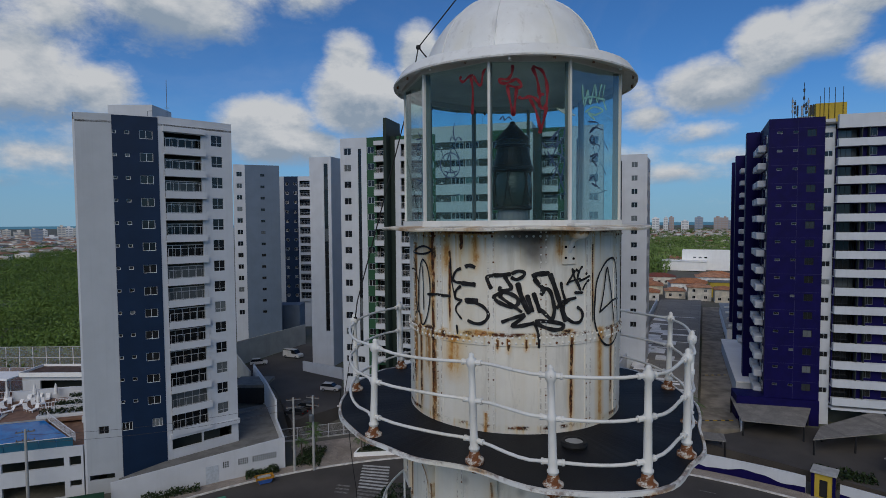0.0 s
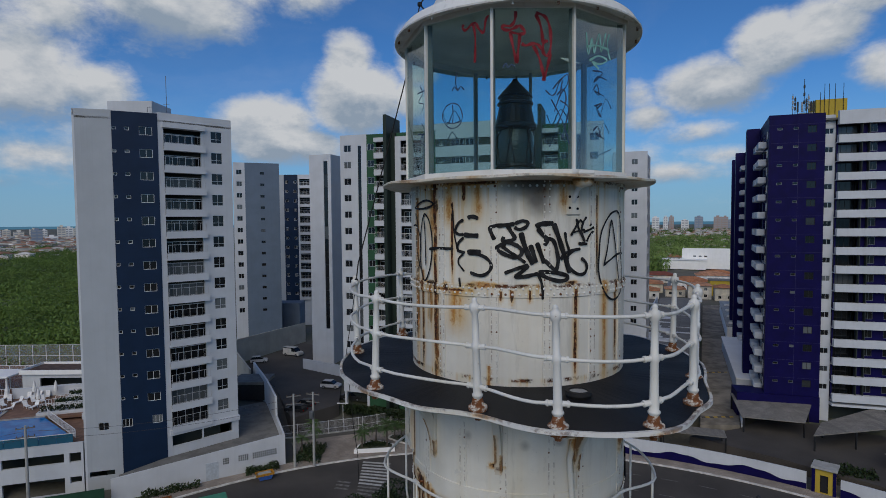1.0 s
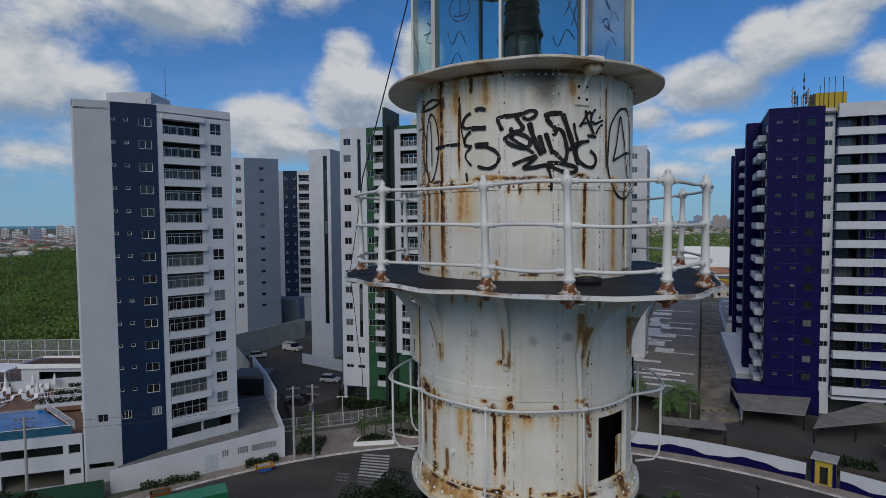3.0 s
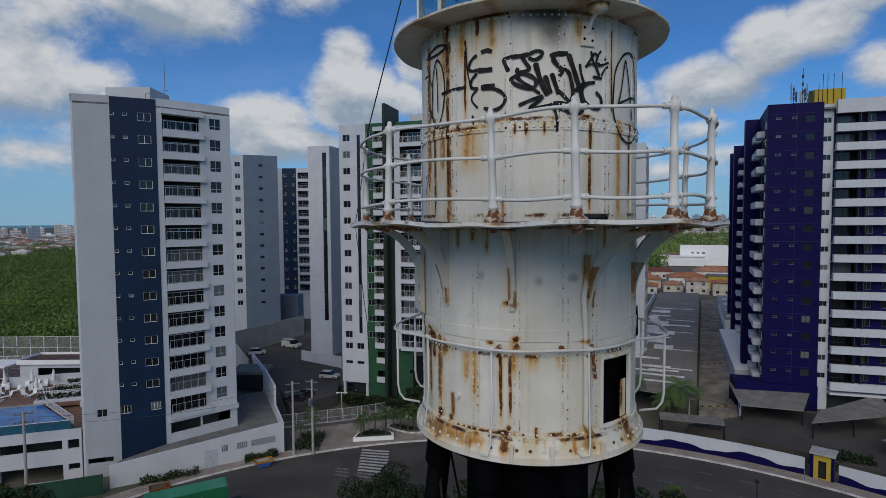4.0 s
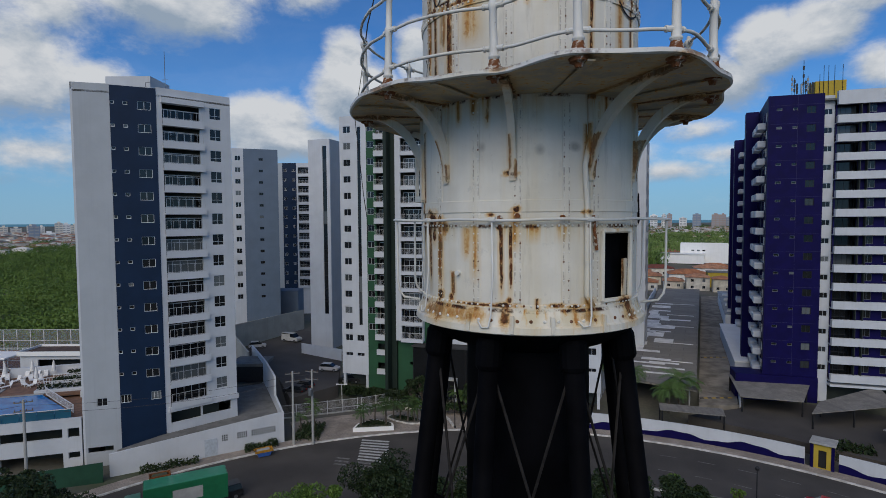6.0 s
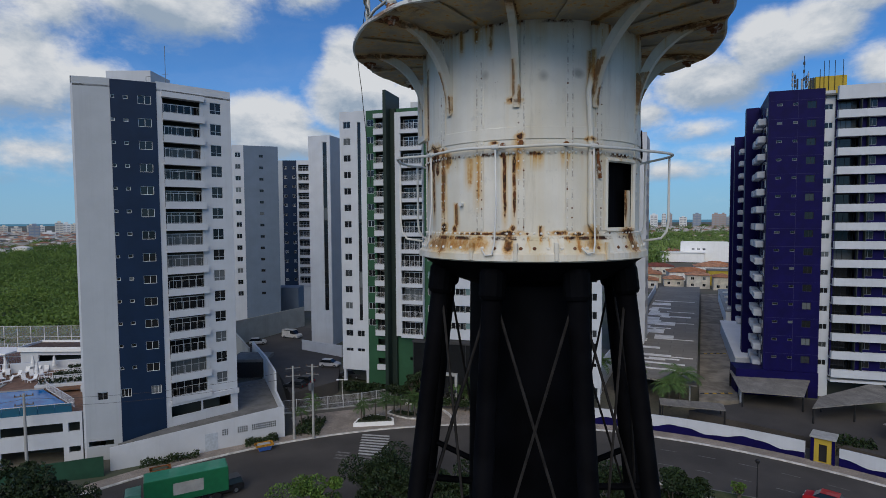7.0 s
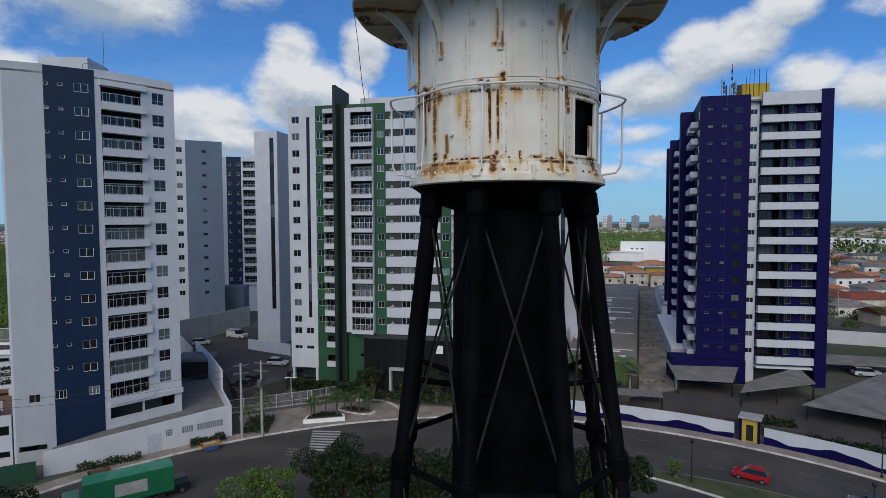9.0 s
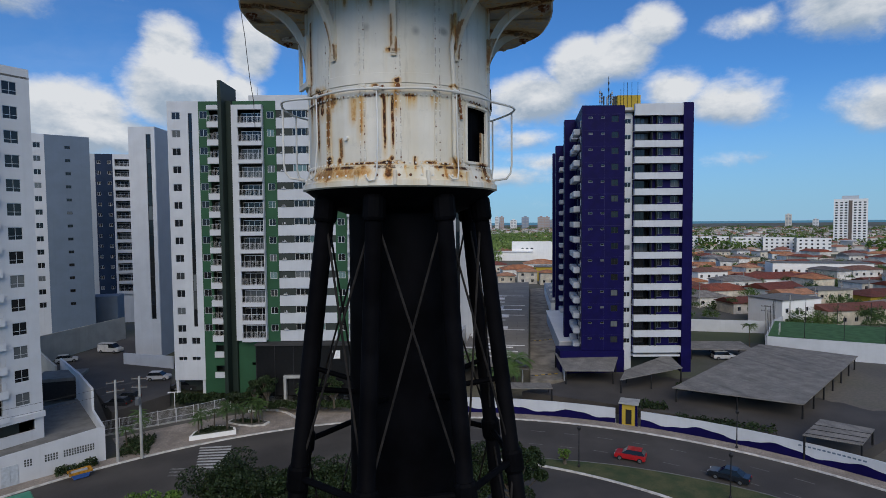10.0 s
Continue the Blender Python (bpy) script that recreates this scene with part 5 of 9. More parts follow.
    pane_mark(9, [[(0.60, 1.49), (0.58, 1.46), (0.63, 1.43), (0.71, 1.47), (0.78, 1.48)], [(0.74, 1.46), (0.77, 1.33), (0.76, 1.09)], [(0.78, 1.47), (0.83, 1.40), (0.89, 1.37), (0.92, 1.48), (0.96, 1.52)]], red, 0.03)
    pane_mark(0, [[(0.29, 1.55), (0.28, 1.47), (0.23, 1.41), (0.14, 1.41), (0.13, 1.38), (0.21, 1.37), (0.30, 1.40), (0.34, 1.41), (0.40, 1.35), (0.35, 1.33), (0.22, 1.35)], [(0.22, 1.35), (0.26, 1.19), (0.30, 1.05)], [(0.34, 1.33), (0.32, 1.19), (0.30, 1.05)], [(0.53, 1.53), (0.59, 1.52), (0.66, 1.48), (0.71, 1.36), (0.71, 1.19), (0.67, 1.12), (0.62, 1.16), (0.63, 1.25), (0.68, 1.26)], [(0.53, 1.52), (0.59, 1.41), (0.62, 1.25)], [(0.36, 1.24), (0.41, 1.22), (0.50, 1.24), (0.57, 1.22), (0.62, 1.16)], [(0.50, 1.22), (0.57, 1.11), (0.62, 0.96), (0.64, 0.88)], [(0.71, 1.14), (0.67, 1.00), (0.62, 0.88)]], red, 0.032)
    pane_mark(9, [[(0.42, 0.73), (0.52, 0.69), (0.57, 0.59), (0.53, 0.50), (0.42, 0.47), (0.32, 0.51), (0.26, 0.61), (0.32, 0.70), (0.42, 0.73)], [(0.42, 0.71), (0.43, 0.61), (0.42, 0.52)], [(0.33, 0.54), (0.42, 0.52), (0.53, 0.53)], [(0.42, 0.85), (0.45, 0.89), (0.50, 0.85), (0.47, 0.93), (0.49, 1.03)], [(0.50, 0.84), (0.55, 0.88), (0.60, 0.84)]], blue, 0.014)
    pane_mark(0, [[(0.13, 1.01), (0.17, 1.05), (0.19, 1.01), (0.24, 1.04), (0.28, 1.01)], [(0.65, 0.79), (0.72, 0.74), (0.77, 0.76), (0.83, 0.88), (0.92, 0.94), (0.92, 0.85), (0.83, 0.74), (0.76, 0.58)], [(0.79, 0.74), (0.87, 0.80), (0.90, 0.68), (0.83, 0.52), (0.77, 0.42)], [(0.72, 0.70), (0.84, 0.52), (0.91, 0.36), (0.94, 0.27)], [(0.83, 0.69), (0.93, 0.62), (0.90, 0.47), (0.86, 0.33)], [(0.74, 0.80), (0.85, 0.90), (0.83, 0.75)]], blue, 0.014)
    pane_mark(1, [[(0.34, 1.02), (0.54, 1.02), (0.37, 0.91), (0.45, 0.97), (0.63, 0.96)], [(0.36, 0.83), (0.43, 0.89), (0.47, 0.79), (0.38, 0.82), (0.57, 0.79)], [(0.38, 0.67), (0.54, 0.71), (0.43, 0.64), (0.52, 0.57), (0.45, 0.64)], [(0.36, 0.42), (0.45, 0.47), (0.50, 0.37), (0.41, 0.40), (0.59, 0.35)]], blue, 0.016)
    pane_mark(1, [[(0.22, 1.38), (0.26, 1.17), (0.33, 1.34), (0.37, 1.20), (0.47, 1.41), (0.51, 1.23), (0.60, 1.43)], [(0.67, 1.43), (0.63, 1.30), (0.70, 1.17)], [(0.28, 1.11), (0.45, 1.18), (0.63, 1.16), (0.47, 1.10), (0.33, 1.11), (0.47, 1.05)], [(0.22, 1.24), (0.42, 1.28), (0.67, 1.27)]], teal, 0.022)
    pane_mark(8, [[(0.72, 1.00), (0.85, 0.90), (0.65, 0.84), (0.90, 0.77), (0.71, 0.69)], [(0.60, 0.94), (1.01, 0.91)], [(0.76, 0.60), (0.92, 0.49), (0.72, 0.41), (0.97, 0.32)], [(0.61, 0.49), (0.94, 0.45)]], blue, 0.014)
    for k in (3, 4, 5, 6):
        pane_mark(k, [[(0.3, 0.9), (0.45, 1.05), (0.6, 0.85), (0.7, 1.0)], [(0.35, 0.6), (0.5, 0.75), (0.65, 0.55)], [(0.3, 0.4), (0.7, 0.35)]], blue, 0.016)

    def on(phi, rr, z):
        return Vector((rr * math.cos(radians(phi)), rr * math.sin(radians(phi)), z))

    # bracket and box under the cornice
    m = Matrix.Rotation(radians(26.5), 4, "Z")
    part("drain_pan", lathe(bmesh.new(), [(0.0, -0.17), (0.05, -0.165), (0.085, -0.145), (0.10, -0.11), (0.105, -0.088), (0.0, -0.087)], 20, m=Matrix.Translation((1.44, 0, 0))), TW["upper"], tower, "small white round iron pan under the cornice", m=m, smooth=True)
    part("cornice_box", boxes((1.36, 1.52, -0.09, 0.09, -0.052, -0.01), bevel=0.015), TW["rail"], tower, m=m)
    part("pan_arm", tube(bmesh.new(), [(1.42, 0, -0.15), (1.34, 0, -0.19), (1.275, 0, -0.30)], 0.022, 8), TW["rail"], tower, m=m)
    part("lug_plate", boxes((TW["R"], TW["R"] + 0.02, -0.08, 0.08, -0.43, -0.18), bevel=0.008), TW["upper"], tower, m=m)
    for y, z in ((-0.045, -0.36), (0.045, -0.37), (0.045, -0.25), (-0.045, -0.25)):
        part("lug_hole", tube(bmesh.new(), [(TW["R"] + 0.018, y, z), (TW["R"] + 0.024, y, z)], 0.014, 8), TW["black"], tower, m=m)
    # rubber ring and bolt lying on the deck
    ring = solid("rubber_ring", lathe(bmesh.new(), [(0.115, 0.0), (0.13, 0.03), (0.12, 0.06), (0.09, 0.065), (0.08, 0.03), (0.115, 0.0)], 24), TYRE_BLACK, "black rubber ring lying on the gallery deck", "ring", tower_frame @ Matrix.Translation(on(21, 1.62, -2.147)))
    part("pale_insert", lathe(bmesh.new(), [(0.0, 0.052), (0.086, 0.050)], 20), PALE_CONCRETE, ring, "pale dusty disc inside the ring")
    # aerial cable from the dome past the gallery
    pts = [on(-90, 0.62, 2.78), on(-90, 1.15, 2.16), on(-90, 1.30, 1.40), on(-90, 1.56, 0.46), on(-90, 1.97, -1.0), on(-90, 2.0, -1.22)]
    cable = solid("aerial_cable", tube(bmesh.new(), pts, 0.008, 5), TYRE_BLACK, "thin black cable hanging down the lighthouse", "cable", tower_frame)
    part("cable_run", tube(bmesh.new(), [on(-90, 2.0, -1.22), on(-89, 2.06, -1.7), on(-87, 2.12, -2.17), on(-86, 2.10, -2.32), on(-86, 2.07, -2.55), on(-86, 2.05, -2.8), on(-86, 2.02, -3.1), on(-86, 1.98, -3.4), on(-86, 1.97, -3.75)], 0.0045, 5), TYRE_BLACK, cable)
    part("cable_run", tube(bmesh.new(), [on(-90, 0.62, 2.78), on(-90, 0.2, 3.3), on(-80, 0.12, 4.4)], 0.008, 5), TYRE_BLACK, cable)
    part("insulator", lathe(bmesh.new(), [(0.0, 0.03), (0.028, 0.02), (0.028, -0.02), (0.0, -0.03)], 8), TYRE_BLACK, cable, m=Matrix.Translation(on(-90, 1.15, 2.16)))
    part("cable_stay", tube(bmesh.new(), [on(-90, 1.15, 2.16), on(-90, 1.04, 2.02)], 0.009, 5), TYRE_BLACK, cable)
    part("insulator", lathe(bmesh.new(), [(0.0, 0.03), (0.025, 0.02), (0.025, -0.02), (0.0, -0.03)], 8), TYRE_BLACK, cable, m=Matrix.Translation(on(-90, 2.0, -1.22)))
    # old conduit down the lower drum and stubs on the plates
    part("conduit", tube(bmesh.new(), [on(27, 1.29, -2.25), on(27, 1.30, -2.62), on(24, 1.31, -2.9), on(25.5, 1.30, -3.3), on(25.5, 1.30, -4.2), on(28, 1.33, -4.32)], 0.028, 8), TW["lower"], tower, smooth=True)
    part("conduit", tube(bmesh.new(), [on(29, 1.29, -3.40), on(29.5, 1.31, -3.62), on(31, 1.29, -3.75)], 0.018, 6), TW["rust"], tower)
    for p, z in ((-36, -4.0), (-14, -3.42), (-6, -3.40), (14, -3.42)):
        part("bolt_stub", tube(bmesh.new(), [on(p, 1.25, z), on(p, 1.305, z)], 0.026, 10), TW["rust"] if p != -36 else TW["rail"], tower)
    # loose hanging scraps at the flange
    for p in (-28, -8, 9, 33):
        part("flange_clip", boxes((1.33, 1.375, -0.02, 0.02, -4.58, -4.40), bevel=0.004), TW["lower"], tower, m=Matrix.Rotation(radians(p), 4, "Z"))


TYRE_BLACK = plain("black_rubber", (0.012, 0.012, 0.012), 0.7)
build_marks()


# ---- apartment buildings ----
def face(ax, ay, bx, by, z=0.0):
    """The frame of a facade: x runs from a to b, y into the building."""
    turn = math.degrees(math.atan2(by - ay, bx - ax))
    return pose(ax, ay, z, 0, 0, turn), math.hypot(bx - ax, by - ay)


def balcony(parent, m, x0, x1, z, band, deep, rail_h, mat, rail_mat=None, glass_door=True, side=True):
    """A balcony: slab with its upstand, railing, and the glazed doors at its back; z is the foot of the band."""
    rail_mat = rail_mat or ALUMINIUM
    w = x1 - x0
    key = ("balcony", round(w, 2), band, deep, mat.name)
    if key not in cache:
        bm = boxes((-w / 2, w / 2, -deep, 0.02, 0, 0.16), (-w / 2, w / 2, -deep, -deep + 0.12, 0.16, band))
        if deep > 0.3 and side:
            box(bm, -w / 2, -w / 2 + 0.12, -deep + 0.12, 0.0, 0.16, band)
            box(bm, w / 2 - 0.12, w / 2, -deep + 0.12, 0.0, 0.16, band)
        me = bpy.data.meshes.new("balcony")
        bm.to_mesh(me)
        me.materials.append(mat)
        door = bpy.data.meshes.new("balcony_door")
        bm = boxes((-w / 2 + 0.1, w / 2 - 0.1, 1.32, 1.36, 0.2, 2.5))
        bm.to_mesh(door)
        door.materials.append(GLASS)
        dframe = bpy.data.meshes.new("door_frame")
        bm = boxes((-w / 2 + 0.1, w / 2 - 0.1, 1.27, 1.315, 2.4, 2.5))
        n = max(2, round(w / 1.1))
        for i in range(n + 1):
            x = -w / 2 + 0.13 + (w - 0.26) * i / n
            box(bm, x - 0.03, x + 0.03, 1.27, 1.315, 0.2, 2.4)
        bm.to_mesh(dframe)
        dframe.materials.append(ALUMINIUM)
        cache[key] = me, door, dframe
    me, door, dframe = cache[key]
    ob = part("balcony", me, None, parent, m=m @ Matrix.Translation(((x0 + x1) / 2, 0, z)))
    if rail_h:
        r = railing_mesh(round(w - 0.04, 3), rail_h, 0.22, 0.02)
        if not r.materials:
            r.materials.append(rail_mat)
        part("railing", r, None, ob, m=Matrix.Translation((0, -deep + 0.06, band)))
    if glass_door:
        d = part("balcony_door", door, None, ob)
        part("door_frame", dframe, None, d)
    return ob


def roof_slab(parent, outline, z, mat=None, up=0.9):
    part("roof", prism(bmesh.new(), outline, z - up - 0.25, z - up), CONCRETE, parent)
    for (ax, ay), (bx, by) in zip(outline, outline[1:] + outline[:1]):
        m, w = face(ax, ay, bx, by)
        part("parapet", boxes((0, w, 0.03, 0.2, z - up - 0.01, z - 0.02)), mat or WHITE_WALL, parent, m=m)


def back_walls(parent, outline, skip, z0, z1, mat):
    """Plain walls for the sides that stay out of sight."""
    n = len(outline)
    for i in range(n):
        if i in skip:
            continue
        m, w = face(*outline[i], *outline[(i + 1) % n])
        part("wall", panel(0, w, z0, z1, (), 0.25), mat, parent, m=m)


def interior(parent, outline, z0, z1, inset=2.2, label=""):
    """The dark core behind the windows, so that no light crosses the building."""
    c = Vector((sum(p[0] for p in outline) / len(outline), sum(p[1] for p in outline) / len(outline)))
    pts = []
    for p in outline:
        v = Vector(p) - c
        pts.append(tuple(c + v * max(0.2, 1 - inset / v.length)))
    part("core", prism(bmesh.new(), pts, z0, z1), DARK_BAND, parent)


def build_navy_white():
    A0, A1, A2, B, C, D = (-46.77, 70.2), (-42.57, 71.5), (-37.76, 73.7), (-30.5, 80.2), (-38.5, 92.5), (-51.0, 84.5)
    top, pitch = 49.6, 2.95
    b = thing("apartment_building", "tall white apartment building with navy-blue tiled strip and balconies", "apartment building")
    outline = [A0, A1, A2, B, C, D]
    m, w = face(*A0, *A1)
    part("wall", panel(0, w - 0.01, 0, top, [(1.7, 2.9, 7.95, 8.98), (0.5, 3.4, 1.9, 2.6)], 0.3), PALE_GREY, b, "plain pale grey gable wall", m=m)
    window(b, 2.3, 7.95, 1.2, 1.03, m)
    m, w = face(*A1, *A2)
    m = m @ Matrix.Translation((0, -0.06, 0))
    holes = []
    for i in range(13):
        z = 47.68 - pitch * i
        holes += [(3.1, 4.65, z - 1.1, z), (0.02, 0.47, z - 0.55, z - 0.13), (1.42, 1.97, z - 0.58, z - 0.13)]
        window(b, 3.875, z - 1.1, 1.55, 1.1, m, frame_mat=WHITE_METAL)
        window(b, 0.245, z - 0.55, 0.45, 0.42, m, split=1, frame_mat=WHITE_METAL)
        window(b, 1.695, z - 0.58, 0.55, 0.45, m, split=1, frame_mat=WHITE_METAL)
    for x in (0.45, 3.98):
        holes.append((x - 0.6 + 0.2, x + 0.8, 8.1, 9.2))
        window(b, x + 0.2, 8.1, 1.2, 1.1, m, split=3, frame_mat=WHITE_METAL)
    part("wall", panel(0, w, 1.7, top - 0.1, holes, 0.3), NAVY_WALL, b, "navy tiled wall strip", m=m)
    part("plinth", boxes((0, w, 0.0, 0.3, -0.3, 1.69)), WHITE_WALL, b, m=m)
    m, w = face(*A2, *B)
    holes = [(0.65, 4.6, 4.4, 5.9), (4.8, 8.8, 4.5, 5.9)]
    for i in range(14):
        z = 44.73 - pitch * i
        holes += [(0.7, 5.5, z + 0.2, z + 2.93), (6.85, 8.4, z + 1.55, z + 3.12)]
        balcony(b, m, 0.62, 5.95, z, 0.95, 0.55, 0.0, WHITE_WALL, side=False)
        rail = railing_mesh(5.1, 1.15, 0.9, 0.03)
        if not rail.materials:
            rail.materials.append(ALUMINIUM)
        part("railing", rail, None, b, m=m @ Matrix.Translation((3.3, -0.42, z + 0.95)))
        window(b, 7.625, z + 1.55, 1.55, 1.57, m, transom=0.5)
    part("canopy", boxes((0.5, 5.95, -0.55, 0.0, 47.72, 48.42)), WHITE_WALL, b, m=m)
    part("wall", panel(0, w, 0, top + 0.1, holes, 0.3), WHITE_WALL, b, "white balcony wall", m=m)
    part("ledge", boxes((0.4, w + 0.1, -0.35, 0.0, 6.0, 6.7)), WHITE_WALL, b, m=m)
    back_walls(b, outline, (0, 1, 2), 0, top, WHITE_WALL)
    roof_slab(b, outline, top)
    interior(b, outline, 0.2, top - 1.2, 2.6)
    part("stair_house", boxes((-45.2, -39.2, 75.2, 80.5, 48.4, 51.5)), WHITE_WALL, b)
    ant = bmesh.new()
    tube(ant, [(-37.6, 76, 48.5), (-37.6, 76, 55.0)], 0.04, 6)
    tube(ant, [(-38.0, 76, 51.2), (-37.2, 76, 51.2)], 0.03, 5)
    part("antenna", ant, GREY_METAL, b)
    part("camera_mast", tube(bmesh.new(), [(-39.5, 74.6, 49.6), (-39.5, 74.6, 50.5), (-38.9, 74.6, 50.55)], 0.05, 6), GREY_METAL, b)


build_navy_white()
U, V = Vector((0.958, -0.287, 0)), Vector((0.287, 0.958, 0))


def build_green():
    G0 = Vector((-18.06, 97.87, 0))
    m = pose(G0.x, G0.y, 0, 0, 0, -16.7)
    b = thing("apartment_building", "white and green tiled apartment building with balconies and dark fin", "apartment building")
    pitch, top, total, rows = 2.89, 50.2, 44.6, 13

    def span(x0, x1, flip):
        return (total - x1, total - x0) if flip else (x0, x1)

    for flip in (False, True):
        # white end with windows and a tall glazed slot
        x0, x1 = span(0, 5.07, flip)
        holes = []
        for i in range(rows):
            z = 47.29 - pitch * i
            a, c = span(0.69, 2.07, flip)
            holes.append((a, c, z, z + 1.18))
            window(b, (a + c) / 2, z, 1.38, 1.18, m)
        a, c = span(3.4, 4.02, flip)
        holes.append((a, c, 13.5, 48.3))
        for i in range(12):
            window(b, (a + c) / 2, 13.5 + 2.9 * i, 0.62, 2.86, m, split=1, sill=False, frame_mat=BLACK_METAL)
        for z in (10.6, 7.9):
            for q in (0.69, 2.9):
                a, c = span(q, q + 1.4, flip)
                h = 1.1 if z > 9 else 0.6
                holes.append((a, c, z, z + h))
                window(b, (a + c) / 2, z, 1.4, h, m)
        part("wall", panel(x0, x1, 4.6, top, holes, 0.3), WHITE_WALL, b, "white end wall", m=m)
        for q in (0.1, 4.5):
            a, c = span(q, q + 0.45, flip)
            part("pillar", boxes((a, c, 0.1, 0.6, 2.0, 4.59)), WHITE_WALL, b, m=m)
        # green strip with small balconies
        x0, x1 = span(5.07, 9.2, flip)
        holes = []
        for i in range(rows):
            z = 45.84 - pitch * i
            a, c = span(5.2, 6.46, flip)
            holes.append((a, c, z + 1.59, z + 2.71))
            window(b, (a + c) / 2, z + 1.59, 1.26, 1.12, m)
            a, c = span(6.85, 9.1, flip)
            holes.append((a, c, z + 0.2, z + 2.80))
            a, c = span(6.77, 9.19, flip)
            balcony(b, m, a, c, z, 0.92, 0.9, 0.95, WHITE_WALL, WHITE_METAL)
        a, c = span(6.77, 9.19, flip)
        part("canopy", boxes((a, c, -0.9, 0.0, 48.66, 49.38)), WHITE_WALL, b, m=m)
        for z in (8.4, 5.0):
            part("spandrel", boxes((a, c, -0.3, 0.0, z, z + 0.95)), WHITE_WALL, b, m=m)
            holes.append((a + 0.1, c - 0.1, z + 0.96, z + 2.0))
        part("wall", panel(x0, x1, 2.4, top - 0.05, holes, 0.3), GREEN_WALL, b, "green tiled wall strip", m=m)
        # dark fin that rises over the roof
        a, c = span(9.2, 9.75, flip)
        part("fin", boxes((a, c, -2.4, 4.0, 2.0, 52.9)), DARK_GREEN, b, "dark green blade wall above the roofline", m=m)
        a, c = span(9.76, 10.66, flip)
        part("fin_return", boxes((a, c, -0.6, 0.2, 2.0, 50.1)), DARK_GREEN, b, m=m)
        # white framed balconies
        x0, x1 = span(10.66, 15.59, flip)
        holes = [(x0 + 0.9, x1 - 0.9, 12.6 - 10.2, 11.2)]
        for i in range(rows):
            z = 45.79 - pitch * i
            a, c = span(11.69, 15.55, flip)
            holes.append((a, c, z + 0.2, z + 2.86))
            balcony(b, m @ Matrix.Translation((0, -0.8, 0)), a - 0.02, c + 0.02, z, 0.62, 0.35, 1.05, WHITE_WALL, WHITE_METAL, side=False)
        part("frame_wall", panel(x0, x1, 11.3, 49.4, holes, 0.3), WHITE_WALL, b, "white frame round the balconies", m=m @ Matrix.Translation((0, -0.8, 0)))
        for q in (x0, x1 - 0.25):
            part("frame_side", boxes((q, q + 0.25, -0.5, 0.0, 11.3, 49.4)), WHITE_WALL, b, m=m)
        part("frame_head", boxes((x0, x1, -0.5, 0.0, 49.2, 49.39)), WHITE_WALL, b, m=m)
        part("wall", panel(x0, x1, 49.4, top - 0.05, (), 0.3), GREEN_WALL, b, m=m)
        part("wall", panel(x0, x1, 2.2, 11.29, [(x0 + 2.2, x1 - 0.9, 7.0, 7.5)], 0.3), GREEN_WALL, b, m=m)
        # second green strip
        x0, x1 = span(15.6, 17.6, flip)
        holes = []
        for i in range(rows):
            z = 47.33 - pitch * i
            a, c = span(16.13, 17.28, flip)
            holes.append((a, c, z, z + 1.12))
            window(b, (a + c) / 2, z, 1.15, 1.12, m, glass=TEAL_GLASS if i % 4 == 1 else GLASS, frame_mat=WHITE_METAL)
        part("wall", panel(x0, x1, 10.8, top - 0.05, holes, 0.3), GREEN_WALL, b, m=m)
    # middle: white bands over charcoal window strips
    x0, x1 = 17.61, 26.99
    part("wall", panel(x0, x1, 48.68, top + 0.5, (), 0.3), WHITE_WALL, b, m=m)
    random.seed(3)
    for i in range(rows):
        z = 45.72 - pitch * i
        part("band", boxes((x0, x1, 0.0, 0.3, z, z + 1.72)), WHITE_WALL, b, "white spandrel band", m=m)
        holes = [(20.24, 22.44, z + 1.75, z + 2.86), (22.7, 25.0, z + 1.75, z + 2.86)]
        part("strip", panel(x0, x1, z + 1.72, z + 2.89, holes, 0.2), DARK_BAND, b, "charcoal window strip", m=m @ Matrix.Translation((0, 0.12, 0)))
        for k, (p, q, _, _) in enumerate(holes):
            window(b, (p + q) / 2, z + 1.75, 2.2 if k == 0 else 2.3, 1.11, m @ Matrix.Translation((0, 0.12, 0)), split=3, sill=False, frame_mat=WHITE_METAL, glass=TEAL_GLASS if random.random() < 0.2 else GLASS)
        part("drying_rack", boxes((18.3, 19.0, -0.25, -0.05, z + 1.85, z + 1.9), (18.62, 18.68, -0.05, 0.1, z + 1.85, z + 2.2), (18.4, 18.43, -0.2, -0.17, z + 1.9, z + 2.15), (18.85, 18.88, -0.2, -0.17, z + 1.9, z + 2.15)), WHITE_METAL, b, m=m)
    # dark glazed lobby at the foot
    lobby = part("lobby", boxes((14.2, 30.4, -2.2, 0.0, 2.6, 10.7), bevel=0.04), plain("black_lobby_glass", (0.012, 0.013, 0.014), 0.12), b, "dark glazed entrance lobby", m=m)
    part("lobby_roof", boxes((14.0, 30.6, -2.4, 0.05, 10.71, 10.95)), LOBBY_ROOF, b, m=m)
    for x in (14.2, 17.2, 20.2, 23.2, 26.2, 29.2):
        part("lobby_mullion", boxes((x, x + 0.1, -2.26, -2.2, 2.7, 10.7)), BLACK_METAL, lobby)
    part("lobby_sign", boxes((26.6, 27.8, -2.32, -2.24, 8.6, 9.9)), plain("white_sign_board", (0.8, 0.8, 0.8), 0.4), b, m=m)
    part("portal", boxes((18.8, 19.2, -3.0, -2.27, 2.0, 5.6), (21.6, 22.0, -3.0, -2.27, 2.0, 5.6), (18.8, 22.0, -3.0, -2.27, 5.6, 6.0)), PALE_CONCRETE, b, m=m)
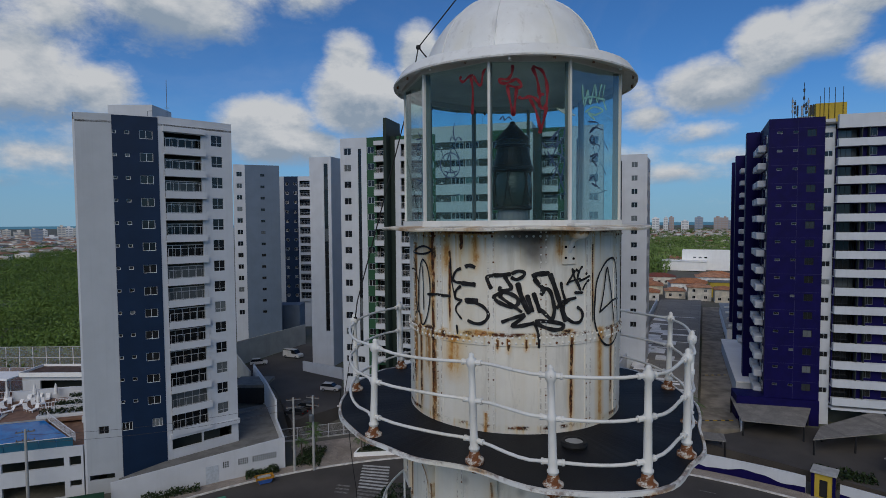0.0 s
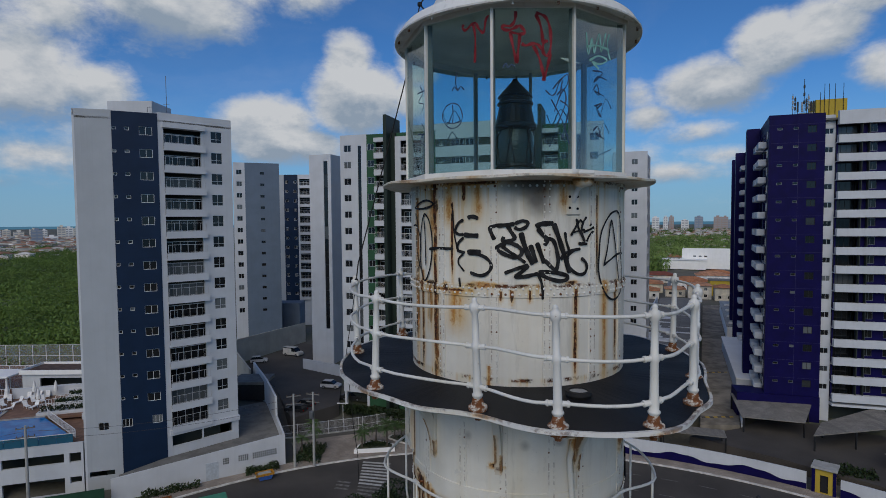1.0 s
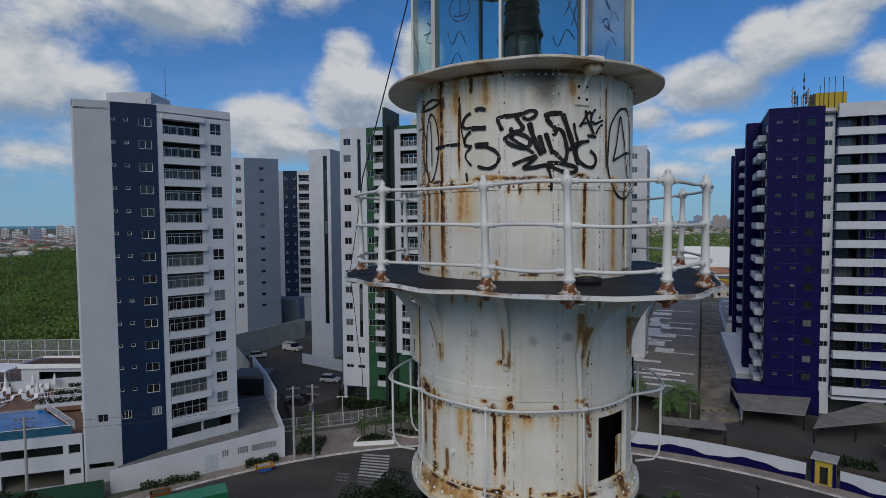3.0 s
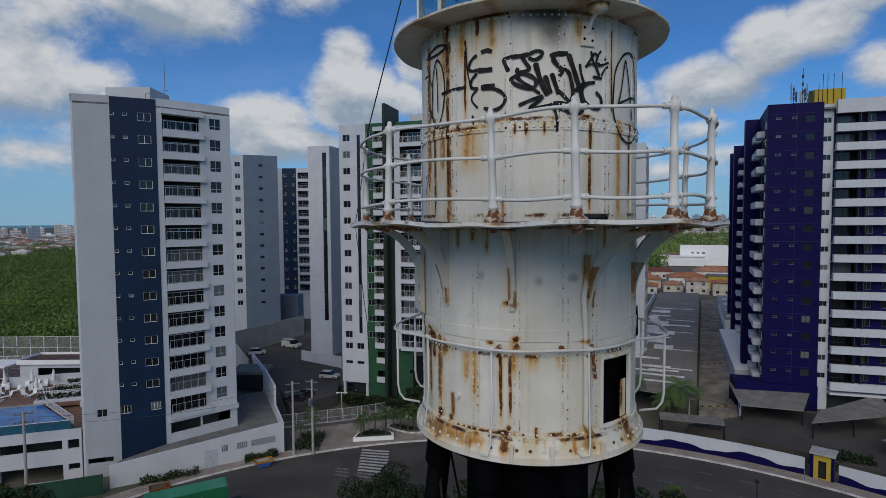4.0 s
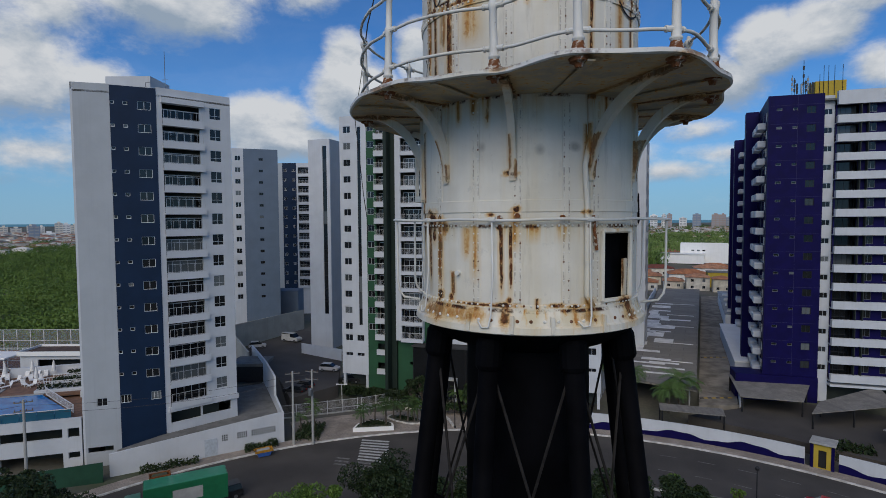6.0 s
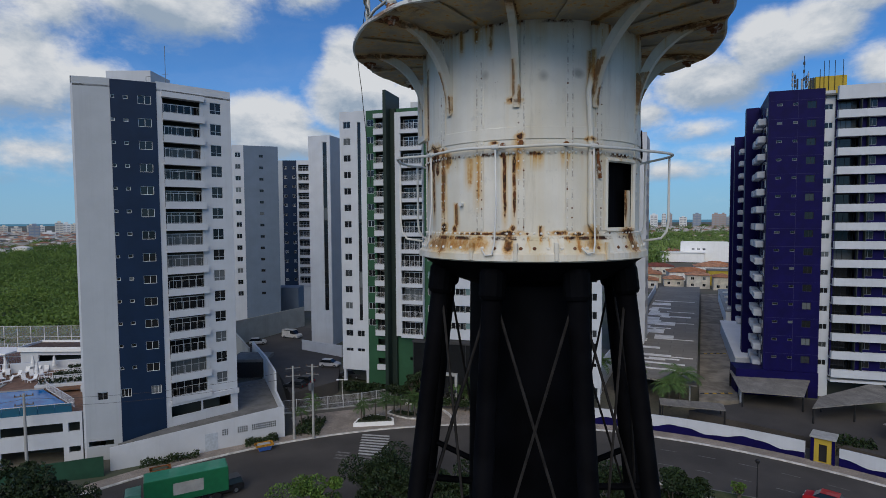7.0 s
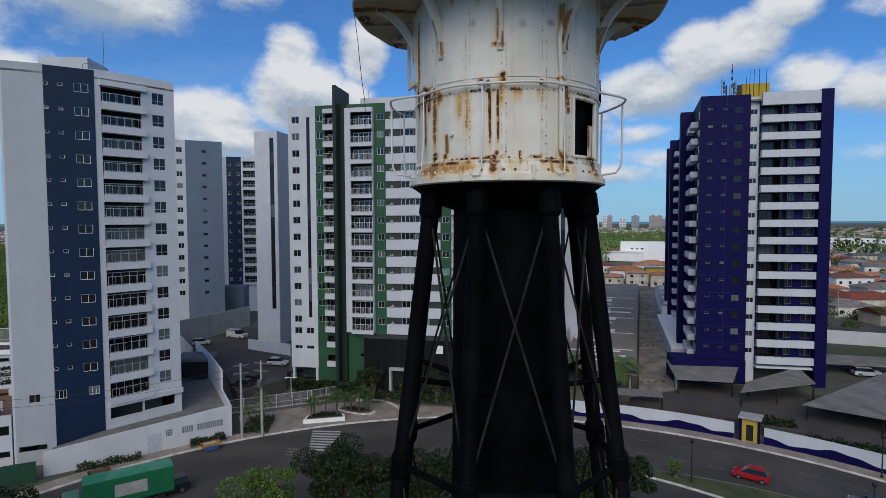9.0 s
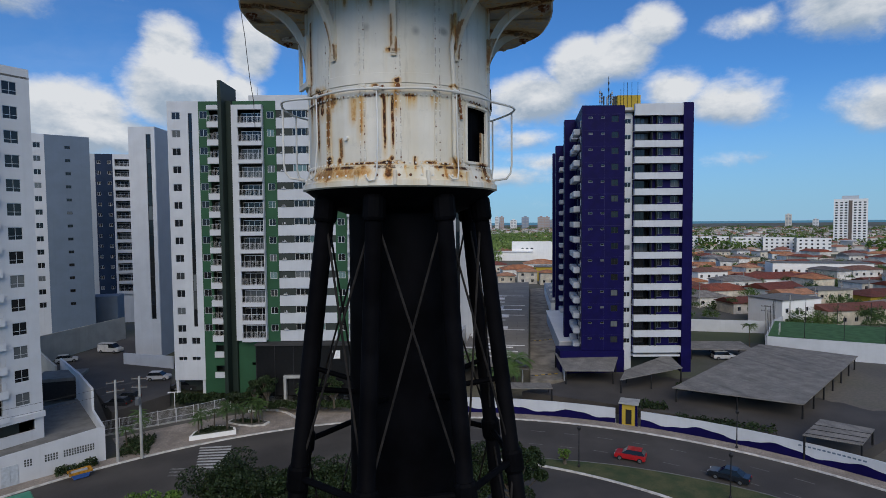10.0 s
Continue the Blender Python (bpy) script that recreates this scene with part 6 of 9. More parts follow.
    o = [G0 + U * q + V * r for q, r in ((0, 0.02), (total, 0.02), (total, 16), (0, 16))]
    outline = [(p.x, p.y) for p in o]
    back_walls(b, outline, (0,), 4.6, top, WHITE_WALL)
    part("roof", prism(bmesh.new(), outline, top - 1.2, top - 0.9), CONCRETE, b)
    core = [G0 + U * q + V * r for q, r in ((0.5, 2.2), (total - 0.5, 2.2), (total - 0.5, 15), (0.5, 15))]
    part("core", prism(bmesh.new(), [(p.x, p.y) for p in core], 2.2, top - 1.3), DARK_BAND, b)
    part("stair_house", boxes((11.5, 33, 5, 12, top - 0.9, 52.2)), WHITE_WALL, b, m=m)
    for x, y in ((13.0, 5.2), (20.5, 5.2), (24.5, 5.2)):
        part("lightning_rod", tube(bmesh.new(), [(x, y, 52.2), (x, y, 53.6)], 0.03, 5), GREY_METAL, b, m=m)


build_green()


def simple_tower(label, m, sections, z0, top, deep, pitch=2.9, rows=13, first=47.3, side_mat=None):
    """A farther tower: sections are (x0, x1, wall material, kind) with kind windows, slot, small or balconies."""
    b = thing("apartment_building", label, "apartment building")
    for x0, x1, mat, kind in sections:
        holes = []
        mid = (x0 + x1) / 2
        for i in range(rows):
            z = first - pitch * i
            if kind == "windows":
                holes.append((mid - 0.65, mid + 0.65, z, z + 1.2))
                window(b, mid, z, 1.3, 1.2, m)
            elif kind == "small":
                holes.append((mid - 0.5, mid + 0.5, z + 0.1, z + 0.75))
                window(b, mid, z + 0.1, 1.0, 0.65, m, split=2, sill=False, frame_mat=BLACK_METAL)
            elif kind == "two":
                for q in (x0 + (x1 - x0) * 0.2, x0 + (x1 - x0) * 0.8):
                    holes.append((q - 0.45, q + 0.45, z, z + 0.9))
                    window(b, q, z, 0.9, 0.9, m, frame_mat=WHITE_METAL)
            elif kind == "balconies":
                holes.append((x0 + 0.5, x1 - 0.2, z - 0.7, z + 1.35))
                balcony(b, m, x0 + 0.4, x1 - 0.1, z - 1.5, 0.85, 0.4, 0.9, WHITE_WALL, side=False)
            elif kind == "slot":
                window(b, mid, z - 1.4, round(x1 - x0 - 0.06, 2), 2.86, m, split=1, sill=False, frame_mat=BLACK_METAL)
        if kind == "slot":
            part("wall", panel(x0, x1, z0, first - pitch * (rows - 1) - 1.42, (), 0.3), WHITE_WALL, b, m=m)
            part("wall", panel(x0, x1, first + 1.5, top, (), 0.3), WHITE_WALL, b, m=m)
        else:
            part("wall", panel(x0, x1, z0, top, holes, 0.3), mat, b, m=m)
    x0, x1 = sections[0][0], sections[-1][1]
    side = side_mat or WHITE_WALL
    part("side_wall", boxes((x0, x0 + 0.3, 0.31, deep, z0, top - 0.01)), WHITE_WALL, b, m=m)
    part("side_wall", boxes((x1 - 0.3, x1, 0.31, deep, z0, top - 0.01)), side, b, m=m)
    part("back_wall", boxes((x0, x1, deep, deep + 0.3, z0, top)), WHITE_WALL, b, m=m)
    part("roof", boxes((x0 + 0.31, x1 - 0.31, 0.31, deep - 0.01, top - 1.2, top - 0.9)), CONCRETE, b, m=m)
    part("core", boxes((x0 + 0.4, x1 - 0.4, 2.0, deep - 0.5, z0, top - 1.3)), DARK_BAND, b, m=m)
    return b


# grey block, navy block and white block up the side street
simple_tower("grey rendered apartment block with small dark windows", face(-52.2, 138, -41.9, 142)[0], [(0, 2.7, WHITE_WALL, "windows"), (2.71, 11.0, GREY_WALL, "small")], 1.5, 50.2, 12, rows=13, first=47.2, side_mat=GREY_WALL)
simple_tower("white and navy apartment block behind its neighbours", face(-52.0, 172, -41.0, 172)[0], [(0, 2.6, PALE_GREY, ""), (2.61, 6.9, NAVY_WALL, "two"), (6.91, 12.5, WHITE_WALL, "balconies")], 1.5, 50.0, 12, rows=13, first=47.3)
white_end = simple_tower("white apartment block with a tall dark glazed slot", face(-30.1, 125, -24.9, 123.4)[0], [(0, 3.6, WHITE_WALL, ""), (3.61, 4.6, WHITE_WALL, "slot"), (4.61, 5.4, WHITE_WALL, "")], 1.5, 50.2, 14, rows=13, first=47.2, side_mat=PALE_GREY)
side_block = simple_tower("white apartment block with stacked windows and glass slot", face(37.2, 121, 44.0, 119)[0], [(0, 1.0, WHITE_WALL, ""), (1.01, 1.9, WHITE_WALL, "slot"), (1.91, 7.1, WHITE_WALL, "windows")], 0.8, 49.8, 10, rows=13, first=47.0)
m = face(44.0, 119.05, 44.0 + 0.4226 * 8, 119.05 + 0.9063 * 8)[0]
holes = [(x - 0.8, x + 0.8, 45.0 - 2.9 * i, 46.5 - 2.9 * i) for i in range(13) for x in (2.0, 5.6)]
part("wing_wall", panel(0, 8, 0.8, 49.2, holes, 0.3), WHITE_WALL, side_block, m=m)
for x0, x1, z0, z1 in holes:
    window(side_block, (x0 + x1) / 2, z0, 1.6, 1.5, m)
part("wing_core", boxes((0.1, 7.9, 0.9, 3.2, 0.8, 48.9)), DARK_BAND, side_block, m=m)


def build_indigo():
    S = Vector((0.4226, 0.9063, 0))
    R0 = Vector((54.02, 91.84, 0))
    b = thing("apartment_building", "indigo tiled apartment tower with white balcony bands", "apartment building")
    m = pose(R0.x, R0.y, 0, 0, 0, -16.7)
    pitch, rows, top = 2.99, 15, 52.0
    holes = []
    for i in range(rows):
        z = 48.92 - pitch * i
        for x, w, h, dz in ((6.2, 1.3, 1.16, 0.0), (1.6, 0.8, 0.42, 0.6), (3.9, 0.7, 0.42, 0.6)):
            holes.append((x - w / 2, x + w / 2, z + dz, z + dz + h))
            window(b, x, z + dz, w, h, m, split=2 if w > 1 else 1, sill=False, frame_mat=BLACK_METAL if w > 1 else GREY_METAL)
    part("wall", panel(0, 8.05, 1.5, top, holes, 0.3), PURPLE_WALL, b, "indigo tiled wall with pale joints", m=m)
    joints = bmesh.new()
    for i in range(rows + 1):
        box(joints, 0, 8.05, -0.012, -0.003, 50.35 - pitch * i, 50.38 - pitch * i)
    box(joints, 4.25, 4.28, -0.013, -0.003, 2, top)
    tagged(part("tile_joints", joints, JOINT_INDIGO, b, m=m), kind="stuff")
    # white recess strip with one window a floor
    holes = []
    mr = m @ Matrix.Translation((0, 0.7, 0))
    for i in range(rows):
        z = 48.64 - pitch * i
        holes.append((8.25, 9.4, z, z + 0.9))
        window(b, 8.825, z, 1.15, 0.9, mr, sill=False)
    part("wall", panel(8.06, 9.69, 1.5, top - 0.3, holes, 0.3), WHITE_WALL, b, "white recessed strip", m=mr)
    # balcony bands
    for i in range(rows):
        z = 47.04 - pitch * i
        part("band", boxes((9.7, 18.7, -0.75, 0.0, z, z + 1.25), bevel=0.02), WHITE_WALL, b, "white balcony parapet band", m=m)
        part("soffit", boxes((9.7, 18.7, 0.0, 1.6, z, z + 0.15)), WHITE_WALL, b, m=m)
        holes = [(9.9, 12.9, z + 0.3, z + 2.9), (14.0, 15.3, z + 1.6, z + 2.85), (16.8, 18.5, z + 1.6, z + 2.85)]
        part("strip", panel(9.7, 18.7, z + 0.16, z + 2.98, holes, 0.2), PURPLE_WALL, b, "indigo window strip", m=m @ Matrix.Translation((0, 0.25, 0)))
        window(b, 14.65, z + 1.6, 1.3, 1.25, m @ Matrix.Translation((0, 0.25, 0)), sill=False, frame_mat=GREY_METAL)
        window(b, 17.65, z + 1.6, 1.7, 1.25, m @ Matrix.Translation((0, 0.25, 0)), sill=False, frame_mat=GREY_METAL)
        window(b, 11.4, z + 0.35, 3.0, 2.5, m @ Matrix.Translation((0, 1.2, 0)), split=4, sill=False, frame_mat=BLACK_METAL)
        for q in (12.9, 13.9):
            part("divider", boxes((q, q + 0.1, -0.6, 0.25, z + 1.25, z + 2.99)), DARK_BAND, b, m=m)
    part("band", boxes((9.7, 18.7, -0.75, 0.0, 49.95, top + 0.1)), WHITE_WALL, b, m=m)
    part("pillar", boxes((18.71, 20.55, -0.9, 0.6, 1.0, top + 0.25)), PURPLE_WALL, b, "indigo corner pillar", m=m)
    # receding flank with rounded white balconies
    fl = face(R0.x + S.x * 33, R0.y + S.y * 33, R0.x, R0.y)[0]
    part("wall", panel(0, 32.99, 1.5, top, (), 0.3), PURPLE_WALL, b, m=fl)
    for i in range(rows):
        z = 47.0 - pitch * i
        for q in (26.2, 20.2):
            bal = part("balcony", boxes((q, q + 3.6, -1.3, 0.0, z, z + 1.15), bevel=0.12), WHITE_WALL, b, "white projecting balcony", m=fl)
            part("balcony_window", boxes((q + 0.2, q + 3.4, -0.08, -0.01, z + 1.2, z + 2.8)), GLASS, bal)
        window(b, 30.9, z + 1.3, 1.2, 1.3, fl @ Matrix.Translation((0, -0.1, 0)), y=0)
    part("flank_fin", boxes((14.5, 17.5, -2.2, 0.0, 1.0, top + 0.2)), PURPLE_WALL, b, m=fl)
    part("flank_fin", boxes((6.5, 9.0, -1.6, 0.0, 1.0, top - 0.6)), PURPLE_WALL, b, m=fl)
    # roof, tank room and aerials
    o = [R0 + U * p + S * q for p, q in ((0, 0), (20.5, 0), (20.5, 33), (0, 33))]
    part("roof", prism(bmesh.new(), [(p.x, p.y) for p in o], top - 1.2, top - 0.9), CONCRETE, b)
    part("back_wall", prism(bmesh.new(), [((R0 + U * p + S * q).x, (R0 + U * p + S * q).y) for p, q in ((0, 33.3), (20.5, 33.3), (20.5, 33.6), (0, 33.6))][::1], 0, top), PURPLE_WALL, b)
    part("side_wall", prism(bmesh.new(), [((R0 + U * p + S * q).x, (R0 + U * p + S * q).y) for p, q in ((20.2, 0.6), (20.55, 0.6), (20.55, 33.2), (20.2, 33.2))], 0, top), PURPLE_WALL, b)
    part("core", prism(bmesh.new(), [((R0 + U * p + S * q).x, (R0 + U * p + S * q).y) for p, q in ((0.6, 2.4), (20, 2.4), (20, 32.5), (0.6, 32.5))], 0.5, top - 1.3), DARK_BAND, b)
    part("tank_room", boxes((8.8, 13.4, 7.0, 11.0, top - 0.9, 55.4)), YELLOW_WALL, b, "ochre roof tank room", m=m)
    part("stair_house", boxes((6.4, 8.79, 7.6, 12.0, top - 0.9, 53.4)), WHITE_WALL, b, m=m)
    random.seed(8)
    for k in range(9):
        x = 5.2 + 0.40 * k + random.uniform(-0.15, 0.15)
        h = random.uniform(2.4, 4.4) + (3.4 if k == 4 else 0)
        bm = tube(bmesh.new(), [(x, 6.5, top - 0.9), (x, 6.5, top - 0.9 + 1.2 + h)], 0.05, 5)
        for q in range(3):
            box(bm, x - 0.12, x + 0.12, 6.38, 6.62, top + 0.4 + h * (0.35 + 0.2 * q), top + 0.4 + h * (0.35 + 0.2 * q) + 0.55)
        part("aerial", bm, BLACK_METAL if k % 3 else GREY_METAL, b, m=m)
    for x in (9.4, 10.0, 10.7, 11.6, 12.8):
        part("aerial", tube(bmesh.new(), [(x, 6.9, top - 0.9), (x, 6.9, 56.6 if x < 10 else 58.0)], 0.045, 5), BLACK_METAL, b, m=m)
    # blue low wing at the foot
    part("foot_wing", boxes((-4.2, 8.0, -0.55, 4.0, 0.8, 5.6)), PURPLE_WALL, b, m=m)
    part("canopy", boxes((9.7, 18.6, -0.6, 1.6, 4.4, 4.75)), WHITE_WALL, b, m=m)
    # second tower behind in line
    R1 = R0 + S * 42
    b2 = thing("apartment_building", "second indigo tower with white balconies, farther back", "apartment building")
    fl = face(R1.x + S.x * 42, R1.y + S.y * 42, R1.x, R1.y)[0]
    part("wall", panel(0, 42, 1.5, top, (), 0.3), PURPLE_WALL, b2, m=fl)
    for i in range(rows):
        z = 47.0 - pitch * i
        for q in (32.0, 20.0):
            part("balcony", boxes((q, q + 4.2, -1.3, 0.0, z, z + 1.15), bevel=0.12), WHITE_WALL, b2, m=fl)
    for q in (26.0, 8.0):
        part("flank_fin", boxes((q, q + 3.0, -2.0, 0.0, 1.0, top)), PURPLE_WALL, b2, m=fl)
    o = [R1 + U * p + S * q for p, q in ((0.31, 0), (20.5, 0), (20.5, 42), (0.31, 42))]
    part("body", prism(bmesh.new(), [(p.x, p.y) for p in o], 0.5, top - 0.9), PURPLE_WALL, b2)


build_indigo()


# ---- leaves and bark ----
def leaf_material(name, a, b):
    n = Nodes(name)
    c = n.mix(n.island(), a, b)
    c = n.mix(n.ramp(n.noise(0.6, 3, n.where(world=True)), 0.35, 0.7, 0, 0.5), c, tuple(v * 0.5 for v in a))
    c = n.mix(n.ramp(n.noise(0.035, 5, n.where(world=True)), 0.42, 0.66, 0, 0.7), c, tuple(min(1, v * 1.25) for v in b))
    return n.done(c, 0.6, 0, 0.3)


LEAF = leaf_material("dark_tree_leaf", (0.008, 0.018, 0.006), (0.026, 0.046, 0.013))
LEAF_BRIGHT = leaf_material("bright_bush_leaf", (0.05, 0.10, 0.015), (0.10, 0.17, 0.03))
MANGROVE = leaf_material("mangrove_leaf", (0.055, 0.105, 0.018), (0.120, 0.190, 0.036))
PALM_LEAF = leaf_material("palm_leaf", (0.025, 0.055, 0.015), (0.07, 0.12, 0.03))
BARK = plain("grey_brown_bark", (0.10, 0.085, 0.065), 0.95, var=0.4, scale=6, bump=0.5)


def quads_mesh(name, centres, sizes, rng, flat=0.0):
    """Many small leaf cards, each turned its own way."""
    n = len(centres)
    a = rng.normal(size=(n, 3))
    a[:, 2] *= 1 - flat
    a /= np.linalg.norm(a, axis=1)[:, None]
    b = np.cross(a, rng.normal(size=(n, 3)))
    b /= np.linalg.norm(b, axis=1)[:, None]
    s = np.asarray(sizes).reshape(-1, 1)
    tip = centres + a * s * 0.9
    pts = np.stack([centres - a * s * 0.9, centres + b * s * 0.42 + a * s * 0.1, tip, centres - b * s * 0.42 + a * s * 0.1], 1).reshape(-1, 3)
    me = bpy.data.meshes.new(name)
    me.vertices.add(4 * n)
    me.vertices.foreach_set("co", pts.astype(np.float32).ravel())
    me.loops.add(4 * n)
    me.loops.foreach_set("vertex_index", np.arange(4 * n, dtype=np.int32))
    me.polygons.add(n)
    me.polygons.foreach_set("loop_start", np.arange(0, 4 * n, 4, dtype=np.int32))
    me.update(calc_edges=True)
    return me


# ---- street side of the navy and white building ----
def walls_line(points, z0s, tops, thick, mat, name="wall", label="", category="wall", kind=""):
    """A free-standing wall along plan points with its own top height at each point."""
    bm = bmesh.new()
    for (a, b), (za, zb), (ta, tb) in zip(zip(points, points[1:]), zip(z0s, z0s[1:]), zip(tops, tops[1:])):
        a, b = Vector((*a, 0)), Vector((*b, 0))
        n = Vector((-(b - a).y, (b - a).x, 0)).normalized() * thick
        lo = [bm.verts.new(v) for v in (a + Vector((0, 0, za)), b + Vector((0, 0, zb)), b + n + Vector((0, 0, zb)), a + n + Vector((0, 0, za)))]
        hi = [bm.verts.new(v) for v in (a + Vector((0, 0, ta)), b + Vector((0, 0, tb)), b + n + Vector((0, 0, tb)), a + n + Vector((0, 0, ta)))]
        bm.faces.new(hi), bm.faces.new(lo[::-1])
        for i in range(4):
            bm.faces.new((lo[i], lo[(i + 1) % 4], hi[(i + 1) % 4], hi[i]))
    return bm


def build_podium():
    w0, w1 = (-41.94, 67.6), (-23.3, 77.9)
    wall = solid("boundary_wall", walls_line([w0, w1], [-0.2, -0.2], [2.9, 4.5], 0.3, WHITE_WALL), WHITE_WALL, "white street wall with a door and pierced vent blocks", "wall")
    m, length = face(*w0, *w1)
    part("gate", boxes((11.0, 12.6, -0.06, 0.0, 0.1, 2.5), (11.78, 11.83, -0.09, -0.06, 0.1, 2.5)), plain("pale_blue_door", (0.45, 0.50, 0.55), 0.5), wall, "pale double street door", m=m)
    for x0, x1 in ((13.2, 14.1), (15.2, 16.7), (17.1, 20.6)):
        vents = bmesh.new()
        z0 = 1.9
        x = x0
        while x < x1 - 0.2:
            for k in range(3):
                box(vents, x, x + 0.17, -0.02, 0.02, z0 + 0.3 * k, z0 + 0.3 * k + 0.22)
            x += 0.28
        part("vent_blocks", vents, DARK_BAND, wall, "pierced concrete vent blocks", m=m)
    # terrace behind the wall, with its side parapet
    outline = [(-41.9, 68.2), (-23.4, 78.3), (-30.6, 96.5), (-36.8, 104), (-40, 99), (-30.4, 80.4), (-37.7, 74.2)]
    solid("terrace", prism(bmesh.new(), [(-41.3, 68.3), (-23.7, 78.1), (-31.0, 97.5), (-38.5, 92.2), (-31, 79.8), (-38, 73.2)], -0.3, 3.2), CONCRETE, "weathered concrete terrace at the building's foot", "terrace", kind="structure")
    solid("side_parapet", walls_line([(-23.3, 77.9), (-26.5, 85.0), (-26.52, 85.05), (-31.3, 95.5), (-38.6, 110)], [-0.2, -0.2, -0.2, -0.2, 1.0], [4.5, 4.7, 7.7, 7.5, 7.0], -0.3, WHITE_WALL), WHITE_WALL, "white ramp parapet wall", "wall")
    solid("ramp_slab", boxes((-38.4, -32.0, 97.4, 103.0, 6.0, 6.5)), CONCRETE, "concrete slab over the dark garage ramp", "slab")
    # black sheet added for the shade in the open ramp mouth
    solid("roller_shutter", boxes((-38.2, -31.5, 97.4, 97.69, 3.2, 5.99)), BLACK_METAL, "dark panel standing in for the shaded ramp opening", "shutter")
    # pool podium
    A0 = Vector((-46.9, 70.15, 0))
    left = Vector((-0.955, -0.296, 0))
    end = A0 + left * 34
    m, w = face(end.x, end.y, A0.x, A0.y)
    pod = thing("pool_podium", "white parking podium with dark openings and pool on top", "podium")
    holes = []
    for x0, x1 in ((1, 7), (8, 14), (15, 23.5), (25.0, 31.8), (32.4, 33.7)):
        holes += [(x0, x1, 4.25, 5.45), (x0, x1, 0.2 if x1 < 32 else 1.5, 2.3)]
    part("wall", panel(0, w - 0.02, -0.2, 6.75, holes, 0.35), WHITE_WALL, pod, "white podium front", m=m)
    part("dark_hall", boxes((0, w, 3.5, 3.7, 0, 6.0)), DARK_BAND, pod, m=m)
    part("floor", boxes((0, w, 0.36, 3.49, 2.9, 3.1)), CONCRETE, pod, m=m)
    part("deck", boxes((0, w - 3, 10.5, 26, 6.9, 7.28), (0, w, 0.36, 10.49, 6.1, 6.54), (w - 7.6, w, 10.49, 26, 6.1, 6.55)), plain("terracotta_pool_deck", (0.20, 0.115, 0.075), 0.8, var=0.3, scale=1.2), pod, "terracotta pool deck", m=m)
    n = Nodes("pool_water")
    water = n.done(n.mix(n.ramp(n.noise(0.7, 4), 0.3, 0.7), (0.002, 0.085, 0.30), (0.008, 0.17, 0.46)), 0.12, 0.0, 0.12)
    n.bump(n.noise(4, 3), 0.2, 0.02)
    part("pool_water", prism(bmesh.new(), [(4, 0.7), (w - 1.4, 0.7), (w - 7.8, 10.4), (4, 10.4)], 6.55, 7.35), water, pod, "bright blue pool water", m=m)
    part("pool_water", boxes((5, w - 14.5, 12.2, 15.0, 6.55, 7.3)), water, pod, m=m)
    part("pool_rim", boxes((4, w - 7.7, 10.41, 11.0, 6.6, 7.42), (4.6, w - 14.1, 11.6, 12.19, 6.6, 7.4), (w - 14.49, w - 14.0, 12.2, 15.3, 6.6, 7.4)), PALE_CONCRETE, pod, m=m)
    n = Nodes("blue_pool_glass")
    pg = n.done((0.02, 0.10, 0.16), 0.05)
    for k in range(12):
        part("glass_panel", boxes((10.0 + k * 1.9, 11.84 + k * 1.9, 0.4, 0.44, 6.7, 7.85)), pg, pod, m=m)
    part("handrail", boxes((9.7, w - 1, 0.37, 0.47, 7.86, 7.92)), WHITE_METAL, pod, m=m)

    def fence(x0, y0, x1, y1, z, h, gap=0.35):
        mm, ww = face(x0, y0, x1, y1)
        bm = boxes((0, ww, -0.03, 0.03, z + h - 0.08, z + h), (0, ww, -0.03, 0.03, z + 0.1, z + 0.16))
        k = 0.0
        while k < ww:
            box(bm, k, k + 0.06, -0.02, 0.02, z, z + h - 0.08)
            k += gap
        return mm, bm

    for x0, y0, x1, y1 in ((w - 1.0, 0.6, w - 7.4, 10.6), (w - 7.4, 10.6, w - 9.5, 16), (w - 9.5, 16, w - 3, 18), (4, 24.5, w - 8, 24.5)):
        mm, bm = fence(x0, y0, x1, y1, 7.2, 1.15)
        part("fence", bm, WHITE_METAL, pod, m=m @ mm)
    # planters and low walls beside the tower's gable
    for x0, y0, x1, y1, h in ((w - 4, 16, w + 4, 18.5, 1.2), (w - 3, 10, w + 3, 12, 0.9), (w - 6, 20, w + 6, 20.4, 2.6), (w - 16, 22, w + 6, 22.5, 2.2)):
        part("planter", boxes((x0, x1, y0, y1, 6.6, 6.6 + h)), WHITE_WALL, pod, m=m)
    for k in range(4):
        x0, y0 = w - 9.2 + 1.1 * k, 11.4 + 2.7 * k
        tier = part("planter", boxes((x0, w - 1.0, y0, y0 + 1.5, 6.6, 7.7 + 0.3 * k), bevel=0.04), WHITE_WALL, pod, "stepped white planter beside the pool", m=m)
        rng = np.random.default_rng(500 + k)
        pts = rng.random((500, 3)) * np.array([w - 1.6 - x0, 1.0, 0.7]) + np.array([x0 + 0.3, y0 + 0.25, 7.7 + 0.3 * k])
        tagged(part("planting", quads_mesh("planting", pts, 0.14 + 0.14 * rng.random(500), rng), LEAF, tier), kind="stuff")
        mm, bm = fence(x0, y0 + 1.6, w - 3.0, y0 + 1.6, 7.6 + 0.3 * k, 1.0)
        part("fence", bm, WHITE_METAL, pod, m=m @ mm)
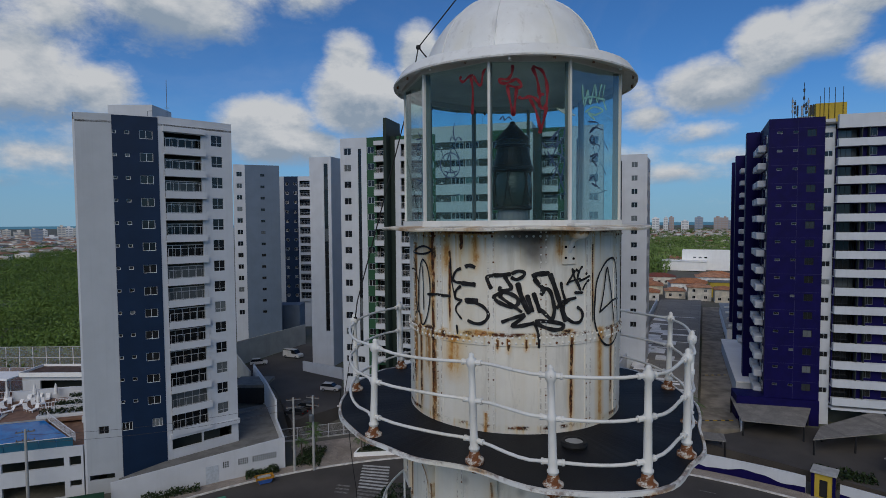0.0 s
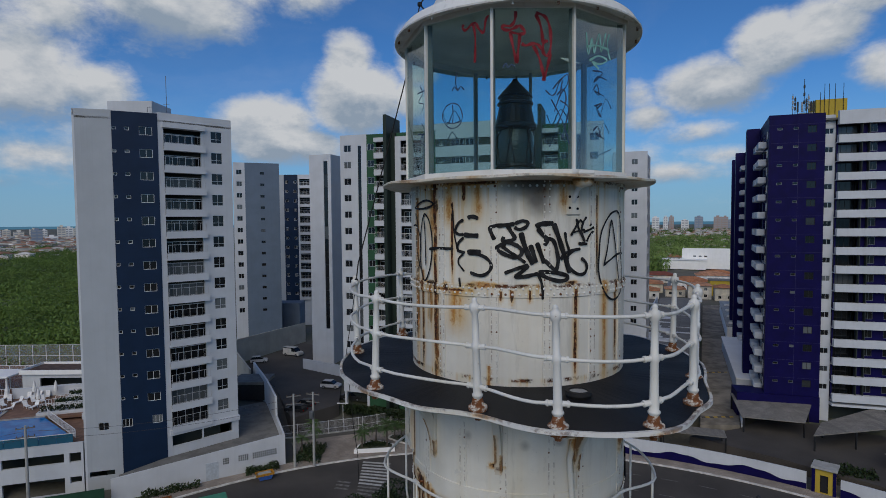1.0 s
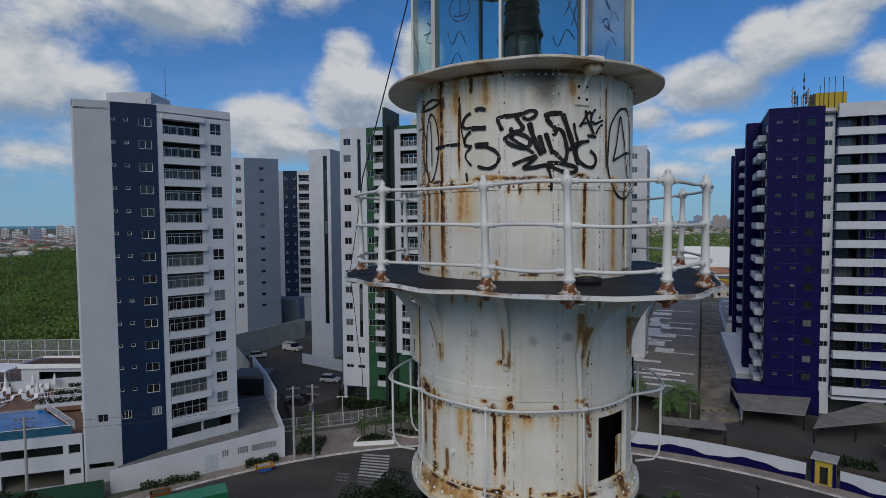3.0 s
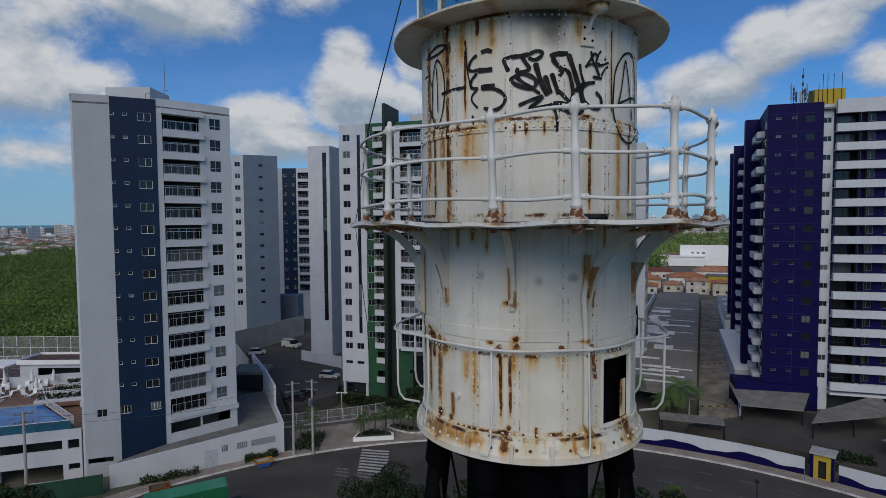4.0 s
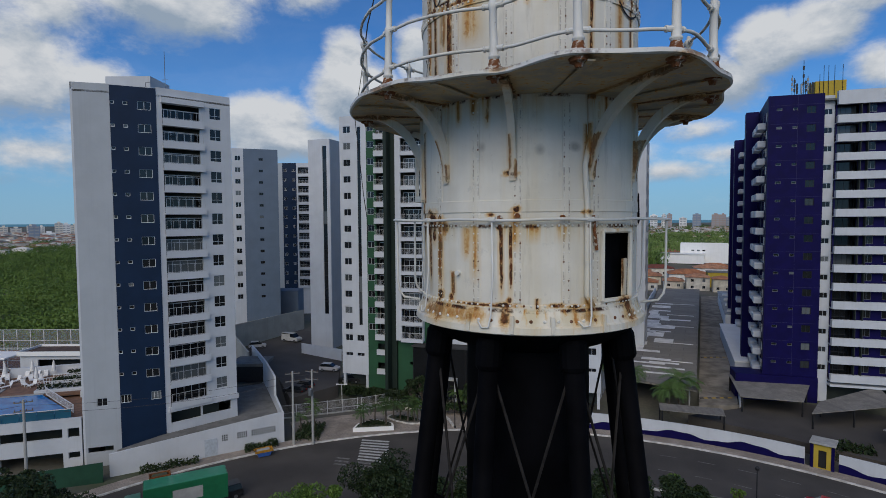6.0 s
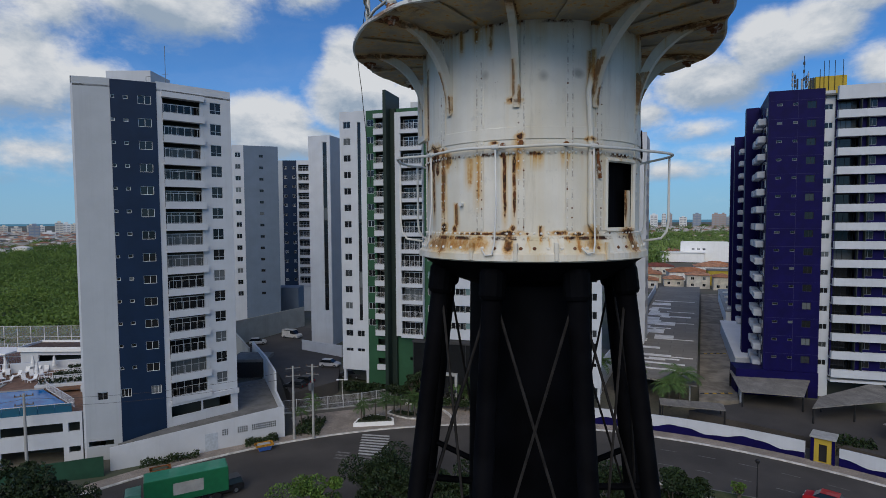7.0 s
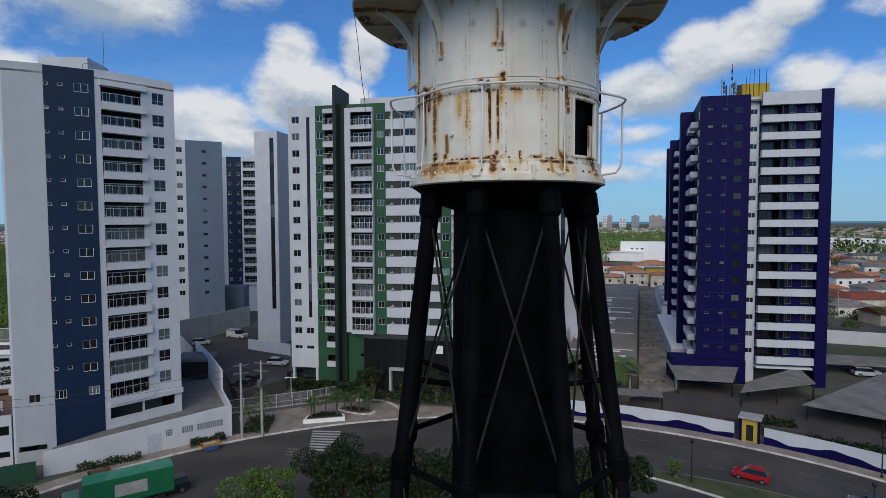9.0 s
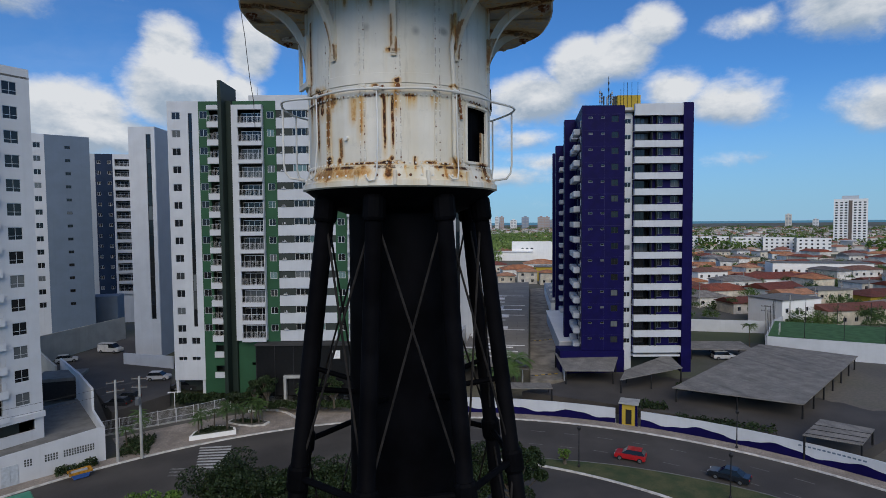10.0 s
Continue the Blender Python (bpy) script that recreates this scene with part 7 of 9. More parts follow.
    # poolside chairs and closed parasols, separate things
    white_plastic = plain("white_plastic", (0.75, 0.75, 0.74), 0.45)
    cloth = plain("white_parasol_cloth", (0.72, 0.72, 0.70), 0.9)
    random.seed(21)
    proto = thing("sun_lounger", "white plastic lounger on the pool deck", "lounger", group="pool loungers")
    part("seat", boxes((-0.3, 0.3, -0.8, 0.5, 0.28, 0.36), bevel=0.02), white_plastic, proto)
    part("backrest", boxes((-0.3, 0.3, 0.0, 0.06, 0.0, 0.75), bevel=0.02), white_plastic, proto, m=pose(0, 0.48, 0.34, -28))
    for sx, sy in itertools.product((-0.24, 0.24), (-0.7, 0.4)):
        part("leg", boxes((sx - 0.03, sx + 0.03, sy - 0.03, sy + 0.03, 0, 0.279)), white_plastic, proto)
    shade = thing("parasol", "closed white parasol on the pool deck", "parasol", group="closed parasols")
    part("pole", tube(bmesh.new(), [(0, 0, 0), (0, 0, 2.7)], 0.03, 6), WHITE_METAL, shade)
    part("canopy", lathe(bmesh.new(), [(0.05, 2.65), (0.16, 2.3), (0.28, 1.5), (0.33, 0.95), (0.2, 0.9)], 9), cloth, shade)
    first = True
    for k in range(24):
        p = m @ at(12.5 + (k % 8) * 1.5 + random.uniform(-0.4, 0.4), 16.2 + 2.4 * (k // 8) + random.uniform(-0.5, 0.5), 7.28, random.uniform(-50, 50))
        if first:
            proto.matrix_basis = p
            first = False
        else:
            copy_thing(proto, p)
    spots = [(14.0, 20.4), (17.5, 21.5), (23.2, 17.2), (21.0, 22.0), (24.2, 21.2)]
    shade.matrix_basis = m @ at(*spots[0], 7.28)
    for s in spots[1:]:
        copy_thing(shade, m @ at(*s, 7.28))
    # sports court behind, fenced with posts and mesh
    court = thing("sports_court", "fenced sports court with white posts and red floor", "court")
    part("floor", boxes((-104, -66, 104, 122, 3.0, 3.6)), plain("red_court_floor", (0.17, 0.08, 0.06), 0.9, var=0.3), court)
    net = Nodes("wire_mesh")
    tr, df, mx = (net.tree.nodes.new(k) for k in ("ShaderNodeBsdfTransparent", "ShaderNodeBsdfDiffuse", "ShaderNodeMixShader"))
    df.inputs[0].default_value = (0.5, 0.52, 0.52, 1)
    mx.inputs[0].default_value = 0.16
    net.tree.links.new(tr.outputs[0], mx.inputs[1])
    net.tree.links.new(df.outputs[0], mx.inputs[2])
    net.tree.links.new(mx.outputs[0], net.tree.nodes["Material Output"].inputs["Surface"])
    for (x0, y0), (x1, y1) in (((-104, 104), (-66, 104)), ((-66, 104), (-66, 122)), ((-104, 122), (-66, 122))):
        mm, ww = face(x0, y0, x1, y1)
        part("mesh_fence", boxes((0, ww, -0.02, 0.02, 3.6, 8.0)), net.mat, court, "wire mesh fence", m=mm)
        for k in range(int(ww // 3) + 1):
            part("post", boxes((3 * k - 0.06, 3 * k + 0.06, -0.06, 0.06, 3.6, 8.1)), WHITE_METAL, court, m=mm)
        part("rail", boxes((0, ww, -0.04, 0.04, 8.1, 8.2)), WHITE_METAL, court, m=mm)
        part("rail", boxes((0, ww, -0.04, 0.04, 5.7, 5.78)), WHITE_METAL, court, m=mm)
    pav = thing("pool_pavilion", "low white pavilion with flat roof beside the court", "pavilion")
    part("wall", panel(0, 12.5, 3, 8.2, [(3.2, 11.6, 4.0, 7.4)], 0.3), WHITE_WALL, pav, "white front wall with one wide dark opening", m=at(-76, 98))
    part("side_wall", boxes((-76, -75.7, 98.31, 103.5, 3, 8.2)), WHITE_WALL, pav)
    part("dark_hall", boxes((-75.6, -63.6, 101.0, 101.2, 3, 8.1)), DARK_BAND, pav)
    part("roof", boxes((-76.2, -63.3, 97.8, 103.7, 8.21, 8.5)), plain("brown_roof_membrane", (0.10, 0.065, 0.05), 0.9, var=0.35, scale=0.8), pav, "dark brown flat roof")
    part("parapet", boxes((-76.3, -63.2, 97.6, 97.79, 8.1, 8.9), (-76.4, -76.21, 97.8, 103.7, 8.1, 8.9), (-76.3, -63.2, 103.71, 103.9, 8.1, 8.9)), LIFTED_WHITE, pav)
    shelter = thing("pool_awning", "flat white roof on posts beside the sports court", "shelter")
    part("roof", boxes((-92, -78, 97, 102.5, 7.6, 7.9), bevel=0.05), LIFTED_WHITE, shelter)
    for x in (-91.6, -85, -78.4):
        for y in (97.4, 102.1):
            part("post", boxes((x - 0.12, x + 0.12, y - 0.12, y + 0.12, 0.0, 7.6)), WHITE_METAL, shelter)
    # green hoarding by the street
    solid("hoarding", walls_line([(-60, 60.5), (-41.9, 66.2)], [-0.2, -0.2], [2.0, 2.5], 0.1, None), plain("dark_green_hoarding", (0.012, 0.055, 0.030), 0.6, var=0.3, scale=0.5), "dark green street hoarding", "hoarding")


build_podium()


# ---- forecourt of the green building ----
def street_pole(x, y, h, turn=0.0, transformer=False, z=0.1):
    p = thing("utility_pole", "grey concrete utility pole with crossarms", "utility pole", at(x, y, z, turn), group="utility poles")
    part("shaft", tube(bmesh.new(), [(0, 0, 0), (0, 0, h)], [0.2, 0.13], 10), PALE_CONCRETE, p)
    for z in (h - 0.4, h - 1.5):
        arm = part("crossarm", boxes((-1.0, 1.0, -0.06, 0.06, z, z + 0.12)), CONCRETE, p)
        for k in (-0.9, -0.3, 0.3, 0.9):
            part("insulator", lathe(bmesh.new(), [(0.05, 0), (0.07, 0.06), (0.04, 0.1), (0.06, 0.16), (0.0, 0.2)], 8), plain("brown_insulator", (0.10, 0.05, 0.03), 0.3) if "ins" not in cache else cache["ins"], arm, m=Matrix.Translation((k, 0, z + 0.12)))
    if transformer:
        part("transformer", lathe(bmesh.new(), [(0.0, h - 3.6), (0.3, h - 3.6), (0.33, h - 3.5), (0.33, h - 2.7), (0.3, h - 2.6), (0.0, h - 2.6)], 14, m=Matrix.Translation((0, -0.5, 0))), GREY_METAL, p, "grey pole transformer")
    return p


def wire(a, b, sag, r=0.02, label="thin black overhead cable"):
    a, b = Vector(a), Vector(b)
    pts = [a.lerp(b, k / 16) - Vector((0, 0, sag * 4 * (k / 16) * (1 - k / 16))) for k in range(17)]
    return solid("overhead_cable", tube(bmesh.new(), pts, r, 5), BLACK_METAL, label, "cable", group="overhead cables")


street_pole(-21.4, 77.0, 10.6, 20)
street_pole(-18.7, 77.2, 10.8, -15, True)
street_pole(-51.5, 66.5, 10.2, 25)
for dz in (0.0, 0.12):
    wire((-51.5, 66.5, 9.6 - dz * 8), (-21.4, 77.0, 10.1 - dz * 8), 0.9)
    wire((-21.4, 77.0, 10.0 - dz * 8), (-18.7, 77.2, 10.3 - dz * 8), 0.1)
    wire((-90, 50, 9.6 - dz * 8), (-51.5, 66.5, 9.6 - dz * 8), 1.0)


def broad_tree(seed, h, spread, mat, count=5200, leaf=0.26, m=None, label="dense dark green broadleaf tree", group="street trees"):
    rng = np.random.default_rng(seed)
    random.seed(seed)
    t = thing("tree", label, "tree", m, group)
    bm = tube(bmesh.new(), [(0, 0, -0.1), (0.08, 0.05, h * 0.2), (0.0, 0.1, h * 0.45)], [0.26, 0.2, 0.15], 8)
    tips = []
    for k in range(20):
        a = 2.4 * k + random.uniform(-0.3, 0.3)
        r = spread * random.uniform(0.25, 0.85)
        z = h * random.uniform(0.5, 0.95) - 0.12 * r * r / spread
        tip = Vector((r * math.cos(a), r * math.sin(a), z))
        tube(bm, [(0, 0.05, h * random.uniform(0.2, 0.4)), tip * 0.5 + Vector((0, 0, h * 0.12)), tip], [0.12, 0.07, 0.03], 6)
        tips.append(tip)
    part("trunk", bm, BARK, t)
    tips.append(Vector((0, 0, h * 0.92)))
    lobes = np.array([list(p) for p in tips])
    pick = rng.integers(0, len(lobes), count)
    d = rng.normal(size=(count, 3))
    d /= np.linalg.norm(d, axis=1)[:, None]
    rad = spread * (0.14 + 0.24 * rng.random(len(lobes)))[pick][:, None] * (0.55 + 0.5 * rng.random((count, 1)) ** 0.5)
    pts = lobes[pick] + d * rad * np.array([1, 1, 0.75])
    part("crown", quads_mesh("crown", pts, leaf * (0.6 + 0.8 * rng.random(count)), rng), mat, t)
    return t


def frond_mesh(length, droop, leaflets=13, width=0.55):
    bm = bmesh.new()
    pts = []
    for k in range(7):
        w = k / 6
        pts.append(Vector((length * w * (1 - 0.25 * droop * w), 0, length * (0.42 * w - 0.62 * droop * w * w))))
    tube(bm, pts, [0.035, 0.03, 0.025, 0.02, 0.016, 0.012, 0.006], 4)
    for k in range(leaflets):
        w = 0.16 + 0.82 * k / (leaflets - 1)
        i = min(5, int(w * 6))
        p = pts[i].lerp(pts[i + 1], w * 6 - i)
        way = (pts[i + 1] - pts[i]).normalized()
        for s in (-1, 1):
            ln = width * (1.15 - 0.75 * abs(w - 0.45) * 2 * 0.6)
            tip = p + way * ln * 0.55 + Vector((0, s * ln, -0.30 * ln))
            q = way * 0.030 * length / 2
            bm.faces.new([bm.verts.new(v) for v in (p - q, p + q, tip)])
    me = bpy.data.meshes.new("frond")
    bm.to_mesh(me)
    bm.free()
    me.materials.append(PALM_LEAF)
    return me


def palm(x, y, z, h, size, seed, label="green coconut palm with arching fronds", group="palms", fronds=20):
    random.seed(seed)
    t = thing("palm_tree", label, "palm tree", at(x, y, z, random.uniform(0, 360)), group)
    lean = random.uniform(-0.25, 0.25)
    part("trunk", tube(bmesh.new(), [(0, 0, -0.2), (lean * 0.3, 0, h * 0.4), (lean, 0, h)], [0.17 * size ** 0.5, 0.12 * size ** 0.5, 0.09 * size ** 0.5], 8), BARK, t)
    for k in range(fronds):
        key = ("frond", round(size, 1), k % 3)
        if key not in cache:
            cache[key] = frond_mesh(2.3 * size, (0.7, 1.05, 1.35)[k % 3], 20, 0.52 * size)
        part("frond", cache[key], None, t, m=Matrix.Translation((lean, 0, h - 0.05)) @ Matrix.Rotation(2.4 * k, 4, "Z") @ Matrix.Rotation(radians(random.uniform(-28, 14)), 4, "Y"))
    return t


def hedge(name, x0, x1, y0, y1, z, h, count, mat, m, seed, label, leaf=0.22):
    rng = np.random.default_rng(seed)
    p = rng.random((count, 3)) * np.array([x1 - x0, y1 - y0, h]) + np.array([x0, y0, z])
    p[:, 2] += 0.15 * np.sin(p[:, 0] * 2.1)
    return solid(name, quads_mesh(name, p, leaf * (0.6 + 0.8 * rng.random(count)), rng), mat, label, "shrub", m, kind="stuff")


def build_forecourt():
    # white planter and kerbed island with palms before the entrance
    beds = (([(-13.7, 81.4), (-7.6, 82.1), (-7.8, 83.5), (-10.8, 85.2), (-13.3, 83.3)], 0.75, "white-walled planter with palms and low shrubs", 5),
            ([(-9.3, 87.2), (-7.4, 85.5), (-5.4, 84.4), (-3.7, 84.4), (-3.0, 85.3), (-4.4, 86.7), (-6.2, 87.7), (-8.7, 88.3)], 0.36, "kerbed planting island with young palms", 6))
    for k, (outline, h, label, count) in enumerate(beds):
        n = len(outline)
        cx, cy = sum(p[0] for p in outline) / n, sum(p[1] for p in outline) / n
        pl = solid("planter", prism(bmesh.new(), outline, 0.1, h), LIFTED_WHITE if k == 0 else KERB, label, "planter", group="forecourt planters")
        part("earth", prism(bmesh.new(), [(cx + (x - cx) * 0.88, cy + (y - cy) * 0.88) for x, y in outline], h - 0.05, h + 0.04), SOIL, pl)
        rng = np.random.default_rng(40 + k)
        w = rng.dirichlet(np.ones(n), 700)
        at_xy = w @ np.array(outline)
        leaves = np.column_stack([at_xy[:, 0], at_xy[:, 1], h - 0.1 + 0.4 * rng.random(700)])
        solid("shrub", quads_mesh("shrub", leaves, 0.12 + 0.12 * rng.random(700), rng), LEAF, "low dark shrubs in the planter", "shrub", kind="stuff")
        for q in range(count):
            x, y = outline[q % n]
            palm(cx + (x - cx) * 0.62, cy + (y - cy) * 0.62, h - 0.1, 2.3 + 0.55 * (q % 3), 0.75, 60 + 7 * k + q, "slender young palm in the planter", "planter palms", 12)
    solid("drive_kerb", walls_line([(-6.5, 91.6), (-2.4, 90.8), (-0.6, 88.9), (0.7, 86.0), (1.3, 83.4)], [0.0] * 5, [0.38] * 5, 0.32, None), KERB, "white curved kerb round the entrance drive", "kerb", kind="structure")
    for x, y, h in ((2.2, 89.2, 3.6), (3.4, 88.0, 3.2), (2.6, 90.4, 4.0)):
        palm(x, y, 0.15, h, 0.9, 300 + int(10 * h), "young palm beside the entrance drive", "street palms", 13)
    # fence and gate
    pts = [(-26.3, 87.2), (-13.8, 91.3), (-8.2, 93.8), (2.5, 91.6), (18, 87.4)]
    fence = thing("metal_fence", "pale steel fence with bars and gate panels", "fence")
    bars = bmesh.new()
    for (ax, ay), (bx, by) in zip(pts, pts[1:]):
        m, w = face(ax, ay, bx, by)
        za, zb = land(ax, ay), land(bx, by)
        n = int(w / 0.15)
        for k in range(n + 1):
            x = w * k / n
            z = za + (zb - za) * k / n
            box(bars, x - 0.011, x + 0.011, -0.011, 0.011, z + 0.2, z + 2.2, m)
        for k in range(int(w / 2.5) + 1):
            x = min(w, 2.5 * k)
            z = za + (zb - za) * x / w
            part("post", boxes((x - 0.06, x + 0.06, -0.06, 0.06, z - 0.1, z + 2.3)), ALUMINIUM, fence, m=m)
        slope = math.degrees(math.atan2(zb - za, w))
        part("plinth", walls_line([(ax, ay), (bx, by)], [za - 0.4, zb - 0.4], [za + 0.22, zb + 0.22], 0.18, None), PALE_CONCRETE, fence)
        for h in (0.2, 0.9, 2.15):
            part("rail", boxes((0, math.hypot(w, zb - za), -0.03, 0.03, 0, 0.06)), ALUMINIUM, fence, m=m @ pose(0, 0, za + h, 0, -slope, 0))
    tagged(part("fence_infill", bars, ALUMINIUM, fence), kind="stuff")
    # shrubs against the building
    m = pose(-18.06, 97.87, 0, 0, 0, -16.7)
    hedge("shrub", 1, 14, -2.6, -1.2, 1.6, 1.3, 2600, LEAF, m, 71, "dark shrubs along the green building", 0.3)
    hedge("shrub", 14, 30, -4.2, -3.1, 1.2, 0.9, 2200, LEAF, m, 72, "dark shrubs before the lobby", 0.3)
    for q, x in enumerate((14.6, 16.4, 24.5, 27.0)):
        broad_tree(230 + q, 4.6 + 0.5 * (q % 2), 1.5, LEAF, 1800, 0.2, m @ at(x, -4.0, 1.2), "small dark tree before the lobby", "lobby trees")
    hedge("shrub", -21.8, -18.2, 78.2, 83.6, 0.1, 1.1, 1500, LEAF, None, 73, "dark shrubs behind the utility poles", 0.2)
    for q, (x, y) in enumerate(((-21.2, 80.5), (-19.6, 82.2), (-20.4, 84.0))):
        palm(x, y, 0.2, 2.8 + 0.6 * q, 0.8, 90 + q, "young palm among street shrubs", "street palms", 11)
    # street wall and white walls up the side street
    solid("boundary_wall", walls_line([(-38.0, 107), (-48, 122), (-37.2, 147)], [0.5, 1.5, 2.0], [6.4, 8.6, 8.2], 0.3, None), CREAM_WALL, "plain pale boundary wall up the side street", "wall")
    solid("boundary_wall", walls_line([(-31.0, 119.5), (-21.0, 112.5)], [2.0, 2.0], [5.2, 5.4], 0.3, None), WHITE_WALL, "low white ramp wall beside the car park", "wall")
    solid("road", prism(bmesh.new(), [(-46, 122), (-33, 106), (-25, 88.5), (-18.6, 95.5), (-21, 112), (-31, 140), (-38, 146)], 0.5, 3.06), ASPHALT, "asphalt car park up the side street", "road", kind="structure")
    solid("gate_house", boxes((-47.5, -39.5, 150, 156, 1, 13.0)), GREY_WALL, "grey flat-roofed annex by the boundary wall", "annex")
    # lamp posts
    for x, y in ((-17.5, 93.5), (-4.2, 93.0)):
        lp = thing("street_lamp", "short white twin-head garden lamp", "lamp", at(x, y, land(x, y)), group="garden lamps")
        part("pole", tube(bmesh.new(), [(0, 0, 0), (0, 0, 3.4)], 0.05, 8), WHITE_METAL, lp)
        part("arm", boxes((-0.7, 0.7, -0.06, 0.06, 3.4, 3.5)), WHITE_METAL, lp)
        for s in (-0.75, 0.75):
            part("lamp_head", boxes((s - 0.22, s + 0.22, -0.14, 0.14, 3.36, 3.54), bevel=0.03), WHITE_METAL, lp)
    for b, r in ((-3, 63.1), (37.1, 47.6), (57, 48.0), (54.5, 63.2)):
        q = ring_point(b, r, 0.1)
        lp = thing("street_lamp", "dark slim street lamp post on the avenue", "lamp", at(q.x, q.y, 0.1), group="avenue lamps")
        part("pole", tube(bmesh.new(), [(0, 0, 0), (0, 0, 4.6)], [0.08, 0.05], 8), BLACK_METAL, lp)
        part("base", lathe(bmesh.new(), [(0.16, 0), (0.16, 0.25), (0.08, 0.4)], 10), BLACK_METAL, lp)
        part("lamp_head", lathe(bmesh.new(), [(0.05, 4.55), (0.2, 4.7), (0.24, 4.95), (0.1, 5.1), (0.0, 5.12)], 12), BLACK_METAL, lp)


build_forecourt()


# ---- avenue wall, gate kiosk and the indigo tower's grounds ----
def build_compound():
    r = 64.7

    def wave_wall(b0, b1, h0, h1):
        step = 0.5
        n = round((b1 - b0) / step)
        white, indigo = bmesh.new(), bmesh.new()
        for k in range(n):
            ba, bb = b0 + step * k, b0 + step * (k + 1)
            for bm, lo, hi, off in ((white, lambda b: 0.0, lambda b: h0 + (h1 - h0) * (b - b0) / (b1 - b0), 0.0), (indigo, lambda b: 0.0, lambda b: 0.98 + 0.32 * math.sin(b * 0.78) + 0.08 * math.sin(b * 2.3), -0.012)):
                pa, pb = ring_point(ba, r + off), ring_point(bb, r + off)
                qa, qb = ring_point(ba, r + 0.25), ring_point(bb, r + 0.25)
                v = [bm.verts.new((p.x, p.y, z)) for p, z in ((pa, lo(ba)), (pb, lo(bb)), (pb, hi(bb)), (pa, hi(ba)))]
                bm.faces.new(v)
                if bm is white:
                    w = [bm.verts.new((p.x, p.y, z)) for p, z in ((qa, lo(ba)), (qb, lo(bb)), (qb, hi(bb)), (qa, hi(ba)))]
                    bm.faces.new(w[::-1])
                    bm.faces.new((v[3], v[2], w[2], w[3]))
                else:
                    t = [bm.verts.new((p.x, p.y, hi(b))) for p, b in ((ring_point(bb, r - 0.001), bb), (ring_point(ba, r - 0.001), ba))]
                    bm.faces.new((v[3], v[2], t[0], t[1]))
        ob = solid("avenue_wall", white, WHITE_WALL, "white avenue wall with painted indigo wave along its foot", "wall")
        part("painted_wave", indigo, PURPLE_WALL, ob, "indigo wave-shaped dado")
        return ob

    wave_wall(12, 40.2, 2.5, 2.3)
    w = wave_wall(43.2, 78, 2.3, 2.3)
    # writing on the wall that cannot be made out: plain bars
    bars = bmesh.new()
    for k in range(14):
        q = ring_point(60.5 + 0.45 * k, r - 0.015)
        d = ring_point(60.5 + 0.45 * k + 0.3, r - 0.015)
        v = [bars.verts.new((p.x, p.y, z)) for p, z in ((q, 1.75), (d, 1.75), (d, 1.95), (q, 1.95))]
        bars.faces.new(v)
    part("faded_lettering", bars, GREY_WALL, w)
    # yellow gate kiosk
    q = ring_point(41.7, 64.4)
    k = thing("gate_kiosk", "small yellow and indigo gatehouse with dark doorway", "kiosk", at(q.x, q.y, 0, -41.7) @ Matrix.Diagonal((0.72, 0.8, 0.98, 1)))
    part("wall", panel(-1.55, 1.55, 0, 3.3, [(-0.6, 0.6, 0.2, 2.5)], 0.25), YELLOW_WALL, k)
    part("pier", boxes((-1.8, -1.3, -0.12, -0.01, 0, 3.2)), PURPLE_WALL, k)
    part("pier", boxes((1.3, 1.8, -0.12, -0.01, 0, 3.2)), PURPLE_WALL, k)
    part("body", boxes((-1.55, 1.55, 1.4, 2.6, 0, 3.29)), YELLOW_WALL, k)
    part("doorway", boxes((-0.6, 0.6, 0.3, 0.34, 0.2, 2.5)), BLACK_METAL, k)
    part("roof", boxes((-1.95, 1.95, -0.4, 2.9, 3.31, 3.55), bevel=0.03), PALE_CONCRETE, k)
    sheet = Nodes("grey_fibre_cement_sheet")
    wv = sheet.tree.nodes.new("ShaderNodeTexWave")
    wv.inputs["Scale"].default_value = 1.8
    sheet.put(sheet.where(), wv.inputs["Vector"])
    c = sheet.mix(sheet.ramp(sheet.noise(0.5, 7, None, 0.65), 0.3, 0.75), (0.17, 0.16, 0.143), (0.29, 0.272, 0.245))
    c = sheet.mix(sheet.ramp(sheet.noise(0.9, 4, sheet.where((1, 0.08, 1))), 0.5, 0.75, 0, 0.5), c, (0.05, 0.05, 0.05))
    c = sheet.mix(sheet.ramp(wv.outputs["Fac"], 0.1, 0.5, 0.4, 0.0), c, (0.075, 0.072, 0.066))
    sheet.bump(wv.outputs["Fac"], 0.6, 0.05)
    SHEET = sheet.done(c, 0.85)

    def carport(label, corners, z, tilt, posts=True, h=None):
        """A sheeted roof over plan corners with beams and posts."""
        t = thing("carport", label, "carport", group="carports")
        zs = [z, z, z + tilt, z + tilt]
        bm = bmesh.new()
        hi = [bm.verts.new((x, y, zz)) for (x, y), zz in zip(corners, zs)]
        lo = [bm.verts.new((x, y, zz - 0.14)) for (x, y), zz in zip(corners, zs)]
        bm.faces.new(hi), bm.faces.new(lo[::-1])
        for i in range(4):
            bm.faces.new((lo[i], lo[(i + 1) % 4], hi[(i + 1) % 4], hi[i]))
        part("roof_sheet", bm, SHEET, t)
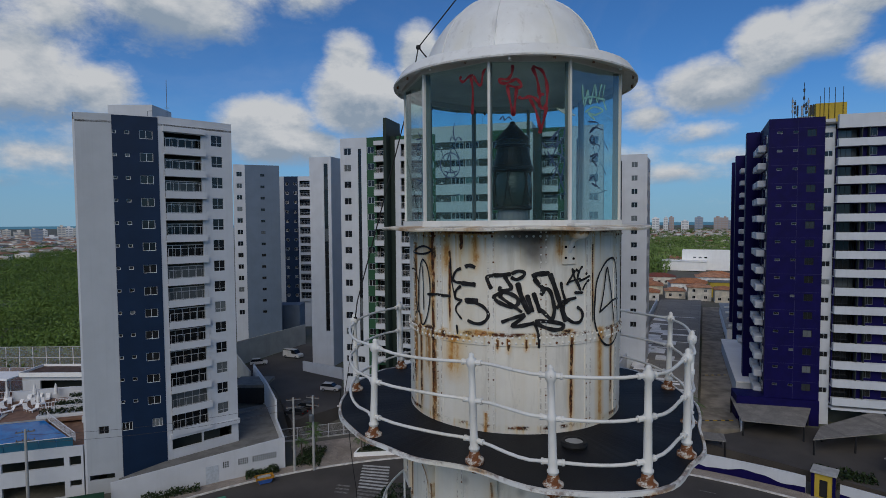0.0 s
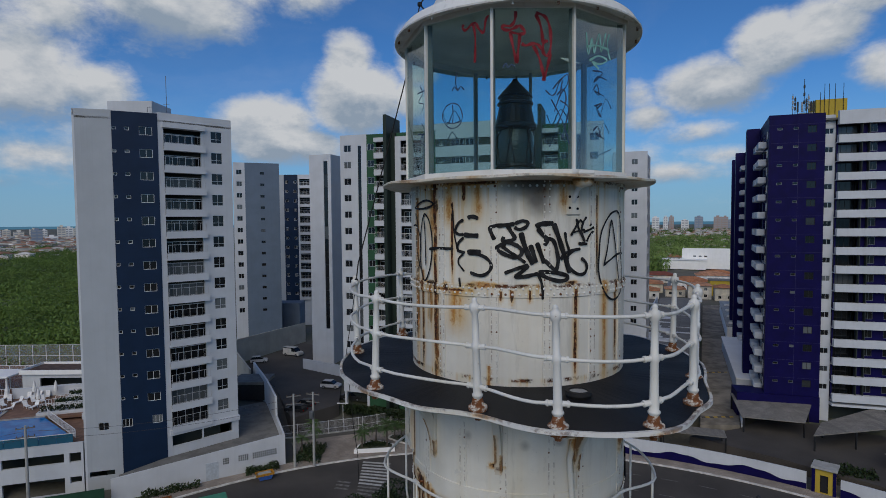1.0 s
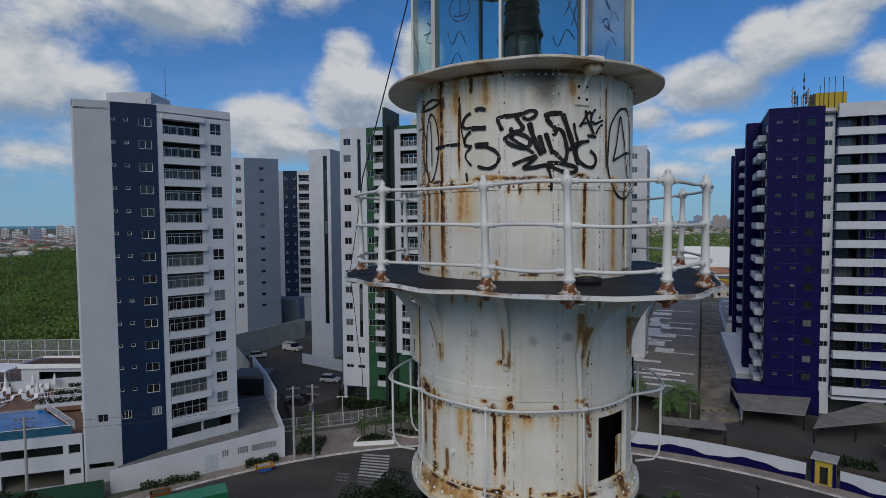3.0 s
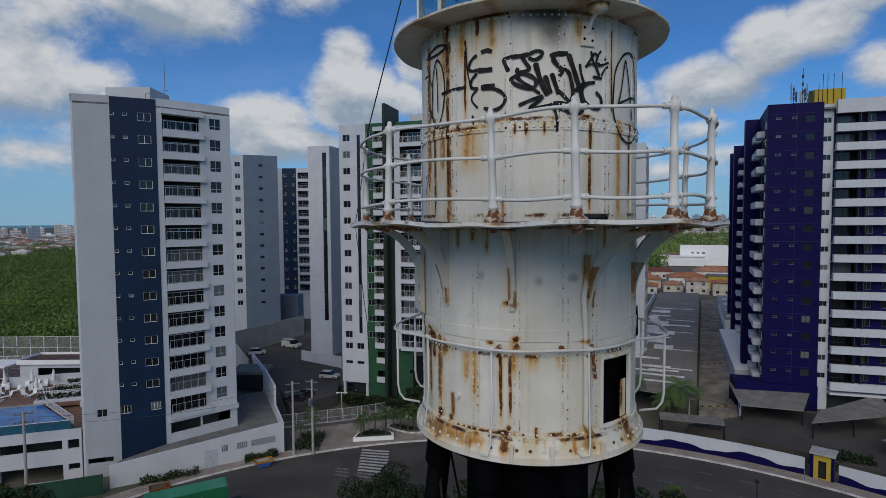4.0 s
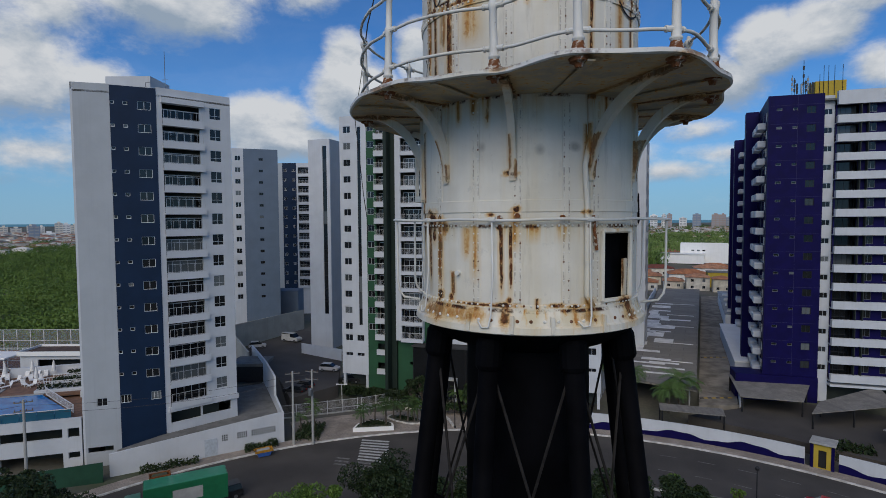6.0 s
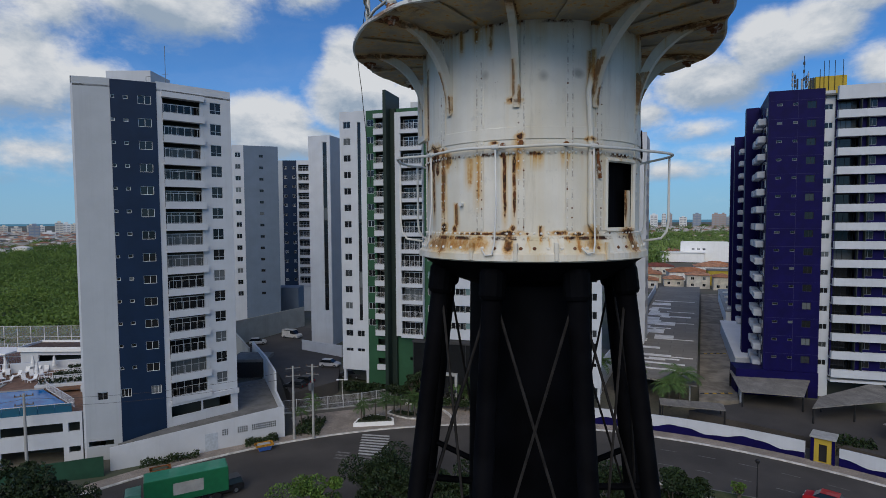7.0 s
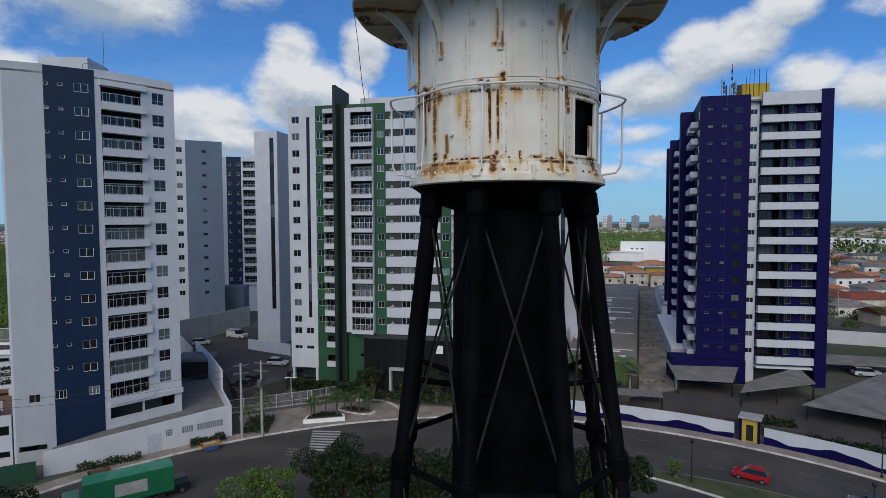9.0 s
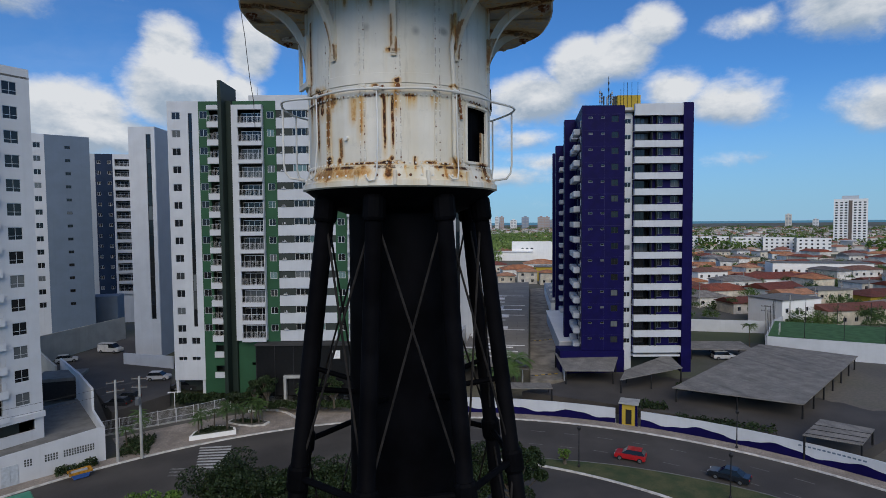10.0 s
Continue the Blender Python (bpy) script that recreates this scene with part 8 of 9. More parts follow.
        if posts:
            for i in range(4):
                (ax, ay), (bx, by) = corners[i], corners[(i + 1) % 4]
                n = max(1, int(math.hypot(bx - ax, by - ay) / 6))
                for q in range(n):
                    x, y = ax + (bx - ax) * (q + 0.02) / n, ay + (by - ay) * (q + 0.02) / n
                    cx, cy = sum(c[0] for c in corners) / 4, sum(c[1] for c in corners) / 4
                    x, y = x + (cx - x) * 0.03, y + (cy - y) * 0.03
                    zz = zs[i] + (zs[(i + 1) % 4] - zs[i]) * q / n
                    part("post", boxes((x - 0.09, x + 0.09, y - 0.09, y + 0.09, land(x, y) - 0.1, zz - 0.13)), BLACK_METAL, t)
        return t

    carport("grey sheet carport roof by the indigo tower", [(46.8, 85.4), (55.0, 82.6), (60.3, 89.2), (50.5, 96.0)], 3.9, 0.5)
    carport("tilted grey sheet carport roof on posts", [(53.0, 77.8), (57.5, 82.8), (70.8, 88.2), (66.5, 79.0)][::1], 3.8, 0.6)
    carport("very large grey sheet carport roof over dark bays", [(58.2, 71.5), (70.5, 59.0), (104.5, 76.5), (95.5, 90.5)], 3.8, 0.3)
    shed = carport("pale sheet shed roof by the avenue wall", [(61.4, 51.4), (65.4, 46.9), (71.2, 49.6), (68.0, 54.4)], 3.3, 0.25)
    for k in range(3):
        part("roof_rib", tube(bmesh.new(), [(61.4 + 1.75 * k + 0.6, 51.4 + 0.8 * k + 0.2, 3.36 + 0.06 * k), (65.4 + 1.6 * k + 0.6, 46.9 + 0.72 * k + 0.3, 3.36 + 0.06 * k)], 0.05, 5), BLACK_METAL, shed)
    carport("dark grey carport roof beside the tower", [(80, 93), (92, 88.5), (95, 95), (83, 99.5)], 3.6, 0.2)
    # lane and the long flat car-park roofs
    lane = [(41.5, 88.0), (48.0, 88.0), (108.2, 215.0), (101.8, 215.0)]
    solid("road", prism(bmesh.new(), lane, 0.0, 1.56), plain("cobbled_lane", (0.25, 0.225, 0.185), 0.95, var=0.45, scale=0.35, bump=0.5), "long worn cobbled lane beside the tower", "road", kind="structure")
    stripes = thing("road_hump", "yellow and black striped road humps", "road hump")
    YB = plain("yellow_hump_paint", (0.45, 0.30, 0.03), 0.7)
    for sy in (91.5, 119.0):
        sx = 41.5 + (sy - 88) * 0.4748
        for k in range(8):
            part("hump_block", boxes((sx + 0.25 + 0.68 * k, sx + 0.91 + 0.68 * k, sy, sy + 0.35, 1.55, 1.63)), YB if k % 2 else BLACK_METAL, stripes)
    roof_mat = Nodes("stained_flat_roof")
    w = roof_mat.where((1, 1, 1))
    mm = roof_mat.tree.nodes.new("ShaderNodeMapping")
    mm.inputs["Rotation"].default_value = (0, 0, radians(25))
    roof_mat.put(roof_mat.coords.outputs["Object"], mm.inputs["Vector"])
    br = roof_mat.tree.nodes.new("ShaderNodeTexBrick")
    br.inputs["Scale"].default_value = 0.10
    br.inputs["Mortar Size"].default_value = 0.004
    br.inputs["Color1"].default_value, br.inputs["Color2"].default_value, br.inputs["Mortar"].default_value = (0.19, 0.175, 0.15, 1), (0.25, 0.235, 0.205, 1), (0.10, 0.094, 0.085, 1)
    br.inputs["Bias"].default_value = -0.35
    roof_mat.put(mm.outputs[0], br.inputs["Vector"])
    ROOFS = roof_mat.done(roof_mat.mix(roof_mat.ramp(roof_mat.noise(0.3, 5), 0.42, 0.75, 0, 0.7), br.outputs["Color"], (0.16, 0.147, 0.127)), 0.9)
    n = thing("carport", "very long flat car-park roof of mixed grey panels", "carport", group="carports")
    part("roof_sheet", prism(bmesh.new(), [(30.0, 95.0), (40.6, 87.0), (101.2, 215.0), (86.0, 217)], 4.1, 4.35), ROOFS, n)
    # newer white sheets laid over the old roof, and pale laps
    random.seed(66)
    pale_sheet = plain("new_white_roof_sheet", (0.74, 0.73, 0.70), 0.8, var=0.25, scale=0.4)
    skew = face(30.6, 96.0, 86.4, 216.0)[0]
    y = 4.0
    while y < 118:
        step = random.choice((1.0, 1.8, 3.2, 5.0))
        if random.random() < 0.80 - 0.45 * (y > 75):
            x0 = random.uniform(-0.4, 0.6) if random.random() < 0.8 else random.uniform(2.5, 4.5)
            part("roof_panel", boxes((y, y + step * 0.92, -x0 - random.choice((2.6, 4.0, 5.4, 7.4)), -x0, 4.352, 4.40)), pale_sheet, n, m=skew)
        y += step
    for y in (14, 31, 52, 70, 92):
        part("roof_lap", boxes((y, y + 0.5, -12.2, -5.0, 4.352, 4.41)), pale_sheet, n, m=skew)
    solid("boundary_wall", walls_line([(26.8, 93.5), (43.0, 125.3), (80.5, 206)], [0, 0, 0], [6.2, 6.3, 6.2], 0.35, None), WHITE_WALL, "tall white wall beside the long car-park roof", "wall")
    for k in range(12):
        x, y = 40.6 + 4.75 * k, 89.5 + 10.0 * k
        part("post", boxes((x - 0.12, x + 0.12, y - 0.12, y + 0.12, 0.8, 4.1)), PALE_CONCRETE, n)
    part("back_wall", walls_line([(30.2, 95.6), (86.0, 216.5)], [0, 0], [4.09, 4.09], -0.3, None), CONCRETE, n)
    # low white service block along the tower's foot
    low = thing("service_block", "low white flat-roofed block beside the tower", "annex")
    part("wall", prism(bmesh.new(), [(55.6, 103.5), (59.6, 102.4), (76.4, 139.5), (71.8, 141)], 0.5, 4.6), WHITE_WALL, low)
    part("roof", prism(bmesh.new(), [(55.5, 103.4), (59.7, 102.3), (76.5, 139.6), (71.7, 141.2)], 4.61, 4.85), LIFTED_WHITE, low)
    part("parapet", walls_line([(48.4, 88.5), (57.7, 108), (108.4, 214)], [0.5, 0.5, 0.5], [2.6, 2.7, 2.7], -0.25, None), WHITE_WALL, low)
    far_low = thing("service_block", "low white flat-roofed annex farther up the lane", "annex")
    part("wall", prism(bmesh.new(), [(77.8, 150), (81.5, 148.5), (104, 196), (99.6, 197.5)], 0.5, 5.6), LIFTED_WHITE, far_low)
    part("roof", prism(bmesh.new(), [(77.6, 150), (81.6, 148.3), (104.2, 196.1), (99.4, 197.7)], 5.61, 5.85), PALE_CONCRETE, far_low)
    for k in range(4):
        part("parapet", boxes((79.6 + 5.2 * k, 82.6 + 5.2 * k, 152.5 + 11 * k, 152.8 + 11 * k, 5.86, 6.5)), LIFTED_WHITE, far_low)
    yard = [(38, 84), (47, 75.5), (58, 63.5), (66, 48), (100, 58), (118, 78), (98, 95), (72, 84.5), (53, 91), (47.5, 87)]
    solid("road", prism(bmesh.new(), yard, 0.0, 1.42), ASPHALT, "dark asphalt yard under the carports", "road", kind="structure")
    # shed roof by the wall
    carport("pale sheet shed roof behind the avenue wall", [(33.0, 82.5), (41.5, 79.6), (42.3, 82.0), (33.8, 85.0)], 2.9, 0.2)
    for q, (x, y, h, s) in enumerate(((38.6, 88.8, 4.6, 1.9), (36.2, 87.0, 3.6, 1.6), (32.0, 91.5, 5.4, 1.4), (28.0, 96.0, 5.0, 1.4), (99.5, 97, 5.6, 1.0), (77.5, 99, 6.0, 1.0))):
        palm(x, y, 1.0, h, s, 120 + q)
    # hedges inside the wall
    for q, (x0, y0, x1, y1) in enumerate(((52.5, 63.5, 62, 55.5), (49, 71, 55, 68), (63, 76, 66, 74))):
        mm, ww = face(x0, y0, x1, y1)
        hedge("shrub", 0, ww, 0.6, 3.4, 0.1, 1.9, 2200, LEAF, mm, 150 + q, "dense green shrubs inside the avenue wall", 0.28)
    # walled sports pitch with green floor
    pitch = thing("sports_pitch", "walled green sports pitch with goal and netting", "pitch")
    fr = [(98.5, 91.5), (124, 69.0), (142, 85.5), (117.5, 107.0)]
    part("floor", prism(bmesh.new(), fr, 4.4, 4.9), plain("green_pitch_turf", (0.05, 0.125, 0.045), 0.95, var=0.3, scale=0.6), pitch)
    part("wall", walls_line([fr[0], fr[1]], [0, 0], [5.4, 5.4], -0.3, None), WHITE_WALL, pitch, "white retaining wall")
    part("wall", walls_line([fr[3], fr[0]], [0, 0], [5.4, 5.4], -0.3, None), WHITE_WALL, pitch)
    for i in range(4):
        (ax, ay), (bx, by) = fr[i], fr[(i + 1) % 4]
        for k in range(5):
            x, y = ax + (bx - ax) * k / 5, ay + (by - ay) * k / 5
            part("net_post", tube(bmesh.new(), [(x, y, 4.9), (x, y, 10.5)], 0.06, 5), BLACK_METAL, pitch)
    part("goal", tube(bmesh.new(), [(104, 93.5, 4.9), (104, 93.5, 7.1), (106.6, 95.6, 7.1), (106.6, 95.6, 4.9)], 0.07, 6), WHITE_METAL, pitch)


build_compound()


# ---- vehicles ----
def car_paint(name, color):
    n = Nodes(name)
    n.bsdf.inputs["Coat Weight"].default_value = 0.6
    return n.done(n.mix(n.ramp(n.noise(2, 3), 0.3, 0.7), color, tuple(c * 0.85 for c in color)), 0.35, 0.1)


TYRE = plain("black_tyre_rubber", (0.015, 0.015, 0.016), 0.9)
CAR_GLASS = plain("dark_car_glass", (0.01, 0.012, 0.014), 0.05, var=0.05)
LIGHT_LENS = plain("clear_lamp_lens", (0.6, 0.6, 0.58), 0.15)
RED_LENS = plain("red_lamp_lens", (0.35, 0.02, 0.02), 0.2)


def loft(profile, half, top_in, bevel=0.05):
    """A body from a side outline (x, z): full width below, drawn in towards the top."""
    zs = [p[1] for p in profile]
    lo, hi = min(zs), max(zs)
    bm = bmesh.new()
    sides = []
    for s in (-1, 1):
        sides.append([bm.verts.new((x, s * (half - top_in * max(0.0, (z - lo) / (hi - lo) - 0.35) / 0.65), z)) for x, z in profile])
    bm.faces.new(sides[0])
    bm.faces.new(sides[1][::-1])
    n = len(profile)
    for i in range(n):
        bm.faces.new((sides[0][(i + 1) % n], sides[0][i], sides[1][i], sides[1][(i + 1) % n]))
    bmesh.ops.recalc_face_normals(bm, faces=bm.faces[:])
    if bevel:
        bmesh.ops.bevel(bm, geom=bm.edges[:], offset=bevel, segments=2, affect="EDGES", clamp_overlap=True)
    return bm


def car(m, color, label, style="hatch", category="car", group="vehicles"):
    c = thing("car", label, category, m, group)
    mat = car_paint("car_paint_" + style + str(len(bpy.data.materials)), color)
    if style == "suv":
        body = [(-2.2, 0.35), (2.2, 0.35), (2.25, 0.7), (2.1, 1.0), (1.15, 1.08), (-2.2, 1.1), (-2.25, 0.7)]
        cab = [(1.15, 1.07), (0.45, 1.68), (-1.95, 1.70), (-2.18, 1.09)]
        half, r, wb = 0.92, 0.37, 1.35
    elif style == "van":
        body = [(-2.4, 0.3), (2.4, 0.3), (2.45, 0.75), (2.3, 1.05), (1.55, 1.15), (-2.42, 1.2), (-2.42, 0.6)]
        cab = [(1.6, 1.14), (0.85, 1.95), (-2.38, 2.0), (-2.42, 1.19)]
        half, r, wb = 0.95, 0.33, 1.55
    elif style == "sedan":
        body = [(-2.2, 0.3), (2.15, 0.3), (2.2, 0.6), (2.05, 0.82), (1.05, 0.92), (-1.4, 0.95), (-2.15, 0.92), (-2.25, 0.6)]
        cab = [(1.05, 0.91), (0.35, 1.42), (-0.85, 1.44), (-1.6, 0.94)]
        half, r, wb = 0.86, 0.31, 1.3
    else:
        body = [(-1.85, 0.3), (1.85, 0.3), (1.92, 0.6), (1.75, 0.85), (0.95, 0.95), (-1.8, 0.98), (-1.9, 0.6)]
        cab = [(1.0, 0.94), (0.3, 1.46), (-1.35, 1.48), (-1.8, 0.97)]
        half, r, wb = 0.85, 0.31, 1.2
    part("body", loft(body, half, 0.06), mat, c)
    glass = part("cabin_glass", loft(cab, half - 0.05, 0.16, 0.03), CAR_GLASS, c, "dark glazing")
    top = max(z for _, z in cab)
    xs = [x for x, z in cab if z > top - 0.08]
    part("roof", boxes((min(xs) - 0.05, max(xs) + 0.05, -half + 0.2, half - 0.2, top - 0.02, top + 0.035), bevel=0.015), mat, c)
    if style == "van":
        part("side_panel", boxes((-2.3, 0.2, -half + 0.02, -half + 0.07, 1.15, 1.85)), mat, c)
        part("side_panel", boxes((-2.3, 0.2, half - 0.07, half - 0.02, 1.15, 1.85)), mat, c)
    for x in (-wb, wb):
        for s in (-1, 1):
            w = part("wheel", tube(bmesh.new(), [(0, -0.1, 0), (0, 0.1, 0)], r, 18), TYRE, c, m=Matrix.Translation((x, s * (half - 0.09), r)))
            part("rim", tube(bmesh.new(), [(0, -0.112, 0), (0, 0.112, 0)], r * 0.6, 12), GREY_METAL, w)
    x = body[2][0] - 0.06
    for s in (-1, 1):
        part("headlight", boxes((x - 0.1, x + 0.04, s * (half - 0.3) - 0.14, s * (half - 0.3) + 0.14, 0.62, 0.76), bevel=0.02), LIGHT_LENS, c)
        part("tail_light", boxes((body[0][0] - 0.06, body[0][0] + 0.06, s * (half - 0.2) - 0.1, s * (half - 0.2) + 0.1, 0.65, 0.85), bevel=0.02), RED_LENS, c)
    return c


def on_avenue(b, r, back=False):
    q = ring_point(b, r)
    return at(q.x, q.y, 0.02, -b + (180 if back else 0))


def build_vehicles():
    def place(x, y, turn, z=None):
        return at(x, y, (3.06 if z is None else z), turn)

    car(place(-36.4, 131.5, -25), (0.62, 0.62, 0.60), "white delivery van parked by the pale wall", "van", "van")
    car(place(-42.4, 124.8, 15, 3.06), (0.55, 0.56, 0.57), "small white hatchback parked by the wall", "hatch")
    car(place(-21.9, 105.0, -12), (0.50, 0.50, 0.52), "silver hatchback parked before the white building", "hatch")
    car(place(-17.0, 100.5, -14, 2.2), (0.02, 0.02, 0.02), "dark car parked under the white building", "sedan")
    for k, (x, y) in enumerate(((-25.3, 92.5), (-24.6, 95.2))):
        car(place(x, y, 160, 2.62), (0.02, 0.02, 0.022), "dark car parked behind the steel fence", "hatch")
    car(place(86.5, 90.8, -20, land(86.5, 90.8)), (0.6, 0.6, 0.6), "white car half under a grey carport", "suv")
    car(place(139, 101, 10, land(139, 101)), (0.6, 0.6, 0.6), "white car beyond the green pitch", "suv")
    car(on_avenue(-36.3, 51.7, True), (0.012, 0.012, 0.013), "black off-road car on the avenue", "suv")
    car(on_avenue(43.5, 52.5, True), (0.42, 0.008, 0.012), "bright red hatchback on the avenue", "hatch")
    car(on_avenue(55.6, 53.0, True), (0.008, 0.010, 0.016), "dark blue sedan on the avenue", "sedan")
    # green box truck
    t = thing("truck", "green box truck with pale side sign on the avenue", "truck", at(-28.6, 59.6, 0.02, 208), "vehicles")
    green = car_paint("green_truck_paint", (0.012, 0.16, 0.065))
    part("cargo_box", boxes((-4.2, 4.2, -1.25, 1.25, 1.0, 3.7), bevel=0.04), green, t)
    part("box_roof", boxes((-4.1, 4.1, -1.2, 1.2, 3.701, 3.74), bevel=0.01), car_paint("pale_green_roof_paint", (0.045, 0.30, 0.17)), t, "pale green roof, lighter than the box sides")
    part("cab", loft([(4.45, 0.5), (6.1, 0.5), (6.15, 1.4), (5.95, 2.55), (4.45, 2.6)], 1.15, 0.08), car_paint("pale_cab_paint", (0.10, 0.27, 0.20)), t, "pale green cab")
    part("windscreen", boxes((5.96, 6.1, -0.95, 0.95, 1.5, 2.3)), CAR_GLASS, t)
    part("chassis", boxes((-4.1, 5.9, -0.5, 0.5, 0.55, 0.98)), BLACK_METAL, t)
    for s in (-1.208, 1.208):
        part("side_sign", boxes((-1.6, 1.4, s * 1.035 - 0.006, s * 1.035 + 0.006, 1.7, 3.0), bevel=0.002), PALE_CONCRETE, t, "pale side sign without readable writing")
    for x in (-2.9, 4.9):
        for s in (-0.95, 0.95):
            part("wheel", tube(bmesh.new(), [(0, -0.14, 0), (0, 0.14, 0)], 0.48, 16), TYRE, t, m=Matrix.Translation((x, s, 0.48)))
    # skips at the kerb
    for x, y, turn, col, name in ((-35.0, 66.3, 30, (0.22, 0.075, 0.02), "rusty orange rubbish skip at the kerb"), (-24.6, 73.6, 28, (0.42, 0.20, 0.02), "orange and blue rubbish skip at the kerb")):
        s = thing("skip", name, "skip", at(x, y, 0.02, turn) @ Matrix.Diagonal((0.74, 0.74, 0.8, 1)), group="skips")
        mat = plain("skip_paint" + str(int(-x)), col, 0.7, var=0.4)
        low = mat if x < -30 else plain("blue_skip_paint", (0.03, 0.09, 0.30), 0.7, var=0.3)
        for sy in (-0.8, 0.8):
            part("side", loft([(-1.0, 0.15), (1.0, 0.15), (1.35, 0.8), (-1.35, 0.8)], 0.04, 0.0, 0), low, s, m=Matrix.Translation((0, sy, 0)))
            part("rim", boxes((-1.62, 1.62, sy - 0.06, sy + 0.06, 0.81, 1.2), bevel=0.02), mat, s)
        part("floor", boxes((-1.0, 1.0, -0.76, 0.76, 0.12, 0.2)), mat, s)
        for sx in (-1, 1):
            part("end", boxes((-0.03, 0.03, -0.76, 0.76, 0.0, 1.22)), mat, s, m=pose(sx * 1.0, 0, 0.16, 0, sx * 28, 0))
        part("rubble", boxes((-1.2, 1.2, -0.72, 0.72, 0.6, 1.12), bevel=0.16), SOIL if x < -30 else PALE_CONCRETE, s)


build_vehicles()


# ---- trees round the lighthouse's foot ----
def build_near_trees():
    spots = [(-5.6, 53, 7.9, 4.2, 1), (-1.6, 50, 7.4, 4.0, 2), (16.5, 50.5, 7.6, 3.8, 4), (21.0, 49, 8.2, 3.4, 5), (3.0, 52.5, 6.8, 4.0, 7), (10.0, 52.0, 6.6, 3.6, 8)]
    for x, y, h, s, seed in spots:
        broad_tree(seed, h, s, LEAF, 11000, 0.17, at(x, y, 0.05))
    broad_tree(31, 9.0, 3.8, LEAF_BRIGHT, 11000, 0.14, at(-11.4, 46.5, 0.05), "bright green rounded tree by the avenue")
    for x, y, h, s, seed in ((-34.5, 44.5, 10.6, 4.4, 12), (-39.5, 47.5, 10.2, 4.2, 13), (-29.8, 42, 9.6, 3.4, 14)):
        broad_tree(seed, h, s, LEAF, 9000, 0.19, at(x, y, 0.05), "dark green tree beside the avenue bend")
    for k, b in enumerate((20, 27, 35)):
        q = ring_point(b, 47.9 if b > 22 else 44.0, 0.1)
        broad_tree(50 + k, 1.9, 0.9, LEAF_BRIGHT, 500, 0.14, at(q.x, q.y, 0.1), "small bright shrub on the median", "median shrubs")
    for k, (x0, y0, x1, y1) in enumerate(((-38.5, 68.2, -32.5, 71.4), (-27.5, 74.6, -23.6, 76.8))):
        mm, ww = face(x0, y0, x1, y1)
        hedge("shrub", 0, ww, -0.5, 0.5, 0.1, 0.9, 700, LEAF, mm, 170 + k, "low shrubs along the white street wall", 0.2)


build_near_trees()


# ---- woods, palm grove and town beyond ----
def crowns(name, spots, radii, tops, per, leaf, mat, label, seed):
    """Many distant crowns joined into one: each a loose heap of leaf clumps."""
    rng = np.random.default_rng(seed)
    n = len(spots)
    d = rng.normal(size=(n, per, 3))
    d /= np.linalg.norm(d, axis=2)[..., None]
    d[..., 2] = np.abs(d[..., 2]) * 0.9 + d[..., 2] * 0.1
    rad = np.asarray(radii)[:, None, None] * (0.55 + 0.5 * rng.random((n, per, 1)))
    lobes = 1 + 0.35 * np.sin(d[..., :1] * 4 + rng.random((n, 1, 1)) * 6) * np.cos(d[..., 1:2] * 5)
    pts = np.concatenate([np.asarray(spots), np.zeros((n, 1))], 1)[:, None, :] + d * rad * lobes * np.array([1, 1, 0.8])
    pts[..., 2] += np.asarray(tops)[:, None] - np.asarray(radii)[:, None] * 0.7
    pts = pts.reshape(-1, 3)
    sizes = np.repeat(np.asarray(leaf) * np.ones(n), per) * (0.6 + 0.8 * rng.random(n * per))
    return solid(name, quads_mesh(name, pts, sizes, rng), mat, label, "trees", kind="stuff")


